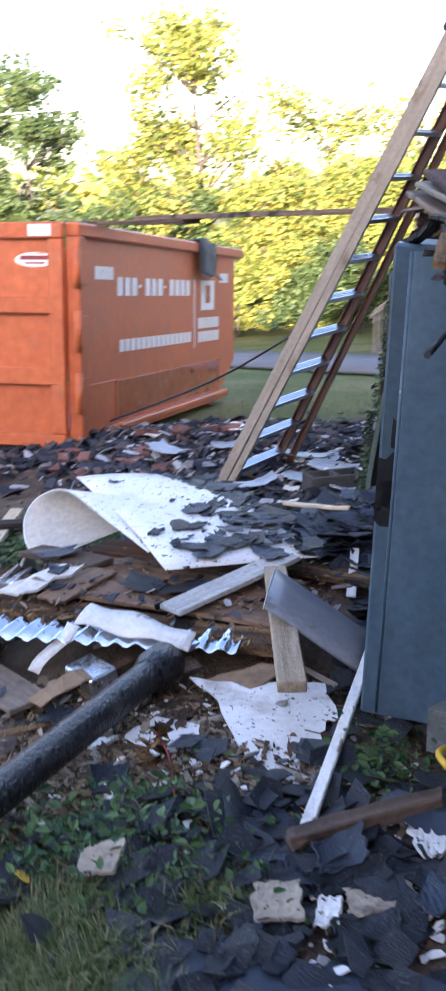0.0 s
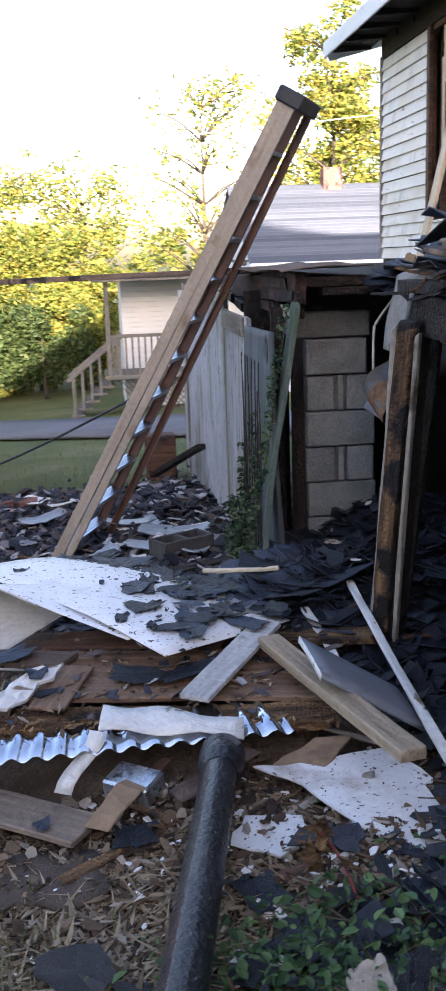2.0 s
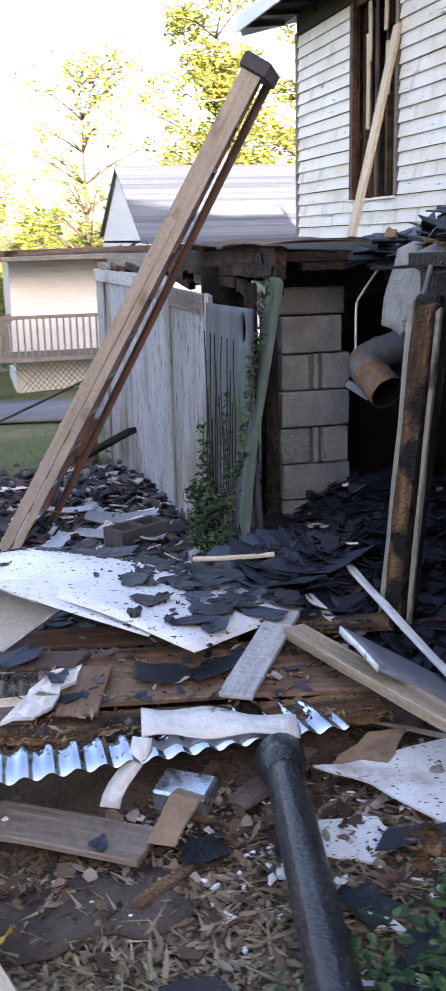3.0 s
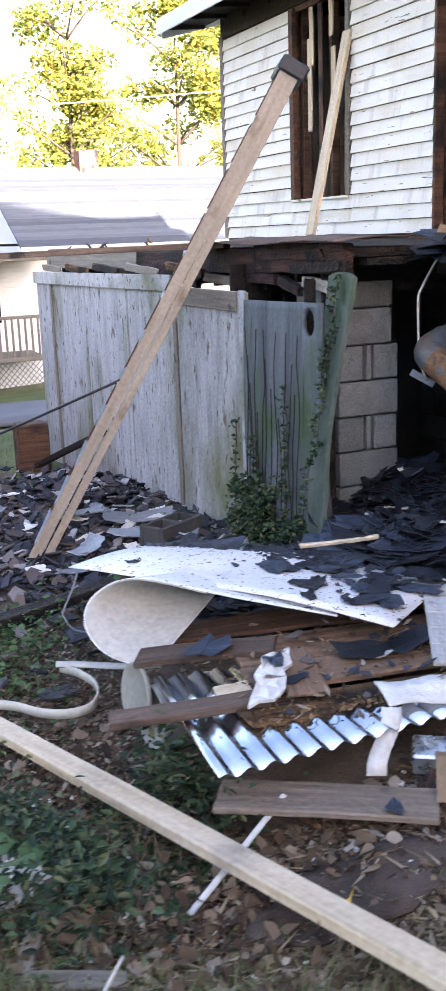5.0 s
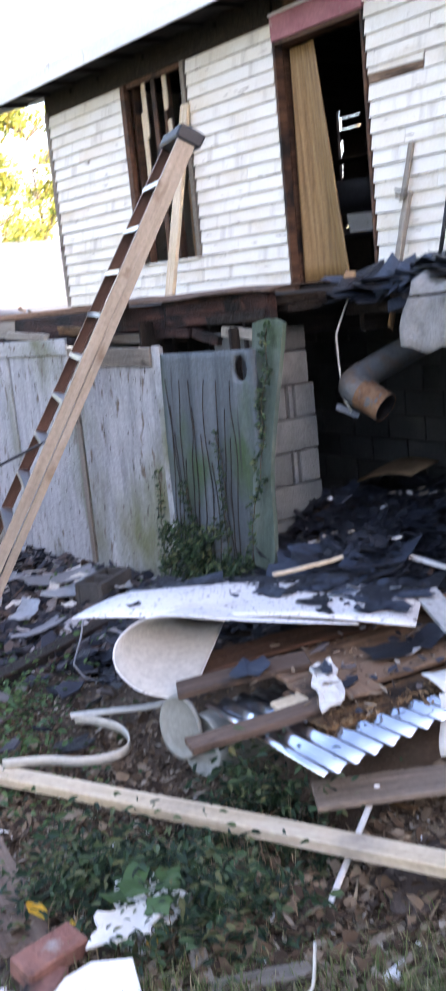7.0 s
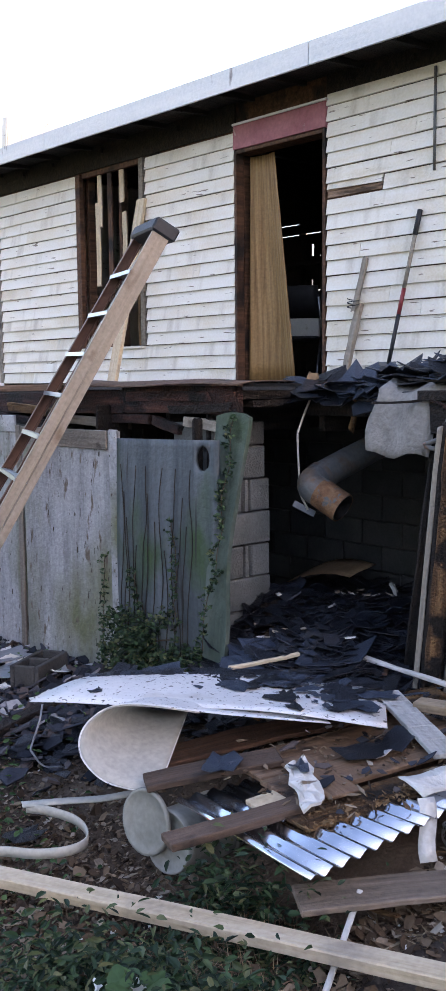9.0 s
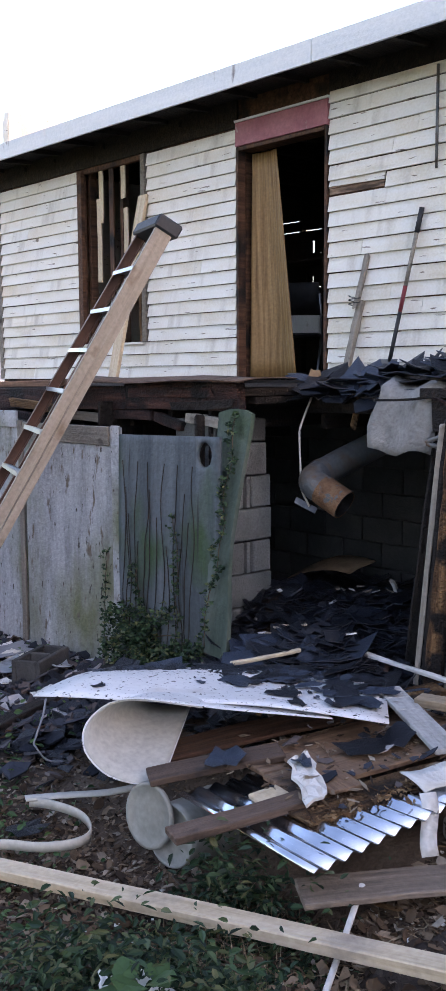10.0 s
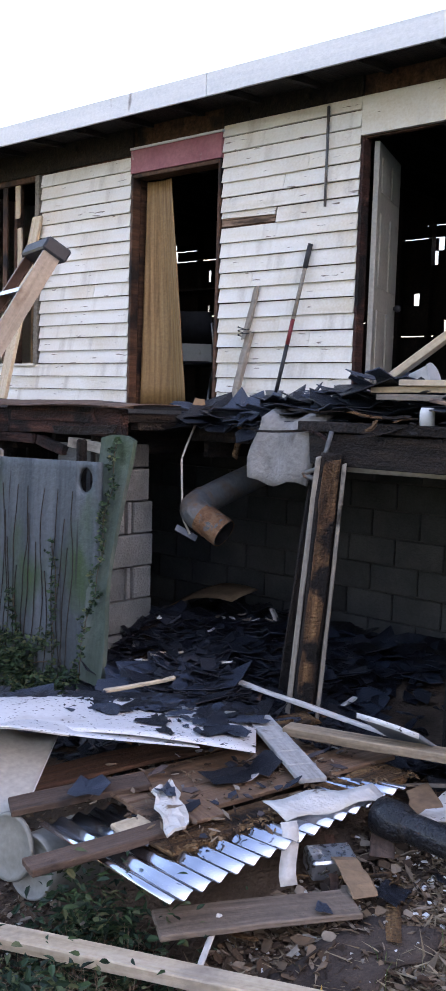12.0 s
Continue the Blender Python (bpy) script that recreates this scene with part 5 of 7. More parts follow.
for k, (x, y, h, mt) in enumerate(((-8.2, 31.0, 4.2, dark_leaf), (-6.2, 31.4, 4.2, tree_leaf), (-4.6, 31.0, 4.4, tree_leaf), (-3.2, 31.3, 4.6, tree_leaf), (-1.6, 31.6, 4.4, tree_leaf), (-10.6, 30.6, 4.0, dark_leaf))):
    b = thing("tall_shrub", (x, y, land(x, y)), "tall dense yellow-green bush beyond the road", "shrub", group="tall bushes beyond the road")
    rnd = random.Random(160 + k)
    part("stem", tube(bmesh.new(), [(x, y, land(x, y) - 0.1), (x, y, land(x, y) + h * 0.6)], [0.09, 0.03], 6), bark, b)
    leaf_cloud("foliage", [(Vector((x + rnd.gauss(0, 0.75), y + rnd.uniform(-0.6, 0.6), land(x, y) + rnd.uniform(0.05, 1.0) ** 1.2 * h)), rnd.uniform(0.25, 0.6)) for _ in range(44)], 7500, 0.085, mt, b, seed=170 + k)
woods = leaf_cloud("far_woods", [(Vector((random.uniform(-45, 40), random.uniform(46, 60), random.uniform(-1.5, 2.5))), random.uniform(1.0, 2.2)) for _ in range(110)], 9000, 0.34, tree_leaf, None, seed=99)
tagged(woods, "hazy sunlit autumn woods in the distance", "woods", kind="stuff")
tagged(part("overhead_cable", tube(bmesh.new(), [(-45, 33, 3.2), (-9, 27, 4.0), (-3, 26, 4.15), (4, 25, 4.6), (12, 24, 5.2), (40, 20, 8)], 0.014, 6), cable_mat, None), "thin overhead cable above the road", "cable")

# ---- dumpster ----
dl, dw, dh = 5.7, 2.44, 2.12
dx = Vector((0.041, 0.995, -0.09)).normalized()
dy = Vector((-0.999, 0.041, 0.0)).normalized()
dz = dx.cross(dy)
dm = Matrix((dx, dy, dz)).transposed().to_4x4()
dm.translation = (-3.42, 8.66, -0.71)
dump = thing("dumpster", (-4.5, 11.5, -0.95), "orange steel roll-off dumpster standing on the lawn", "dumpster")
bm = bmesh.new()
prof = [(0.05, 0.24), (4.75, 0.24), (5.45, 0.62), (5.45, dh - 0.1), (0.05, dh - 0.1)]
for yy, yi in ((0.05, 0.09), (dw - 0.09, dw - 0.05)):
    lo = [bm.verts.new((x, yy, z)) for x, z in prof]
    hi = [bm.verts.new((x, yi, z)) for x, z in prof]
    bm.faces.new(lo)
    bm.faces.new(hi[::-1])
    for k in range(5):
        bm.faces.new((lo[k], lo[(k + 1) % 5], hi[(k + 1) % 5], hi[k]))
box(bm, (0.06, 0.06, 0.24), (4.76, dw - 0.06, 0.3))
box(bm, (5.41, 0.06, 0.6), (5.45, dw - 0.06, dh - 0.1))
bmesh.ops.recalc_face_normals(bm, faces=bm.faces)
part("body", bm, orange, dump, m=dm)
part("top_rail", boxes(((0.0, -0.02, dh - 0.12), (dl, 0.12, dh)), ((0.0, dw - 0.12, dh - 0.12), (dl, dw + 0.02, dh)), ((dl - 0.12, 0.12, dh - 0.12), (dl, dw - 0.12, dh)), bevel=0.015), orange, dump, m=dm)
part("corner_post", boxes(((-0.02, -0.03, 0.12), (0.12, 0.1, dh - 0.12)), bevel=0.012), orange, dump, m=dm)
part("corner_post", boxes(((-0.02, dw - 0.1, 0.12), (0.12, dw + 0.03, dh - 0.12)), bevel=0.012), orange, dump, m=dm)
part("side_inset", boxes(((0.93, 0.02, 0.24), (0.98, 0.05, 0.68)), ((0.14, 0.03, 0.24), (0.93, 0.05, 0.68)), bevel=0.004), orange, dump, m=dm)
part("side_inset", boxes(((0.985, 0.043, 0.25), (4.7, 0.049, 0.66)), bevel=0.001), orange_gloss, dump, "glossy darker lower side panel", m=dm)
part("sill_rail", boxes(((0.0, -0.02, 0.14), (4.9, 0.16, 0.23)), ((0.9, -0.05, 0.19), (4.85, 0.06, 0.25)), bevel=0.012), orange, dump, m=dm)
part("sill_rail", boxes(((0.0, dw - 0.16, 0.14), (4.9, dw + 0.02, 0.24)), bevel=0.012), orange, dump, m=dm)
door3 = part("tail_door", boxes(((-0.03, 0.12, 0.15), (0.0, dw - 0.12, dh - 0.02)), bevel=0.004), orange, dump, m=dm)
for z0, z1 in ((0.14, 0.26), (0.7, 0.85), (1.33, 1.48), (dh - 0.14, dh)):
    part("door_rib", boxes(((-0.1, 0.1, z0), (-0.031, dw - 0.1, z1)), bevel=0.012), orange, door3, m=dm)
for y0 in (0.1, dw - 0.24):
    part("door_stile", boxes(((-0.098, y0, 0.262), (-0.032, y0 + 0.14, dh - 0.142)), bevel=0.012), orange, door3, m=dm)
for z0 in (0.45, 1.0, 1.55):
    part("hinge", tube(bmesh.new(), [(-0.06, -0.02, z0), (-0.06, -0.02, z0 + 0.36)], 0.035, 10), orange, dump, m=dm)
    part("hinge_plate", boxes(((-0.05, -0.045, z0 + 0.04), (0.14, -0.031, z0 + 0.32)), bevel=0.005), orange, dump, m=dm)
for x in (0.3, 4.5):
    part("roller", tube(bmesh.new(), [(x, 0.1, 0.09), (x, 0.3, 0.09)], 0.09, 14), orange, dump, m=dm)
    part("roller", tube(bmesh.new(), [(x, dw - 0.3, 0.09), (x, dw - 0.1, 0.09)], 0.09, 14), orange, dump, m=dm)
# markings on the side become plain shapes
side = part("marking", boxes(((0.5, 0.043, 1.64), (0.95, 0.049, 1.76))), decal, dump, "pale reflective plate", m=dm)
part("marking", boxes(((4.72, 0.043, 1.66), (5.1, 0.049, 1.78))), decal, dump, "pale reflective plate", m=dm)
for k in range(12):
    w = 0.06 if k in (3, 7) else 0.14
    x = 1.06 + 0.2 * k
    part("marking_bar", boxes(((x, 0.043, 1.49 if w > 0.1 else 1.57), (x + w, 0.049, 1.67 if w > 0.1 else 1.6))), decal, dump, m=dm)
for k in range(15):
    part("marking_bar", boxes(((1.1 + 0.158 * k, 0.043, 0.94), (1.22 + 0.158 * k, 0.049, 1.06))), decal, dump, m=dm)
part("marking_bar", boxes(((3.58, 0.043, 0.86), (3.61, 0.049, 1.68))), decal, dump, m=dm)
for z0, n in ((0.92, 6), (1.09, 6)):
    for k in range(n):
        part("marking_bar", boxes(((3.76 + 0.155 * k, 0.043, z0), (3.88 + 0.155 * k, 0.049, z0 + 0.13))), decal, dump, m=dm)
part("emblem", boxes(((3.87, 0.042, 1.31), (4.44, 0.048, 1.68)), bevel=0.002), decal, dump, "white rounded emblem", m=dm)
part("emblem_mark", boxes(((4.06, 0.036, 1.40), (4.24, 0.0415, 1.62))), orange, dump, m=dm)
bm = bmesh.new()
bmesh.ops.create_circle(bm, cap_ends=True, radius=1.0, segments=28)
for v in bm.verts:
    v.co = Vector((-0.034, 0.39 + 0.2 * v.co.x, 1.8 + 0.065 * v.co.y))
part("oval_sticker", bm, decal, dump, "white oval sticker", m=dm)
part("sticker_bar", boxes(((-0.04, 0.25, 1.8), (-0.036, 0.53, 1.835))), decal_dark, dump, m=dm)
part("sticker_bar", boxes(((-0.04, 0.3, 1.765), (-0.036, 0.48, 1.778))), decal_dark, dump, m=dm)
part("marking", boxes(((-0.104, 0.2, dh - 0.12), (-0.1005, 0.42, dh - 0.02))), decal, dump, "pale reflective plate", m=dm)
rag = sheet_mesh([[dm @ Vector((3.5 + 0.12 * k + 0.02 * j, (0.14, -0.04, -0.06, -0.05, -0.16)[j] + 0.02 * math.sin(k * 2 + j), dh + (0.0, 0.02, -0.15, -0.36, -0.42)[j] + 0.03 * math.sin(k))) for k in range(6)] for j in range(5)], 0.01)
tagged(part("rubber_scrap", rag, rubber, None), "black rubber scrap hanging over the dumpster rim", "rubber scrap")

# ---- stepladder leaning on the deck ----
lad = thing("stepladder", (-1.6, 7.4, -0.55), "folded tan fibreglass stepladder with aluminium steps leaning on the deck", "ladder")
P0, P1 = Vector((-1.83, 7.20, -0.60)), Vector((-0.205, 6.475, 2.43))
W = Vector((0.37, 0.929, 0.02)).normalized()
axis = (P1 - P0).normalized()
face = axis.cross(W).normalized()


def channel(a, b, width, depth, inward):
    """A C-shaped rail from a to b: a web with two flanges that point inwards."""
    x = (b - a).normalized()
    f = x.cross(inward).normalized()
    inn = f.cross(x).normalized()
    m = Matrix((x, f, inn)).transposed().to_4x4()
    m.translation = a
    n, h = (b - a).length, width / 2
    outline = [(-h, 0), (h, 0), (h, depth), (h - 0.007, depth), (h - 0.007, 0.008), (-h + 0.007, 0.008), (-h + 0.007, depth), (-h, depth)]
    bm = bmesh.new()
    ends = [[bm.verts.new((t, y, z)) for y, z in outline] for t in (0, n)]
    for k in range(8):
        bm.faces.new((ends[0][k], ends[0][(k + 1) % 8], ends[1][(k + 1) % 8], ends[1][k]))
    for e in ends:
        bm.faces.new(e)
    bmesh.ops.recalc_face_normals(bm, faces=bm.faces)
    return bm, m


Q0, Q1 = P0 + W * 0.82, P1 + W * 0.48
back = -face if face.x < 0 else face
# far rails get the browner copy, their shade painted in
for a, b, inw, far in ((P0, P1, W, 0), (Q0, Q1, -W, 1)):
    bm, m = channel(a - back * 0.03, b - back * 0.03, 0.068, 0.035, inw)
    part("front_rail", bm, shaded_rail if far else fibreglass, lad, "far tan fibreglass rail, shade painted in as brown" if far else "tan fibreglass rail", m=m)
    off = 0.075 if far else 0.043
    bm, m = channel(a + back * off, b + back * (off * 0.6) - axis * 0.02, 0.05, 0.03, inw)
    part("rear_rail", bm, shaded_rail if far else fibreglass, lad, "far tan rear rail, shade painted in as brown" if far else "tan rear rail", m=m)
STEP = [(-0.04, -0.026), (-0.036, -0.026), (-0.036, -0.004), (0.036, -0.004), (0.036, -0.026), (0.04, -0.026), (0.04, 0), (0.024, 0), (0.024, 0.003), (0.02, 0.003), (0.02, 0), (0.004, 0), (0.004, 0.003), (0, 0.003), (0, 0), (-0.016, 0), (-0.016, 0.003), (-0.02, 0.003), (-0.02, 0), (-0.04, 0)]
for k in range(11):
    s = 0.085 + 0.083 * k
    a, b = P0.lerp(P1, s) + W * 0.01 - back * 0.034, Q0.lerp(Q1, s) - W * 0.01 - back * 0.034
    x = (b - a).normalized()
    up2 = (Vector((0, 0, 1)) * 0.5 + axis * 0.5).normalized()
    y = up2.cross(x).normalized()
    m = Matrix((x, y, x.cross(y))).transposed().to_4x4()
    m.translation = a
    n = (b - a).length
    bm = bmesh.new()
    ends = [[bm.verts.new((t, p, q)) for p, q in STEP] for t in (0, n)]
    for e in range(len(STEP)):
        bm.faces.new((ends[0][e], ends[0][(e + 1) % len(STEP)], ends[1][(e + 1) % len(STEP)], ends[1][e]))
    bm.faces.new(ends[0])
    bm.faces.new(ends[1])
    bmesh.ops.recalc_face_normals(bm, faces=bm.faces)
    part("step", bm, alu, lad, "ribbed aluminium step", m=m)
m = Matrix((W.normalized(), face, axis)).transposed().to_4x4()
m.translation = P1
part("top_cap", boxes(((-0.02, -0.085, -0.03), (0.51, 0.085, 0.06)), bevel=0.012), rubber, lad, "dark plastic top cap", m=m)
for a in (P0, Q0):
    m = Matrix((W.normalized(), face, axis)).transposed().to_4x4()
    m.translation = a
    part("foot", boxes(((-0.015, -0.075, -0.03), (0.05, 0.07, 0.03)), bevel=0.006), rubber, lad, "dark rubber foot", m=m)
tagged(part("guy_rope", tube(bmesh.new(), curve_points([(-3.1, 8.6, -0.3), (-2.0, 7.9, 0.2), (-1.15, 6.92, 0.72)], 4), 0.009, 6), rubber, None), "taut dark rope running from the rubble to the ladder", "rope")

# ---- blue-gray steel cabinet door standing at the deck's corner ----
cab = thing("steel_cabinet", (0.1, 3.1, 0.05), "tall blue-gray painted steel cabinet with black soot marks", "cabinet")
cm = pose(-0.335, 3.10, 0.05, 2.5, 3.0, -6)
part("carcass", boxes(((0, 0.0, 0.0), (0.95, 0.16, 1.40)), bevel=0.008), steel_paint, cab, m=cm)
part("door", boxes(((0.055, -0.014, 0.012), (0.94, -0.002, 1.385)), bevel=0.004), steel_paint, cab, m=cm)
part("hinge_strip", tube(bmesh.new(), [(0.05, -0.006, 0.02), (0.05, -0.006, 1.38)], 0.006, 8), steel_paint, cab, m=cm)
for k, (x, z, rx, rz) in enumerate(((0.05, 0.885, 0.018, 0.055), (0.032, 0.765, 0.032, 0.075), (0.03, 0.665, 0.03, 0.05), (0.02, 0.71, 0.024, 0.05))):
    me = shard_mesh("soot_mark", rx, rz, 0.001, 300 + k, 0.0, soot, 10)
    part("soot_mark", me, None, cab, "black soot mark", m=cm @ pose(x, -0.002, z, 90, 0, 0))

# ---- shingle heap under the deck ----
sh = thing("shingle_heap", (0.2, 5.3, 0.0), "heap of black roof shingles spilling out from under the deck", "shingle heap")
rnd = random.Random(71)
for k in range(295):
    x, y = rnd.uniform(-0.9, 1.85), rnd.uniform(4.2, 7.3)
    if x < -0.35 and y > 5.6:
        y -= 1.6
    if x < -0.4 and y < 4.75:
        y += 0.55
    z = land(x, y)
    part("shingle", shards[rnd.randrange(8)], None, sh, m=pose(x, y, z + rnd.uniform(0.012, 0.06), rnd.uniform(-16, 16), rnd.uniform(-16, 16), rnd.uniform(0, 360)))


def scatter(name, spots, count, size, thick, mat, label, category, seed, lift=0.012, tilt=0.35, corners=5, stretch=2.0):
    """Countless small flat scraps lying on the land, one mesh."""
    rng = np.random.default_rng(seed)
    verts, faces = [], []
    for i in range(count):
        x, y, z0 = spots(rng)
        z = z0 + rng.uniform(0.2, 1.0) * lift
        s = size * rng.uniform(0.4, 1.5)
        turn, n = rng.uniform(0, 6.28), np.array([rng.normal() * tilt, rng.normal() * tilt, 1.0])
        n /= np.linalg.norm(n)
        u = np.array([math.cos(turn), math.sin(turn), 0.0])
        u -= n * (u @ n)
        u /= np.linalg.norm(u)
        v = np.cross(n, u)
        c = np.array([x, y, z + abs(s * (abs(u[2]) + abs(v[2]))) * 0.6])
        b = len(verts)
        long = rng.uniform(1.0, stretch)
        ring = []
        for k in range(corners):
            a = 2 * math.pi * (k + rng.uniform(-0.3, 0.3)) / corners
            r = rng.uniform(0.6, 1.1) * s
            ring.append(c + u * (math.cos(a) * r * long) + v * (math.sin(a) * r) + n * rng.normal() * s * 0.12)
        verts += [tuple(p) for p in ring] + [tuple(p - n * thick) for p in ring]
        faces.append(tuple(range(b, b + corners)))
        faces += [(b + k, b + corners + k, b + corners + (k + 1) % corners, b + (k + 1) % corners) for k in range(corners)]
    me = bpy.data.meshes.new(name)
    me.from_pydata(verts, [], faces)
    return tagged(part(name, me, mat, None), label, category, kind="stuff")


def blob(*spots):
    """Picks places round the given (x, y, spread x, spread y, weight)."""
    w = np.array([s[4] for s in spots], float)

    def pick(rng):
        s = spots[rng.choice(len(spots), p=w / w.sum())]
        x, y = s[0] + rng.normal() * s[2], s[1] + rng.normal() * s[3]
        x = min(x, 1.8)
        for _ in range(6):
            if not (-1.95 < x < -0.45 and 3.5 < y < 4.45):
                break
            x, y = s[0] + 1.3 * rng.normal() * s[2], s[1] + 1.3 * rng.normal() * s[3]
        x = min(x, 1.8)
        return x, y, land(x, y)
    return pick


scatter("shingle_scraps", blob((0.3, 5.3, 0.5, 0.5, 3), (-0.5, 4.8, 0.3, 0.3, 1.5), (-1.1, 5.9, 0.35, 0.4, 0.9), (-0.4, 2.35, 0.35, 0.3, 0.7), (-0.3, 4.2, 0.2, 0.5, 1), (-0.6, 5.2, 0.3, 0.3, 2)), 4200, 0.046, 0.004, shingle_mat,
        "torn scraps of black shingle strewn over the heap", "shingle scraps", 1, 0.05, 0.3)
scatter("burnt_rubble", blob((-2.4, 8.8, 0.9, 0.6, 3), (-1.3, 7.6, 0.8, 0.6, 3), (-1.0, 6.3, 0.5, 0.5, 2), (-3.8, 8.8, 0.8, 0.5, 2), (-0.9, 9.2, 0.6, 1.0, 1)), 6500, 0.042, 0.012, rubble_mat,
        "rubble of burnt shingle, brick and plaster below the ladder", "rubble", 2, 0.06, 0.4)
scatter("leaf_litter", blob((-1.7, 3.3, 0.6, 0.5, 2), (-1.4, 3.1, 0.7, 0.5, 3), (-2.4, 3.7, 0.5, 0.5, 4), (-2.6, 5.0, 0.5, 0.8, 2), (-0.8, 2.6, 0.5, 0.4, 2.5), (-2.2, 3.0, 0.6, 0.4, 2), (-1.7, 2.2, 0.7, 0.4, 2), (-1.5, 4.0, 0.5, 0.5, 2), (-2.55, 4.6, 0.35, 0.4, 5), (-2.4, 5.6, 0.5, 0.4, 3)), 25000, 0.009, 0.001, litter_mat,
        "dead brown leaves and wood chips on bare earth", "leaf litter", 3, 0.02, 0.4)
scatter("wood_chips", blob((-1.5, 3.1, 0.6, 0.4, 3), (-2.6, 3.6, 0.4, 0.5, 3), (-1.2, 2.9, 0.5, 0.3, 3), (-0.7, 2.9, 0.4, 0.4, 2)), 1500, 0.010, 0.004, litter_mat,
        "split wood chips and bark scraps", "wood chips", 4, 0.03, 0.35, 4, 5.0)
scatter("plaster_bits", blob((-0.3, 2.4, 0.25, 0.25, 3), (-0.7, 2.7, 0.5, 0.4, 3), (-2.6, 3.7, 0.4, 0.4, 2), (-1.8, 7.8, 0.9, 0.8, 3), (0.3, 5.2, 0.5, 0.4, 0.6), (-1.3, 3.2, 0.5, 0.3, 2)), 900, 0.011, 0.005, white_board,
        "broken bits of white plaster and painted board", "plaster bits", 5, 0.03, 0.4)
scatter("straw", blob((-1.6, 2.9, 0.45, 0.35, 4), (-1.2, 2.4, 0.4, 0.3, 2), (-2.3, 2.9, 0.5, 0.3, 2)), 3800, 0.007, 0.0012, straw_mat,
        "matted dry straw and grass stems on the earth", "straw", 6, 0.015, 0.25, 4, 16.0)


def blades(name, spots, count, tall, mat, label, seed):
    """Grass blades: tapered bent strips, one mesh."""
    rng = np.random.default_rng(seed)
    verts, faces = [], []
    for i in range(count):
        x, y, z = spots(rng)
        h, a, lean = tall * rng.uniform(0.4, 1.3), rng.uniform(0, 6.28), rng.uniform(0.1, 0.9)
        w = np.array([-math.sin(a), math.cos(a), 0]) * rng.uniform(0.0011, 0.0024)
        d = np.array([math.cos(a), math.sin(a), 0])
        p0 = np.array([x, y, z - 0.01])
        p1 = p0 + d * h * lean * 0.3 + np.array([0, 0, h * 0.6])
        p2 = p0 + d * h * lean + np.array([0, 0, h * (1.0 - 0.35 * lean)])
        b = len(verts)
        verts += [tuple(p0 - w), tuple(p0 + w), tuple(p1 + w * 0.8), tuple(p1 - w * 0.8), tuple(p2)]
        faces += [(b, b + 1, b + 2, b + 3), (b + 3, b + 2, b + 4)]
    me = bpy.data.meshes.new(name)
    me.from_pydata(verts, [], faces)
    return tagged(part(name, me, mat, None), label, "grass", kind="stuff")


blades("grass", blob((-0.9, 1.95, 0.13, 0.13, 4), (-3.1, 3.1, 0.25, 0.2, 4), (-2.6, 2.7, 0.35, 0.2, 4), (-0.59, 2.24, 0.05, 0.05, 0.7), (-2.2, 2.45, 0.3, 0.2, 2), (-3.4, 2.6, 0.4, 0.4, 4)), 30000, 0.085, blade_mat,
       "tufts of green and dry lawn grass", 7)
blades("bramble_stems", blob((-2.45, 3.75, 0.2, 0.12, 3), (-2.15, 3.8, 0.14, 0.12, 3), (-2.6, 3.5, 0.15, 0.15, 2)), 350, 0.16, straw_mat, "dry stems among the brambles", 9)
blades("lawn_grass", blob((-3, 14.5, 3.0, 2.0, 3), (-3.5, 26, 3.0, 1.8, 2), (-1.0, 12.5, 1.0, 0.8, 1)), 9000, 0.09, blade_mat, "rough lawn grass along the road", 8)


def ivy(name, spots, count, size, label, seed, stems=14, mat=None):
    """Low creeping plants: stems with leaves held above the ground."""
    rng = np.random.default_rng(seed)
    t = None
    wide = 0.62 if name == "bramble" else 0.85
    verts, faces = [], []
    for i in range(count):
        x, y, z = spots(rng)
        z += abs(rng.normal()) * (0.115 if name == "bramble" else 0.05) + 0.02
        if name == "bramble" and abs((x + 2.309) * 0.9593 + (y - 4.067) * 0.2836 + 0.05) < 0.15:
            z = min(z, land(x, y) + 0.03)
        a, s = rng.uniform(0, 6.28), size * rng.uniform(0.35, 1.35)
        n = np.array([rng.normal() * 0.7, rng.normal() * 0.7, 1.0])
        n /= np.linalg.norm(n)
        u = np.array([math.cos(a), math.sin(a), 0.0])
        u -= n * (u @ n)
        v = np.cross(n, u)
        c = np.array([x, y, z])
        b = len(verts)
        shape = ((-0.9, 0), (-0.5, 0.55), (0.15, 0.6), (1.0, 0.0), (0.15, -0.6), (-0.5, -0.55))
        verts += [tuple(c + u * p * s + v * q * s * wide + n * (abs(q) * 0.25 - abs(p) * 0.1) * s) for p, q in shape]
        faces += [(b, b + 3, b + 2, b + 1), (b, b + 5, b + 4, b + 3)]
    me = bpy.data.meshes.new(name)
    me.from_pydata(verts, [], faces)
    first = spots(rng)
    t = thing(name, first, label, "plant")
    tagged(part("leaves", me, mat or ivy_mat, t), kind="stuff")
    bm = bmesh.new()
    for k in range(stems):
        x, y, z = spots(rng)
        a = rng.uniform(0, 6.28)
        tube(bm, [(x, y, z - 0.01), (x + 0.08 * math.cos(a), y + 0.08 * math.sin(a), z + 0.05), (x + 0.18 * math.cos(a), y + 0.18 * math.sin(a), z + 0.06)], 0.0025, 5)
    tagged(part("stems", bm, vine_mat, t), kind="stuff")


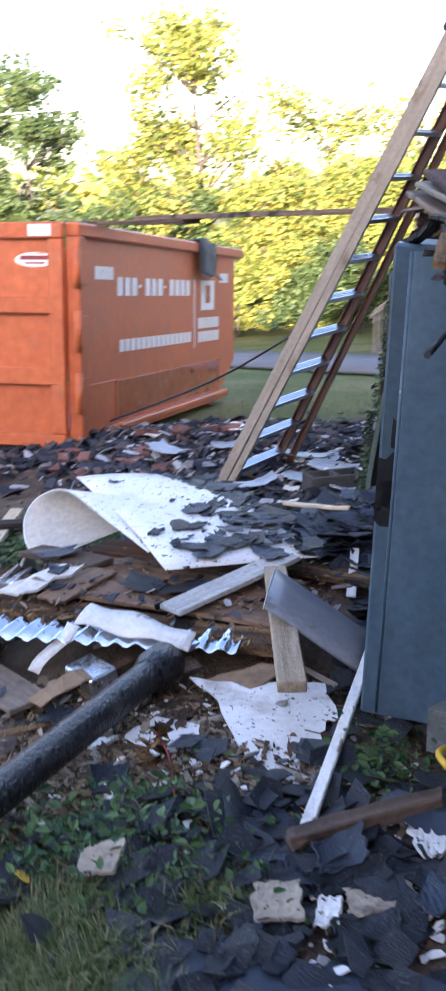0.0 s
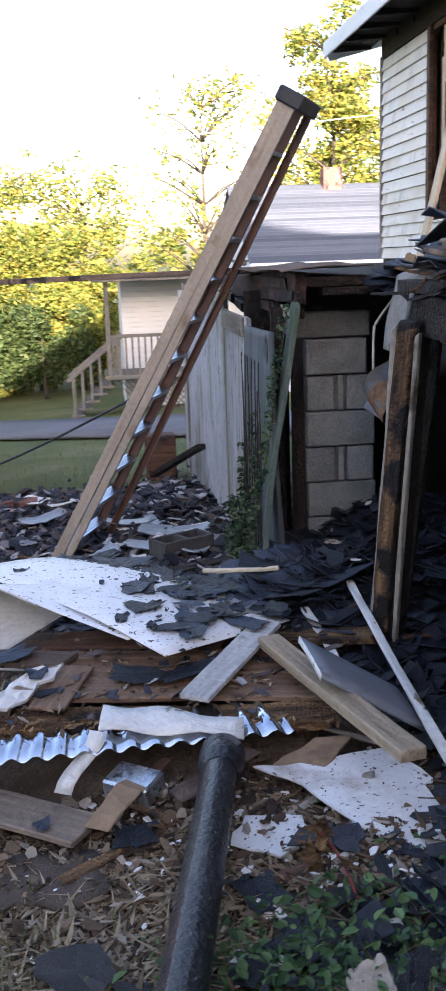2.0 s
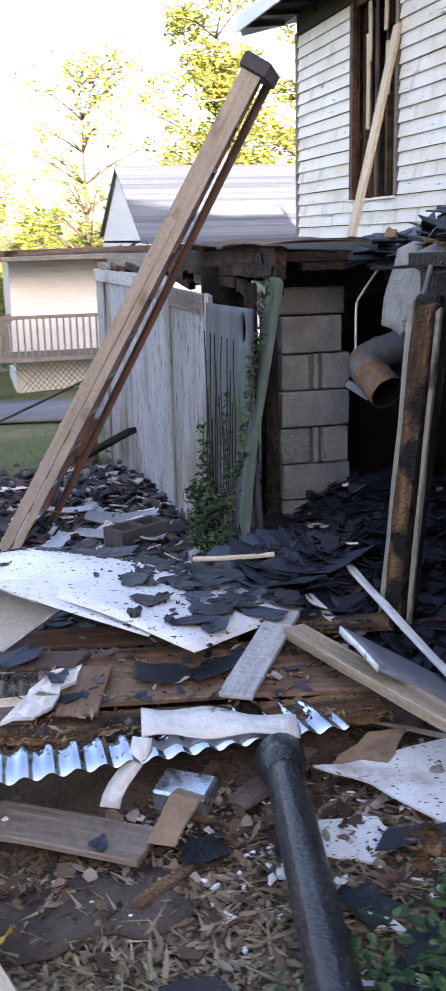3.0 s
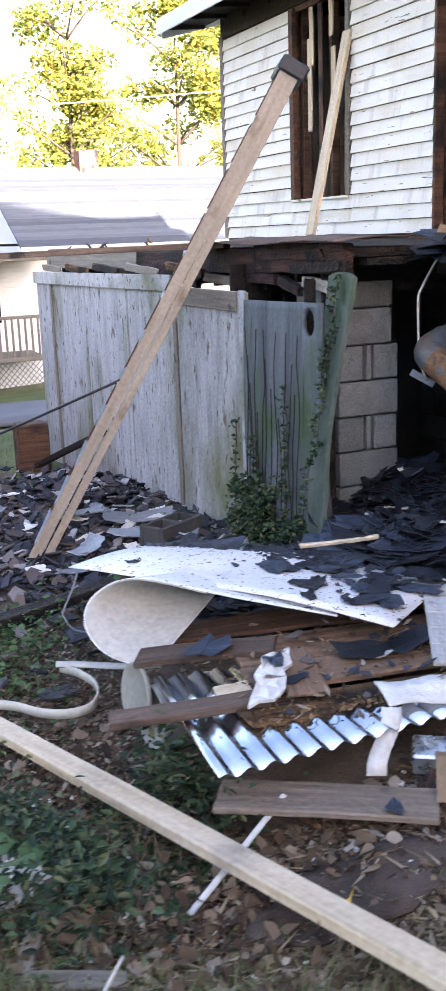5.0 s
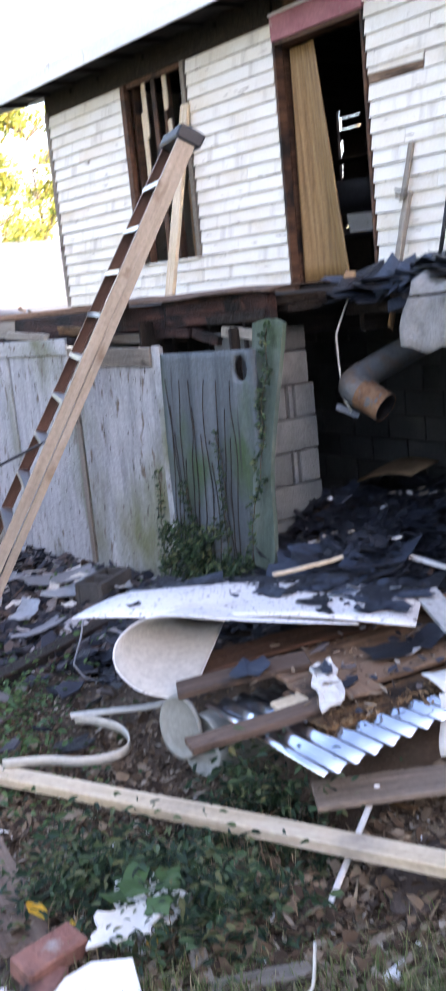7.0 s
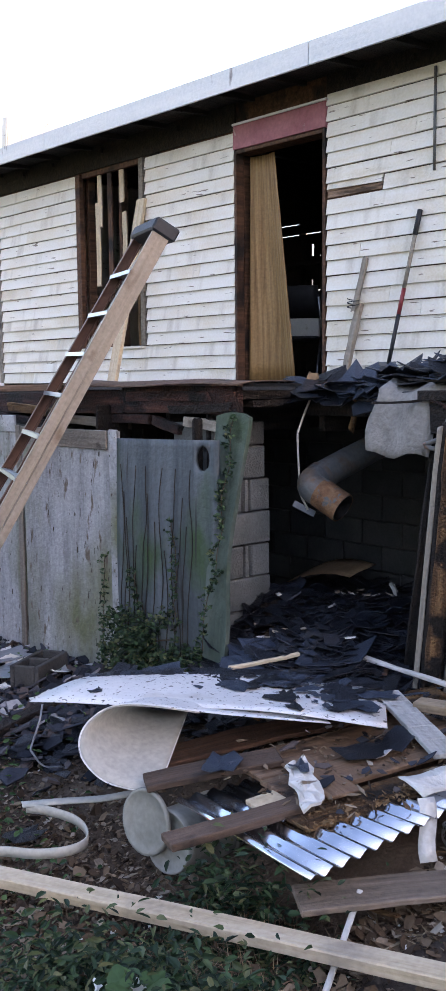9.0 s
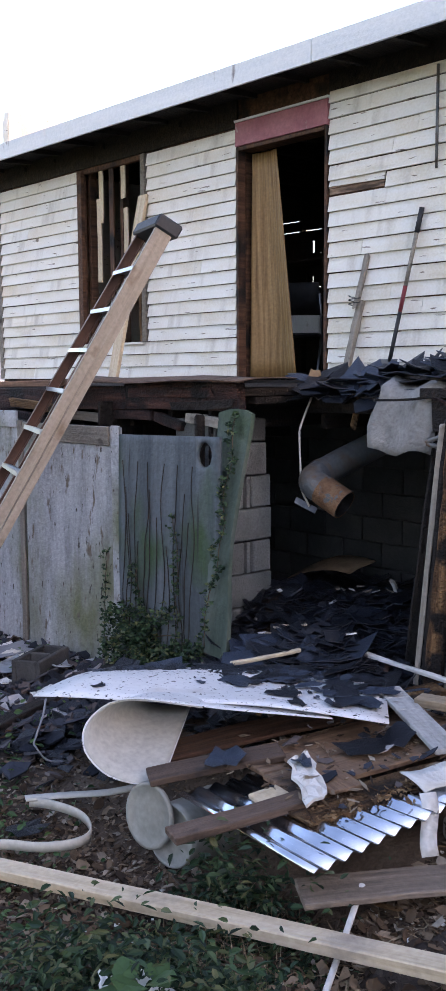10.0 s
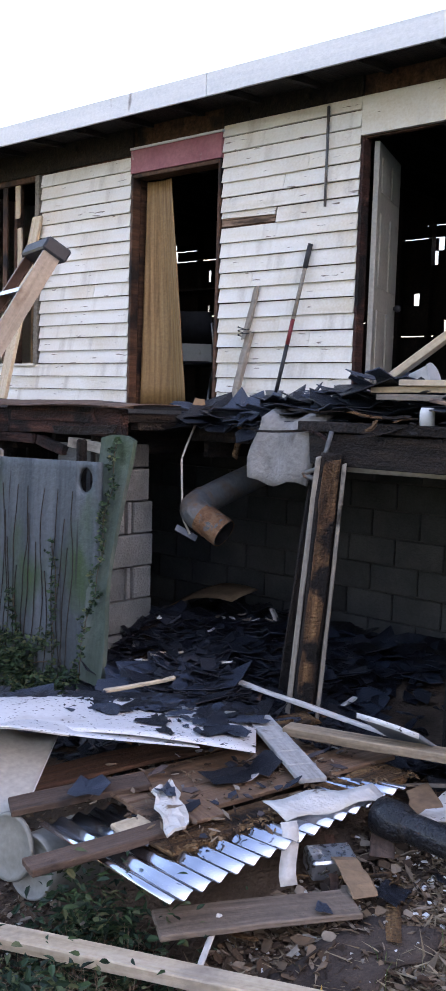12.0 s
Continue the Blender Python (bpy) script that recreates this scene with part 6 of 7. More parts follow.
ivy("ground_ivy", blob((-1.05, 2.35, 0.16, 0.12, 3), (-0.78, 2.35, 0.14, 0.12, 2), (-0.85, 2.6, 0.12, 0.08, 1)), 1150, 0.019, "patch of dark green creeping ivy among the debris", 11)
ivy("ground_ivy", blob((-0.28, 2.98, 0.06, 0.1, 2), (-0.2, 2.85, 0.08, 0.08, 2), (-0.5, 2.25, 0.05, 0.05, 0.6)), 330, 0.018, "small ivy plants at the cabinet's foot", 12)
ivy("bramble", blob((-2.45, 3.75, 0.2, 0.12, 3), (-2.1, 3.85, 0.14, 0.1, 3), (-2.7, 3.95, 0.12, 0.12, 2), (-2.2, 3.55, 0.12, 0.08, 1), (-2.55, 3.45, 0.15, 0.12, 2)), 5200, 0.024, "low green bramble bushes beside the pale lumber", 13, 60, bramble_mat)
ivy("ground_ivy", blob((-2.2, 5.9, 0.22, 0.25, 2), (-2.45, 5.35, 0.22, 0.3, 3), (-2.75, 5.0, 0.15, 0.3, 1.5), (-2.6, 5.9, 0.25, 0.3, 2), (-1.5, 6.2, 0.3, 0.3, 0.6)), 2600, 0.021, "scattered weeds by the ladder's foot", 14)
ivy("grassy_weed", blob((-1.9, 9.9, 0.5, 0.4, 1), (-0.7, 7.4, 0.15, 0.4, 1)), 260, 0.03, "weeds growing in the rubble", 15)


def creeper(base, reach, count, label, seed, lean=0.0):
    """A vine climbing a panel: a stem on the panel with small leaves."""
    rnd = random.Random(seed)
    t = thing("creeper", base, label, "vine", group="creepers on the fence")
    bm, clumps = bmesh.new(), []
    pts = [Vector(base)]
    while pts[-1].z < base[2] + reach:
        pts.append(pts[-1] + Vector((0.05 * lean + rnd.uniform(-0.004, 0.004), rnd.uniform(-0.02, 0.02), 0.05)))
    tube(bm, pts, 0.003, 5)
    part("stem", bm, vine_mat, t)
    clumps = [(p + Vector((-0.015, rnd.uniform(-0.03, 0.03), 0)), 0.03) for p in pts]
    leaf_cloud("leaves", clumps, count, 0.015, bramble_mat, t, seed=seed)


# dark mat of trodden felt on the earth
rows = []
for i in range(12):
    u = i / 11
    a, b = Vector((-2.17, 3.06, 0)).lerp(Vector((-1.42, 2.88, 0)), u), Vector((-2.08, 3.30, 0)).lerp(Vector((-1.46, 3.16, 0)), u)
    row = []
    for j in range(6):
        p = a.lerp(b, j / 5) + Vector((0.015 * math.sin(j * 2.3 + i), 0.025 * math.sin(i * 1.9) * (1 if j == 0 else 0.4), 0))
        row.append(Vector((p.x, p.y, land(p.x, p.y) + 0.021 + 0.006 * math.sin(i * 1.2 + j))))
    rows.append(row)
tagged(part("felt_mat", sheet_mesh(rows, 0.008), felt_brown, None), "dark brown trodden mat half buried in litter", "mat")
creeper((-0.60, 5.70, 0.0), 1.25, 560, "thin ivy climbing the mossy edge plank", 21, 0.16)
creeper((-0.53, 6.05, -0.2), 0.9, 260, "thin ivy climbing the warped door", 22)
creeper((-0.49, 6.85, -0.4), 0.8, 170, "thin ivy climbing the plywood fence", 23)
creeper((-0.53, 6.3, -0.3), 0.6, 380, "thin ivy climbing the warped door", 24)
for k, y in enumerate((6.58, 6.55, 6.52, 6.47, 6.44, 6.36, 6.33, 6.26, 6.2, 6.15, 6.08, 6.02, 5.98, 5.93)):
    rnd = random.Random(90 + k)
    pts = [Vector((-0.512, y + 0.014 * math.sin(1.1 * j + k) - 0.006 * j + 0.012 * rnd.uniform(-1, 1), -0.15 + 0.165 * j)) for j in range((8, 7, 6, 8, 5)[k % 5])]
    tagged(part("dry_vine", tube(bmesh.new(), curve_points(pts, 3), 0.0034, 5), dark_vine, None), "bare dry vine stem on the warped door", "vine", "dry vines on the door")
lo = [(Vector((-0.56, 6.66 - 0.9 * random.random(), -0.34 + 0.45 * random.random() ** 1.5)), 0.10) for _ in range(50)]
bush = thing("ivy_bush", (-0.55, 6.2, -0.4), "thick ivy at the foot of the warped door", "ivy")
leaf_cloud("leaves", lo, 3400, 0.02, bramble_mat, bush, seed=41)
part("stems", tube(bmesh.new(), curve_points([(-0.54, 6.5, -0.42), (-0.53, 6.3, -0.1), (-0.53, 6.0, 0.0)], 4), 0.004, 5), vine_mat, bush)

# ---- the debris pile, from below upwards ----
PILE = "boards in the debris pile"


scatter("bark_chips", blob((-2.4, 3.5, 0.4, 0.3, 3), (-2.6, 4.5, 0.35, 0.5, 5), (-2.1, 3.3, 0.35, 0.25, 2), (-2.9, 5.2, 0.4, 0.6, 2), (-2.3, 5.4, 0.4, 0.4, 1)), 2400, 0.013, 0.004, litter_mat,
        "reddish bark chips and dead leaves by the lumber", "bark chips", 18, 0.03, 0.45, 5, 2.6)


scatter("dead_leaves", blob((-2.3, 3.35, 0.4, 0.3, 3), (-2.7, 4.4, 0.4, 0.6, 3), (-1.4, 3.3, 0.5, 0.2, 3), (-2.7, 3.2, 0.3, 0.3, 2), (-2.5, 5.2, 0.35, 0.5, 2), (-2.2, 3.2, 0.4, 0.2, 2)), 1400, 0.018, 0.0015, litter_mat,
        "curled dead leaves among the litter", "dead leaves", 19, 0.035, 0.75, 9, 2.0)


def pile_top(rng):
    x, y = rng.uniform(-1.85, -0.5), rng.normal() * 0.18 + 3.95
    return x, y, 0.046


scatter("pile_chips", pile_top, 260, 0.007, 0.004, litter_mat, "wood chips and dirt strewn over the boards", "wood chips", 16, 0.025, 0.4, 4, 4.0)
scatter("pile_scraps", pile_top, 60, 0.02, 0.004, rubble_mat, "black and brown scraps strewn over the boards", "scraps", 17, 0.03, 0.3, 5, 2.5)


def rot_edge(rng):
    u = rng.uniform(0, 1)
    return -1.85 + 1.23 * u + rng.normal() * 0.01, 3.735 - 0.2 * u + rng.normal() * 0.022, 0.022


def heap_board(a, b, width, thick, mat, label, **k):
    return plank("debris_board", a, b, width, thick, mat, label, "board", group=PILE, **k)


heap_board((-2.03, 3.60, -0.115), (-1.48, 3.22, -0.10), 0.17, 0.022, stain_wood, "wide stained brown board lying flat on the earth", wear=0.004, seed=1)
heap_board((-2.25, 3.98, 0.02), (-1.74, 3.82, 0.06), 0.10, 0.028, board_wood, "short dark brown board across the corrugated sheet", wear=0.003, seed=2)
heap_board((-2.0, 4.42, 0.02), (-1.55, 4.15, 0.08), 0.14, 0.025, board_wood, "dark brown board under the rolled vinyl", wear=0.004, seed=3)
heap_board((-1.85, 3.80, 0.035), (-0.62, 3.60, 0.035), 0.15, 0.04, rot_wood, "crumbling rotted board with a ragged edge", wear=0.008, ragged=0.04, seed=4, cuts=14)
heap_board((-1.75, 3.97, 0.048), (-0.52, 3.77, 0.045), 0.2, 0.02, ply_wood, "wide brown plywood strip strewn with dirt", wear=0.006, seed=5)
heap_board((-1.7, 4.2, 0.05), (-0.7, 4.05, 0.05), 0.25, 0.02, ply_wood, "brown plywood scrap under the vinyl sheet", wear=0.006, seed=6)
heap_board((-1.62, 3.75, 0.065), (-1.52, 4.1, 0.07), 0.14, 0.015, ply_wood, "short brown scrap lying across the boards", wear=0.003, seed=7)
heap_board((-1.87, 3.97, 0.03), (-1.6, 3.92, 0.06), 0.09, 0.02, pale_wood, "yellowish wood scrap in the pile", wear=0.003, seed=8)
heap_board((-1.8, 4.75, -0.06), (-0.9, 4.4, 0.02), 0.2, 0.02, brown_wood, "dark board beneath the vinyl sheet", wear=0.01, seed=9)
heap_board((-0.95, 4.6, -0.02), (-0.3, 4.3, 0.03), 0.15, 0.025, rot_wood, "rotted board end by the porch post", wear=0.008, ragged=0.03, seed=10)
heap_board((-0.78, 4.08, 0.14), (-0.53, 3.02, 0.175), 0.09, 0.04, tan_wood, "gray-brown timber sloping down over the pile", wear=0.003, seed=12)
gp = thing("grooved_plank", (-0.93, 3.97, 0.09), "white-gray grooved plank lying on the pile", "board")
ga, gb = Vector((-0.75, 4.27, 0.13)), Vector((-1.11, 3.68, 0.095))
for k in range(5):
    plank_part("slat", ga.lerp(gb, k / 5 + 0.003), ga.lerp(gb, (k + 1) / 5 - 0.003), 0.115, 0.022, pale_gray_wood, gp, wear=0.0006, seed=40 + k, cuts=3, bevel=0.003)
heap_board((-0.46, 2.42, 0.06), (-0.08, 2.67, 0.075), 0.055, 0.04, board_wood, "broken brown timber lying on the shingles", wear=0.005, ragged=0.03, seed=15)
heap_board((-0.95, 2.83, -0.06), (-0.68, 2.93, -0.05), 0.05, 0.025, brown_wood, "short brown timber offcut on the ground", wear=0.003, ragged=0.02, seed=16)
heap_board((-2.52, 3.68, -0.25), (-2.76, 3.2, -0.24), 0.05, 0.03, gray_wood, "narrow gray stick of wood on the litter", wear=0.003, seed=18)
heap_board((-2.93, 3.32, -0.25), (-2.5, 3.1, -0.235), 0.06, 0.03, gray_wood, "split gray board on the grass's edge", wear=0.004, ragged=0.03, seed=19)
heap_board((-2.78, 4.75, -0.335), (-2.98, 3.8, -0.29), 0.16, 0.022, board_wood, "rotten flat board beside the bricks", wear=0.006, ragged=0.03, seed=20)
heap_board((-1.55, 3.02, -0.13), (-1.2, 3.25, -0.10), 0.05, 0.012, rot_wood, "thin split lath on the ground", wear=0.006, ragged=0.02, seed=22)
for k, (a, b) in enumerate((((-1.2, 3.30, -0.06), (-0.95, 3.45, 0.0)), ((-1.45, 3.2, -0.08), (-1.3, 3.42, -0.05)))):
    heap_board(a, b, 0.09, 0.006, card if k else board_wood, "curled brown veneer scrap", wear=0.015, ragged=0.02, seed=30 + k)
scatter("rot_crumbs", rot_edge, 320, 0.006, 0.004, crumb_mat, "golden-brown crumbs and fibres of rotted wood on the board's edge", "wood crumbs", 23, 0.014, 0.3, 4, 4.5)
# laths and splinters lying about
rnd = random.Random(55)
for k in range(46):
    x, y = rnd.choice(((-1.2, 4.0), (-0.7, 3.4), (-1.5, 3.5), (-0.5, 4.4), (-1.0, 4.6), (-0.2, 3.3), (-1.4, 6.0), (-1.9, 7.6)))
    x, y = x + rnd.gauss(0, 0.25), y + rnd.gauss(0, 0.2)
    a, n = rnd.uniform(0, math.pi), rnd.uniform(0.12, 0.5)
    p, q = Vector((x, y, 0)), Vector((x + n * math.cos(a), y + n * math.sin(a), 0))
    p.z, q.z = land(p.x, p.y) + rnd.uniform(0.02, 0.08), land(q.x, q.y) + rnd.uniform(0.02, 0.08)
    plank("lath", p, q, rnd.uniform(0.012, 0.04), 0.008, rnd.choice((rot_wood, gray_wood, brown_wood, peel_paint)), "splintered lath among the debris", "lath", group="splintered laths", bevel=0, cuts=3, wear=0.008, ragged=0.015, seed=k)

# gray shelf board tipped against the timber
lam = thing("laminate_board", (-0.55, 3.55, 0.1), "smooth gray laminated shelf board with a white edge", "board")
rows = [[Vector((-0.714, 3.755, 0.252)).lerp(Vector((-0.374, 3.725, 0.045)), i / 6) + Vector((0.016, -0.292, -0.023)) * j / 3 + Vector((0, 0, 0.005 * math.sin(j))) for j in range(4)] for i in range(7)]
part("panel", sheet_mesh(rows, 0.016), lam_gray, lam)
part("edging", sheet_mesh([[r + Vector((-0.006, 0.001, 0.003)) for r in (rows[0][k], rows[0][k] + Vector((-0.004, -0.002, -0.022)))] for k in range(4)], 0.003), white_board, lam, "white edging strip")

# white vinyl sheet with its rolled flap
vs = thing("vinyl_sheet", (-1.4, 4.6, 0.1), "speckled white vinyl flooring sheet curling into a roll", "vinyl sheet")
rows = []
front, tip, right, back = Vector((-1.19, 3.91, 0.157)), Vector((-2.05, 5.15, 0.166)), Vector((-0.64, 4.37, 0.086)), Vector((-1.42, 5.42, 0.10))
for i in range(15):
    u = i / 14
    a, b = front.lerp(tip, u), right.lerp(back, u)
    a.z += 0.05 * math.sin(math.pi * u) * 0.6
    b.z += 0.03 * math.sin(math.pi * u)
    rows.append([a.lerp(b, j / 8) + Vector((0, 0, 0.022 * math.sin(2.2 * u * 3 + j * 0.5) * (u - u * u) * 2 + (0.03 * math.sin(math.pi * j / 8) * u))) for j in range(9)])
part("sheet", sheet_mesh(rows, 0.004), vinyl, vs)
near_rim = curve_points([(-1.32, 4.09, 0.158), (-1.62, 4.40, 0.19), (-1.90, 4.66, 0.235), (-2.06, 4.70, 0.19), (-2.13, 4.66, 0.10), (-2.10, 4.57, 0.01), (-2.02, 4.48, -0.03), (-1.93, 4.42, -0.035)], 5)
far_rim = curve_points([(-1.2, 4.3, 0.135), (-1.40, 4.62, 0.15), (-1.56, 4.84, 0.155), (-1.63, 4.89, 0.145), (-1.66, 4.88, 0.125), (-1.63, 4.84, 0.108), (-1.58, 4.80, 0.10), (-1.50, 4.75, 0.102)], 5)
rows = [[a.lerp(b, i / 7) for a, b in zip(near_rim, far_rim)] for i in range(8)]
part("rolled_flap", sheet_mesh(rows, 0.003), vinyl, vs, "speckled white outside of the roll")
core = [Vector((-1.93, 4.56, 0.095)).lerp(Vector((-1.58, 4.83, 0.13)), i / 7) for i in range(8)]
rows = [[p.lerp(c, 0.035) for p in row[6:]] for row, c in zip(rows, core)]
part("roll_lining", sheet_mesh(rows, 0.003), vinyl_back, vs, "smooth cream inside of the roll")
rnd = random.Random(81)
for k in range(145):
    u, w = rnd.uniform(0.02, 0.98), rnd.uniform(0.1, 1.0) if k < 100 else rnd.uniform(0.68, 1.06)
    if w < 0.45 and u > 0.3 and rnd.random() < 0.8:
        w = rnd.uniform(0.5, 1)
    p = front.lerp(tip, u).lerp(right.lerp(back, u), w)
    s = rnd.uniform(0.1, 0.5) if k % 3 else rnd.uniform(0.06, 0.16) if k < 100 else 0.6
    ob = part("shingle_scrap", shards[rnd.randrange(8)], None, None, m=pose(p.x, p.y, p.z + 0.023 + 0.02 * math.sin(math.pi * u), rnd.uniform(-2.5, 2.5), rnd.uniform(-2.5, 2.5), rnd.uniform(0, 360)) @ Matrix.Diagonal((s, s, 0.35, 1)))
    tagged(ob, "torn black shingle scrap lying on the white vinyl", "shingle scrap", "scraps on the vinyl sheet")

# bucket and lid under the roll
bk2 = thing("plastic_bucket", (-1.9, 4.35, -0.25), "overturned grayish white plastic bucket under the corrugated sheet", "bucket")


def lathe(a, b, profile, sides=28):
    """A turned form on the axis from a to b; the profile gives (way along the axis in metres, radius)."""
    m, _ = frame_between(a, b)
    bm = bmesh.new()
    rings = [[bm.verts.new(m @ Vector((u, r * math.cos(2 * math.pi * k / sides), r * math.sin(2 * math.pi * k / sides)))) for k in range(sides)] for u, r in profile]
    for p, q in zip(rings, rings[1:]):
        for k in range(sides):
            bm.faces.new((p[k], p[(k + 1) % sides], q[(k + 1) % sides], q[k])).smooth = True
    bm.faces.new(rings[0])
    bm.faces.new(rings[-1][::-1])
    bmesh.ops.recalc_face_normals(bm, faces=bm.faces)
    return bm


ba, bb = Vector((-2.0, 4.29, -0.18)), Vector((-1.7, 4.315, -0.215))
part("pail", lathe(ba, bb, [(0.022, 0.07), (0.02, 0.106), (0.0, 0.110), (0.0, 0.119), (0.03, 0.119), (0.2, 0.128), (0.3, 0.133)]), frosted, bk2)
part("rim", lathe(ba, bb, [(0.245, 0.125), (0.245, 0.141), (0.262, 0.141), (0.262, 0.125)]), frosted, bk2)
lid = lathe((-2.03, 4.385, -0.125), (-1.73, 4.41, -0.165), [(0.006, 0.07), (0.008, 0.105), (0.0, 0.112), (0.0, 0.124), (0.016, 0.126), (0.016, 0.12)])
tagged(part("bucket_lid", lid, frosted, None), "round grayish bucket lid leaning behind the bucket", "lid")

# corrugated sheet
def corrugated(name, a, b, c, d, waves, depth, label):
    rows = []
    n = waves * 8
    a, b, c, d = map(Vector, (a, b, c, d))
    for i in range(n + 1):
        u = i / n
        z = depth * math.sin(2 * math.pi * waves * u)
        rows.append([a.lerp(b, u).lerp(d.lerp(c, u), v) + Vector((0, 0, z)) for v in (0, 0.33, 0.66, 1)])
    return tagged(part(name, sheet_mesh(rows, 0.0015), corr_steel, None), label, "metal sheet")


corrugated("corrugated_sheet", (-2.06, 3.51, -0.015), (-0.80, 3.45, 0.045), (-0.85, 4.05, 0.0), (-2.0, 4.24, -0.005), 16, 0.010, "bright galvanised corrugated roofing sheet under the boards")

# white rag with a black scrap, peeled panel, hanging strip, tin duct
rows = [[Vector((-1.62, 4.0, 0.105)).lerp(Vector((-1.79, 3.74, 0.07)), i / 6) + Vector((0.13, 0.02, 0.0)) * (j / 4 - 0.5) * (1.0 - 0.08 * math.sin(i * 2.7)) + Vector((0.01 * math.sin(i * 2.1 + j), 0, 0.007 * math.sin(i * 2 + j * 1.9))) for j in range(5)] for i in range(7)]
tagged(part("white_scrap", sheet_mesh(rows, 0.012, False), peel_paint, None), "torn white painted scrap lying on the boards", "scrap")
tagged(part("shingle_scrap", shards[4], None, None, m=pose(-1.66, 3.94, 0.122, 5, 5, 40) @ Matrix.Diagonal((0.5, 0.5, 1, 1))), "small black scrap lying on the white one", "shingle scrap")
for k, (x, y, z, s, a) in enumerate(((-1.12, 3.92, 0.08, 0.9, 20), (-1.3, 3.95, 0.08, 0.6, 160), (-1.80, 4.22, 0.085, 0.6, 40), (-0.69, 2.73, -0.045, 0.55, 70), (-1.62, 3.25, -0.085, 0.35, 60), 
                                   (-0.1, 2.62, 0.05, 0.5, 10), (-0.08, 2.75, 0.06, 0.5, 0), (-1.5, 2.5, -0.035, 0.7, 120), (-2.6, 2.68, -0.17, 0.6, 45), (-2.75, 4.9, -0.33, 0.6, 0), (-2.2, 5.0, -0.33, 0.5, 0))):
    tagged(part("shingle", shards[k % 8], None, None, m=pose(x, y, max(z, land(x, y) + 0.02), random.uniform(-9, 9), random.uniform(-9, 9), a) @ Matrix.Diagonal((s, s, 0.4, 1))), "broken black shingle lying on the ground", "shingle", "shingles on the ground")


def torn(name, at, rx, ry, turn, mat, label, category, seed, curl=0.0, tip=(0, 0), thick=0.005, group="", rise=0.03):
    """A flat torn piece with ragged edges, bent along its length."""
    rnd = random.Random(seed)
    m = pose(at[0], at[1], land(*at) + rise, tip[0], tip[1], turn)
    rows = []
    for i in range(9):
        row = []
        for j in range(7):
            u, v = i / 4 - 1, j / 3 - 1
            rim = i in (0, 8) or j in (0, 6)
            k = rnd.uniform(0.82, 1.08) if rim else 1.0
            row.append(m @ Vector((u * rx * k + 0.012 * v, v * ry * k, curl * u * u + 0.25 * curl * v * v + rnd.uniform(-1, 1) * 0.0022)))
        rows.append(row)
    return tagged(part(name, sheet_mesh(rows, thick, False), mat, None), label, category, group)


BROKEN = "shingles on the ground"
for k, (x, y, rx, ry, a, curl, tx, ty, up) in enumerate(((-0.307, 2.40, 0.075, 0.05, 35, 0.022, 14, -8, 0.075), (-0.36, 2.36, 0.09, 0.045, 25, 0.012, 6, 4, 0.05), (-0.27, 2.34, 0.10, 0.04, 30, 0.02, 12, -5, 0.055),
                                                      (-0.646, 2.60, 0.065, 0.05, -10, -0.008, 8, 3, 0.045), (-0.541, 2.54, 0.085, 0.06, 20, 0.006, 4, -3, 0.04), (-0.50, 2.43, 0.09, 0.055, 10, 0.01, -3, 6, 0.04),
                                                      (-0.46, 2.32, 0.07, 0.035, 40, 0.006, 5, 5, 0.045), (-0.412, 2.063, 0.052, 0.035, 5, -0.006, 16, 0, 0.05), (-0.485, 2.09, 0.07, 0.02, 55, 0.01, 12, 10, 0.05),
                                                      (-0.17, 2.42, 0.08, 0.045, -15, 0.01, 4, 0, 0.05), (-0.60, 2.42, 0.08, 0.05, 60, 0.008, 0, 4, 0.035), (-0.22, 2.16, 0.09, 0.06, 20, 0.01, 3, 3, 0.045), (-0.08, 2.30, 0.06, 0.04, 70, 0.01, 0, 0, 0.05),
                                                      (-1.34, 3.17, 0.07, 0.055, 10, 0.008, 4, 4, 0.04), (-1.02, 2.75, 0.06, 0.07, 30, 0.01, 6, 0, 0.035))):
    torn("shingle", (x, y), rx, ry, a, shingle_mat, "broken blue-black shingle with a torn edge", "shingle", 800 + k, curl, (tx, ty), group=BROKEN, rise=up)
torn("scrap", (-0.43, 2.225), 0.06, 0.065, 20, plaster_tan, "tan plaster board scrap among the shingles", "scrap", 830, 0.004, (2, -2), 0.01, rise=0.05)
torn("scrap", (-0.20, 2.30), 0.085, 0.05, 35, plaster_tan, "tan plaster board scrap among the shingles", "scrap", 831, 0.004, (0, 3), 0.01, rise=0.035)
torn("scrap", (-0.31, 2.21), 0.03, 0.045, 15, white_board, "white speckled scrap among the shingles", "scrap", 832, 0.004, (5, 0), 0.008, rise=0.05)
torn("scrap", (-0.862, 2.25), 0.05, 0.05, 20, plaster_tan, "pale brown square scrap on the ivy", "scrap", 833, 0.003, (8, -4), 0.01, rise=0.085)
torn("scrap", (-0.10, 2.52), 0.045, 0.05, 40, white_board, "white scrap by the broken timber", "scrap", 834, 0.004, (6, 0), 0.01, rise=0.05)
rnd = random.Random(66)
for k in range(26):
    x, y = rnd.uniform(-0.4, 1.3), rnd.uniform(4.9, 6.3)
    torn("scrap", (x, y), rnd.uniform(0.012, 0.035), rnd.uniform(0.01, 0.025), rnd.uniform(0, 180), rnd.choice((plaster_tan, white_board, plaster_tan)), "small pale plaster chip on the shingle heap", "plaster chip", 850 + k, 0.003, (rnd.uniform(-12, 12), rnd.uniform(-12, 12)), 0.006, "pale chips on the heap", 0.085)
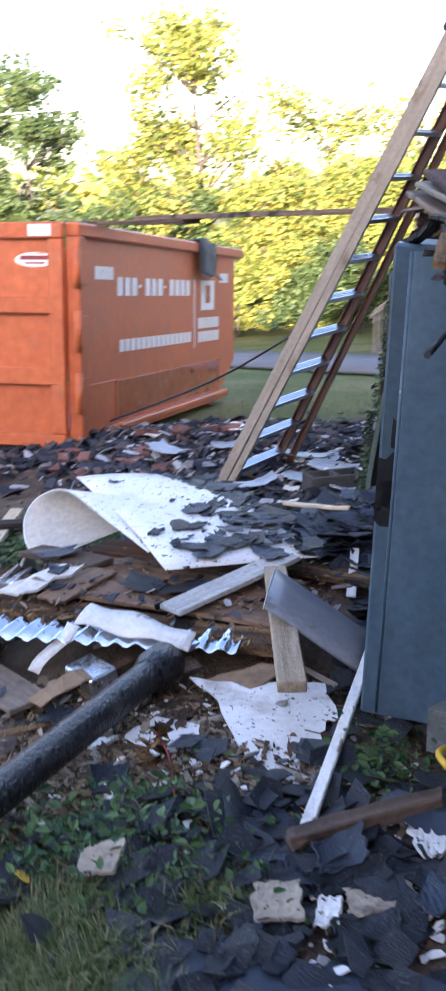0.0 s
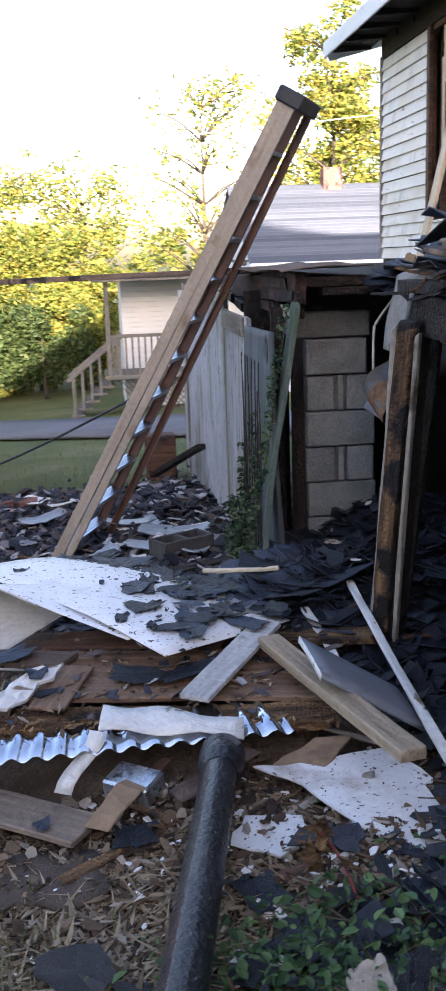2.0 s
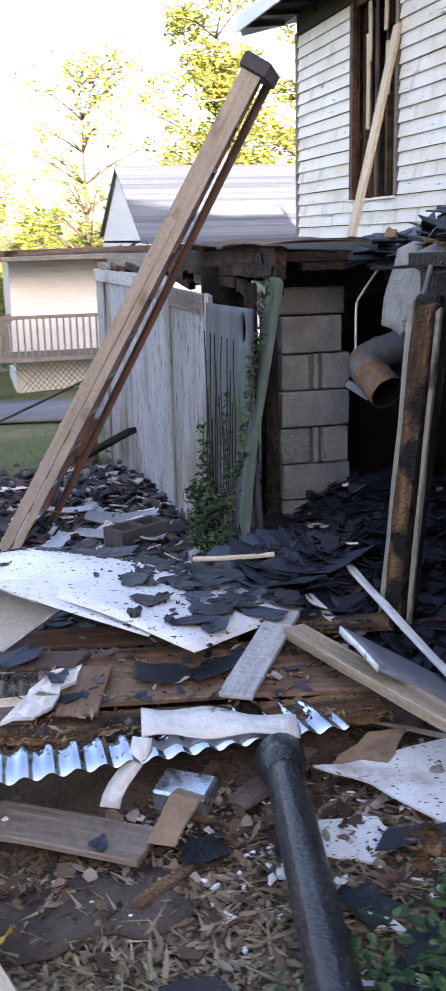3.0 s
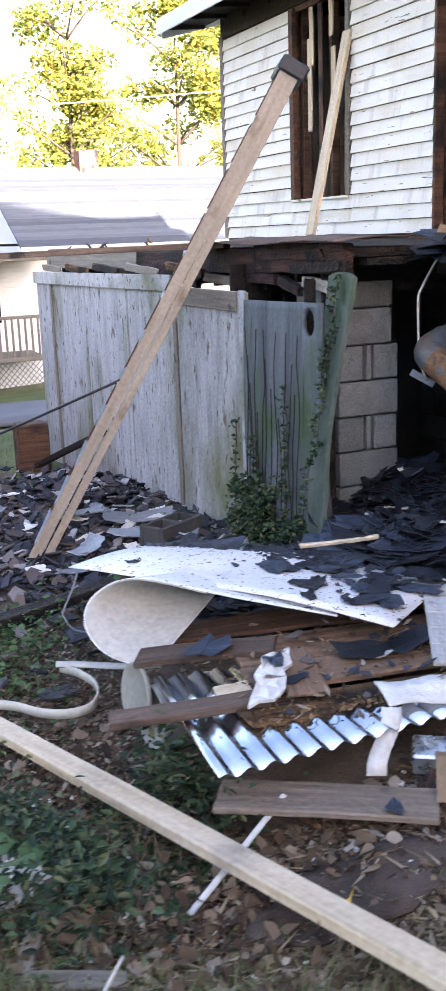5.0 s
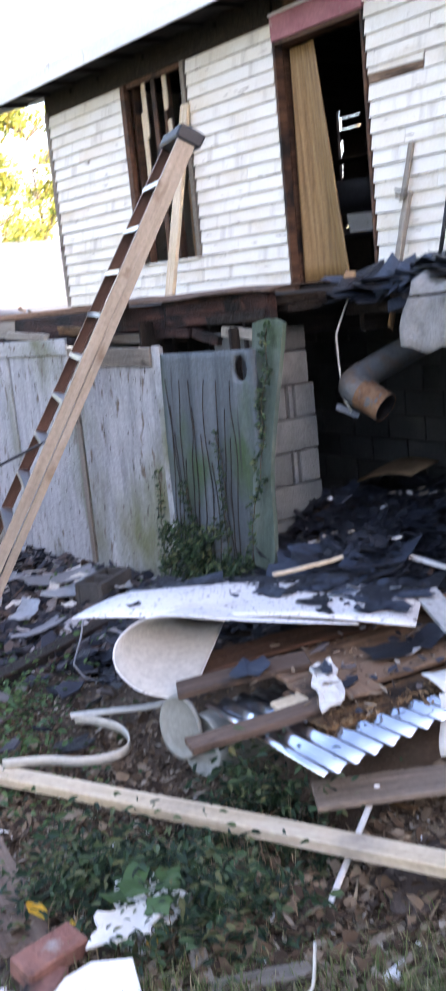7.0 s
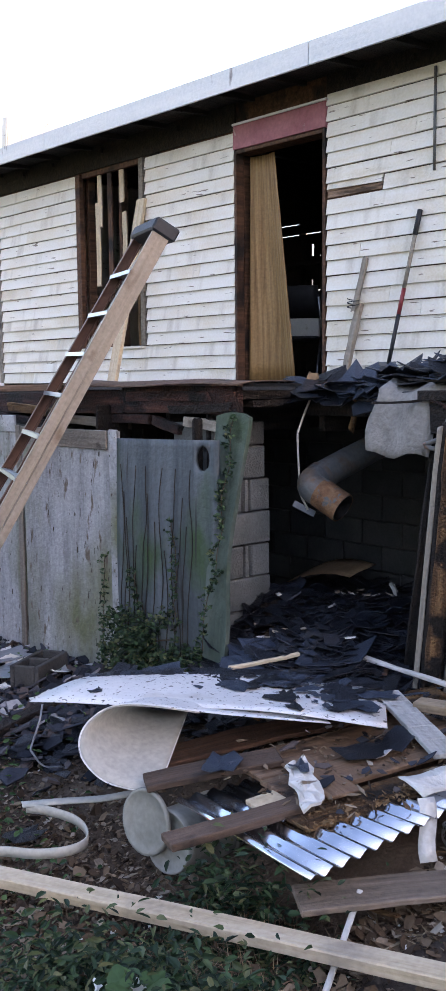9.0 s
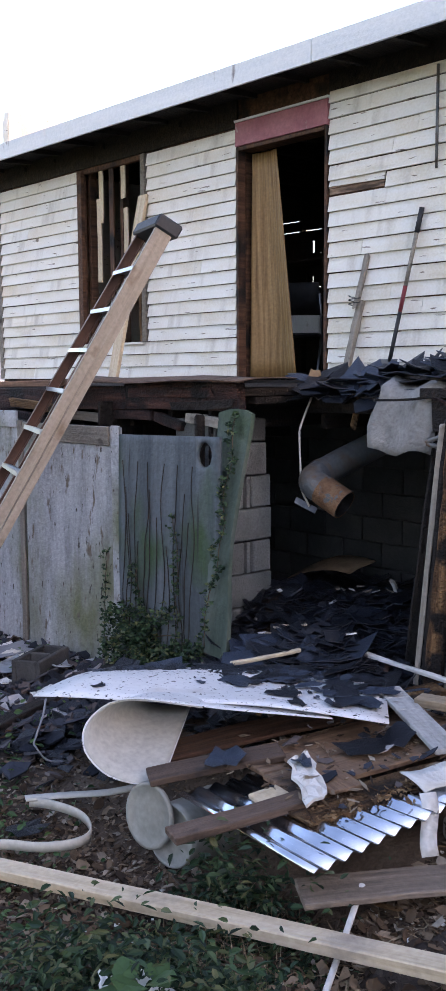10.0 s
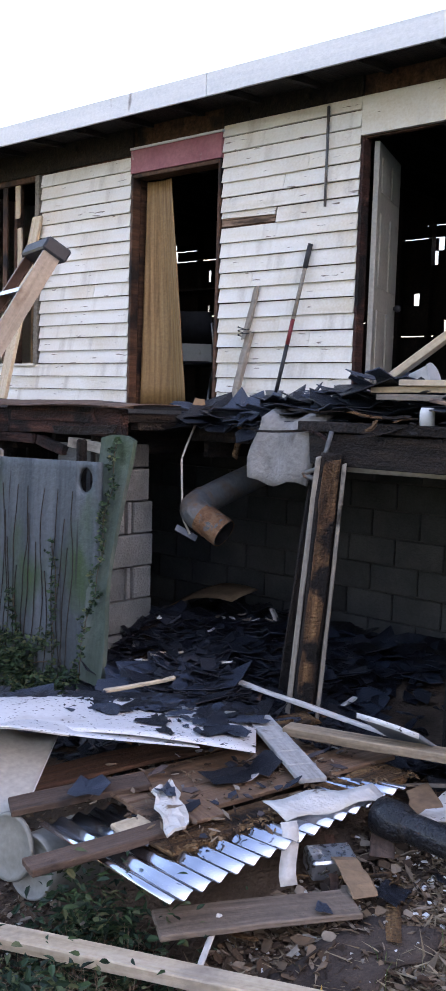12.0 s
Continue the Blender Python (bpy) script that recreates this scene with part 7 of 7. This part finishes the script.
for k in range(16):
    x, y = rnd.gauss(-1.6, 0.6), rnd.gauss(7.9, 0.6)
    torn("scrap", (x, y), rnd.uniform(0.05, 0.14), rnd.uniform(0.03, 0.08), rnd.uniform(0, 180), rnd.choice((lam_gray, white_board, peel_paint)), "pale board scrap in the rubble", "board scrap", 880 + k, 0.01, (rnd.uniform(-12, 12), rnd.uniform(-12, 12)), 0.008, "pale scraps in the rubble", 0.08)

for k, (x, y, rx, ry, a) in enumerate(((-1.05, 7.15, 0.24, 0.10, 20), (-0.9, 7.55, 0.26, 0.12, -10), (-1.45, 7.0, 0.18, 0.07, 50), (-1.25, 7.9, 0.22, 0.10, 5), (-0.8, 6.9, 0.16, 0.07, 70), (-1.9, 8.2, 0.2, 0.09, 30), (-2.4, 8.0, 0.18, 0.1, -30), (-1.6, 6.55, 0.2, 0.05, 15))):
    torn("sheet_scrap", (x, y), rx, ry, a, (galv_dull, lam_gray, galv_dull, lam_gray)[k % 4], "bluish gray bent sheet scrap in the rubble", "sheet scrap", 940 + k, 0.03, (6 - 3 * (k % 4), 5 - 4 * (k % 3)), 0.006, "sheet scraps in the rubble", 0.10)
rows = [[Vector((-0.72 + 0.09 * i + 0.02 * math.sin(j * 2.1), 1.72 + 0.07 * j + 0.03 * math.sin(i * 1.4), land(-0.72 + 0.09 * i, 1.72 + 0.07 * j) + 0.03 + 0.012 * math.sin(i * 1.3 + j * 0.9) + 0.008 * math.sin(i * 2.9))) for j in range(6)] for i in range(11)]
tagged(part("tar_paper", sheet_mesh(rows, 0.003), shingle_mat, None), "crumpled sheet of black tar paper on the ground", "tar paper")
rows = [[Vector((-1.44, 3.55, 0.055)).lerp(Vector((-0.97, 3.43, 0.05)), i / 10) + Vector((0.02, 0.13, 0.03)) * (j / 3) * (1 - 0.4 * (i / 10) ** 2) + Vector((0, 0, 0.01 * math.sin(i * 1.1 + j))) for j in range(4)] for i in range(11)]
tagged(part("peeled_panel", sheet_mesh(rows, 0.006), peel_paint, None), "peeling white panel scrap with brown scrawls of bare wood", "panel scrap")
rows = [[Vector((-1.44, 3.54, 0.06)) + Vector((-0.02 * i + 0.012 * math.sin(i), -0.018 * i, -0.026 * i)) + Vector((0.055, -0.03, 0)) * (j - 0.5) for j in (0, 1)] for i in range(7)]
tagged(part("paint_strip", sheet_mesh(rows, 0.003), peel_paint, None), "strip of white paint hanging off the peeled panel", "strip")
duct = boxes(((0, -0.06, 0), (0.17, 0.06, 0.075)), bevel=0.008)
tagged(part("tin_duct", duct, galv, None, m=pose(-1.40, 3.48, -0.12, 8, 0, -35)), "crushed gray tin duct under the pile", "duct")

# black cast-iron pipe with a hub
pipe = thing("iron_pipe", (-1.15, 2.8, 0.0), "black tar-coated cast-iron pipe sloping off the debris pile", "pipe")
pa, pb = Vector((-1.05, 3.37, 0.01)), Vector((-1.33, 1.95, 0.07))
part("barrel", tube(bmesh.new(), [pa.lerp(pb, k / 8) for k in range(9)], 0.056, 20, hollow=True), iron, pipe)
part("hub", tube(bmesh.new(), [pa.lerp(pb, s) for s in (-0.03, -0.025, 0.04, 0.07)], [0.066, 0.074, 0.074, 0.058], 20, hollow=True), iron, pipe)
# black disc painted in for the unlit inside of the pipe
part("bore", tube(bmesh.new(), [pa.lerp(pb, -0.005), pa.lerp(pb, 0.03)], 0.052, 18), soot, pipe)

# white trim strip, white ground panels
plank("trim_strip", (-0.275, 4.82, 0.09), (-0.405, 2.49, 0.05), 0.035, 0.02, peel_paint, "long white peeling trim strip lying across the debris", "trim", wear=0.012, seed=2, cuts=10)
wp = [(-0.95, 3.37), (-0.845, 3.356), (-0.483, 3.415), (-0.411, 3.2), (-0.447, 3.17), (-0.407, 2.82), (-0.606, 2.793), (-0.647, 2.917), (-0.717, 3.035), (-0.816, 3.237)]
tagged(part("drywall_sheet", slab([(x, y, -0.035 + 0.03 * (y - 3)) for x, y in wp], 0.007, sag=0.008), white_board, None), "broken white wall panel speckled with soot lying flat", "panel")
wp = [(-1.07, 3.02), (-1.01, 3.16), (-0.84, 3.13), (-0.82, 3.01), (-0.94, 2.93)]
tagged(part("drywall_sheet", slab([(x, y, -0.07) for x, y in wp], 0.007, sag=0.01), white_board, None), "small broken white wall panel lying flat", "panel")
tagged(part("drywall_sheet", slab([(-0.9, 3.36, -0.03), (-0.72, 3.5, -0.01), (-0.6, 3.47, 0), (-0.75, 3.3, -0.03)], 0.006, sag=0.01), card, None), "pale brown board scrap under the white panel", "panel")
for k, (x, y, rx, ry, a, mt, txt) in enumerate((
                                              
                                              (-1.15, 3.0, 0.06, 0.03, 30, white_board, "white chip on the ground"), (-2.72, 3.58, 0.10, 0.07, 20, foam, "crumbled white foam scrap in the weeds"), (-2.6, 3.5, 0.05, 0.06, 80, foam, "crumbled white foam scrap in the weeds"),
                                              (-2.9, 4.9, 0.12, 0.06, 140, gray_wood, "gray board scrap on the earth"), (-2.35, 2.95, 0.07, 0.02, 20, white_board, "white chip on the grass"), (-2.5, 2.75, 0.06, 0.05, 0, card, "brown scrap of wood on the grass"),
                                              (-1.35, 6.9, 0.14, 0.08, 10, white_board, "pale board scrap in the rubble"), (-0.85, 8.1, 0.18, 0.10, 40, white_board, "white board scrap in the rubble"), (-1.2, 8.4, 0.2, 0.1, 10, white_board, "white board scrap in the rubble"), (-2.9, 9.1, 0.2, 0.1, 20, card, "tan board scrap in the rubble"),
                                              (-0.75, 7.1, 0.07, 0.09, 70, card, "tan board scrap against the fence"), (-1.9, 9.6, 0.25, 0.12, 10, white_board, "white board scrap in the rubble"), (-2.7, 3.05, 0.05, 0.04, 10, card, "pale broken block on the grass"))):
    tagged(part("scrap", shard_mesh("scrap", rx, ry, 0.012, 500 + k, 0.05, mt, 7), None, None, m=pose(x, y, land(x, y) + (0.045 if y < 2.6 and x > -0.6 else 0.03), random.uniform(-6, 6), random.uniform(-6, 6), a)), txt, "scrap")
plank("white_stick", (-1.86, 3.48, -0.10), (-2.25, 3.31, -0.275), 0.02, 0.012, peel_paint, "thin pale stick leaning on the lumber", "stick", wear=0.002, seed=4)
plank("lath_stick", (-0.93, 5.12, 0.10), (-0.58, 4.97, 0.135), 0.025, 0.02, pale_wood, "pale yellow stick lying on the shingles", "stick", wear=0.004, seed=6)

# new pale lumber across the foreground
la, lb = Vector((-2.309, 4.067, -0.215)), Vector((0.2826, -0.9553, 0.0868))
plank("lumber", la - lb * 2.4, la + lb * 2.0, 0.089, 0.04, pale_wood, "long new pale two-by-four lying across the ground", "lumber", wear=0.004, seed=3, cuts=14)

# curled trim, bricks, foam cap, wire, hose, blocks
rows = [[p + Vector((0.004, 0.0, h)) for h in (0, 0.02, 0.04)] for p in curve_points([(-2.55, 4.92, -0.285), (-2.41, 4.80, -0.28), (-2.33, 4.68, -0.275), (-2.24, 4.60, -0.265), (-2.15, 4.61, -0.265), (-2.09, 4.70, -0.265), (-2.07, 4.82, -0.265), (-2.11, 4.95, -0.26), (-2.16, 5.03, -0.26)], 6)]
tagged(part("curled_trim", sheet_mesh(rows, 0.006), vinyl_back, None), "curled cream vinyl baseboard strip on the litter", "trim")
rows = [[p + Vector((0.012 * h, 0.03 * h, 0.012 * h)) for h in (0, 1)] for p in curve_points([(-2.17, 5.03, -0.235), (-2.05, 4.93, -0.225), (-1.9, 4.83, -0.225), (-1.78, 4.78, -0.22)], 5)]
tagged(part("curled_trim", sheet_mesh(rows, 0.006), vinyl_back, None), "flat cream vinyl strip end on the litter", "trim")
tagged(part("bent_wire", tube(bmesh.new(), curve_points([(-2.03, 5.08, 0.165), (-2.06, 5.06, 0.10), (-2.115, 5.04, 0.01), (-2.12, 5.02, -0.01), (-2.08, 5.0, -0.07), (-1.98, 5.0, -0.10)], 3), 0.0045, 6), lam_gray, None), "thin bent gray wire hanging from the vinyl sheet's corner", "wire")


def brick(at, turn, tip=0):
    b = boxes(((-0.1, -0.047, 0), (0.1, 0.047, 0.062)), bevel=0.006)
    ob = part("brick", b, brick_red, None, m=Matrix.Translation(at) @ pose(0, 0, 0, tip, 0, turn))
    return tagged(ob, "red clay brick with worn edges lying on the ground", "brick", "bricks on the ground")


brick((-3.0, 3.62, land(-3.0, 3.62) + 0.05), 10, 12)
brick((-3.08, 3.52, land(-3.08, 3.52) - 0.005), 40)
brick((-3.25, 3.7, land(-3.25, 3.7)), 80)
rnd = random.Random(14)
for k in range(20):
    x, y = rnd.choice(((-3.3, 7.7), (-3.6, 8.0), (-2.6, 8.6), (-3.0, 8.1), (-2.4, 8.4), (-2.8, 7.6))) 
    x, y = x + rnd.gauss(0, 0.35), y + rnd.gauss(0, 0.3)
    brick((x, y, land(x, y) + rnd.uniform(0.0, 0.08)), rnd.uniform(0, 180), rnd.uniform(-30, 30))
outline = [(-3.094, 3.419, -0.24), (-3.075, 3.434, -0.21), (-3.038, 3.438, -0.19), (-2.967, 3.419, -0.17), (-2.888, 3.345, -0.16), (-2.912, 3.274, -0.20), (-2.941, 3.248, -0.24), (-3.017, 3.313, -0.245)]
tagged(part("foam_wedge", slab([Vector(p) + Vector((0, 0, 0.02)) for p in outline], 0.014), foam, None), "white quarter-round foam wedge tilted on the litter", "foam wedge")
tagged(part("cable", tube(bmesh.new(), curve_points([(-2.52, 3.05, -0.13), (-2.62, 2.95, -0.15), (-2.68, 2.93, -0.15), (-2.72, 2.82, -0.15), (-2.76, 2.72, -0.15), (-2.7, 2.68, -0.14)], 5), 0.0045, 8), cable_mat, None), "kinked cream cable lying on the grass", "cable")
tagged(part("cable", tube(bmesh.new(), curve_points([(-2.62, 2.70, -0.14), (-2.72, 2.79, -0.145), (-2.82, 2.86, -0.15), (-2.80, 2.80, -0.15), (-2.74, 2.66, -0.15), (-2.69, 2.58, -0.15)], 5), 0.0038, 8), cable_mat, None), "thin cream cable lying on the grass", "cable")
tagged(part("yellow_hose", tube(bmesh.new(), curve_points([(-0.02, 2.98, 0.03), (-0.07, 2.92, 0.06), (-0.09, 2.86, 0.07), (-0.04, 2.80, 0.05), (0.05, 2.78, 0.02)], 5), 0.011, 8), yellow_plastic, None), "short loop of yellow hose by the cabinet", "hose")
tagged(part("concrete_lump", shard_mesh("concrete_lump", 0.3, 0.12, 0.14, 611, 0.1, block_gray, 10), None, None, m=pose(0.1, 3.03, 0.12, 0, 0, -6)), "rough concrete footing under the cabinet", "footing")
hb = thing("hollow_block", (-0.95, 7.0, -0.45), "dark hollow concrete block at the fence's foot", "block")
hm = pose(-0.9, 6.95, land(-0.9, 6.95) + 0.0, 0, 0, 30)
part("shell", boxes(((-0.2, -0.1, 0), (0.2, -0.07, 0.19)), ((-0.2, 0.07, 0), (0.2, 0.1, 0.19)), ((-0.2, -0.068, 0), (-0.17, 0.068, 0.19)), ((-0.015, -0.068, 0), (0.015, 0.068, 0.19)), ((0.17, -0.068, 0), (0.2, 0.068, 0.19)), bevel=0.005), dark_block, hb, m=hm)
tagged(part("cardboard_sheet", sheet_mesh([[Vector((1.35 + 0.1 * j, 6.3 + 0.13 * i, land(1.35 + 0.1 * j, 6.3 + 0.13 * i) + 0.12 + 0.03 * math.sin(i * 0.7) + 0.03 * j)) for j in range(4)] for i in range(6)], 0.005), carton, None), "folded brown cardboard on the shingle heap", "cardboard")
tagged(part("plaster_piece", shard_mesh("plaster_piece", 0.05, 0.1, 0.02, 620, 0.1, peel_paint, 8), None, None, m=pose(1.2, 5.75, land(1.2, 5.75) + 0.1, 60, 20, 20)), "white crumbling plaster piece on the heap", "plaster")
plank("charred_beam", (-0.9, 10.6, -0.55), (-0.5, 9.6, -0.1), 0.1, 0.05, char_wood, "charred board leaning on the fence's end", "board", wear=0.004, ragged=0.03, seed=3)
tagged(part("short_post", boxes(((-0.95, 11.2, -0.9), (-0.62, 11.45, -0.28)), bevel=0.02), brown_wood, None), "short dark brown stump of a post by the fence's end", "post")
plank("dark_beam", (-0.5, 6.6, -0.28), (-2.9, 5.75, -0.33), 0.10, 0.06, char_wood, "charred beam lying behind the vinyl sheet", "beam", wear=0.01, ragged=0.03, seed=8, cuts=8)
# reddening weed in front of the white panel
vine2 = thing("broadleaf_vine", (-2.72, 3.6, -0.25), "broad-leaved green vine over white foam scraps", "vine")
part("stem", tube(bmesh.new(), curve_points([(-2.68, 3.75, -0.28), (-2.7, 3.62, -0.14), (-2.74, 3.5, -0.1), (-2.72, 3.4, -0.12)], 5), 0.004, 6), vine_mat, vine2)
for k, (x, y, z, a) in enumerate(((-2.70, 3.63, -0.12, 20), (-2.76, 3.54, -0.09, 110), (-2.67, 3.5, -0.1, 200), (-2.74, 3.43, -0.1, 300), (-2.79, 3.6, -0.13, 160), (-2.62, 3.58, -0.14, 60))):
    part("leaf", shard_mesh("leaf", 0.055, 0.042, 0.0012, 700 + k, 0.15, ivy_mat, 9), None, vine2, m=pose(x, y, z, 15, -12, a))
for k, (x, y, rx, ry, a) in enumerate(((-2.78, 3.55, 0.10, 0.06, -35), (-2.64, 3.6, 0.06, 0.075, 20), (-2.72, 3.66, 0.07, 0.04, 60))):
    torn("foam_scrap", (x, y), rx, ry, a, foam, "crumpled white foam sheet scrap among the weeds", "foam scrap", 900 + k, 0.02, (14, -12), 0.01, "foam scraps in the weeds", 0.11)
tagged(part("plaster_lump", shard_mesh("plaster_lump", 0.09, 0.06, 0.06, 720, 0.25, litter_mat, 9), None, None, m=pose(-2.56, 3.38, land(-2.56, 3.38) + 0.06, 10, -8, 30)), "crumbled brown plaster lump on the litter", "plaster")
weed = thing("red_weed", (-0.82, 2.72, -0.05), "reddish dry weed with yellowing leaves", "plant")
part("stalk", tube(bmesh.new(), curve_points([(-0.78, 2.6, -0.06), (-0.82, 2.7, 0.05), (-0.87, 2.74, 0.12)], 4), 0.004, 6), decal_dark, weed)
leaf_cloud("leaves", [(Vector((-0.85, 2.72, 0.05)), 0.06), (Vector((-0.88, 2.75, 0.10)), 0.05)], 26, 0.035, rot_wood, weed, seed=9)
for k, (x, y) in enumerate(((-3.02, 2.97), (-2.85, 3.75), (-1.05, 2.2), (-2.72, 3.5), (-1.9, 3.05), (-0.75, 3.22), (-2.9, 3.9))):
    tagged(part("fallen_leaf", shard_mesh("fallen_leaf", 0.045, 0.022, 0.001, 640 + k, 0.3, yellow_plastic if k != 5 else ivy_mat, 7), None, None, m=pose(x, y, land(x, y) + (0.06 if k != 5 else 0.045), 20, 25, 50 * k)), "single fallen yellow leaf", "leaf", "fallen leaves")
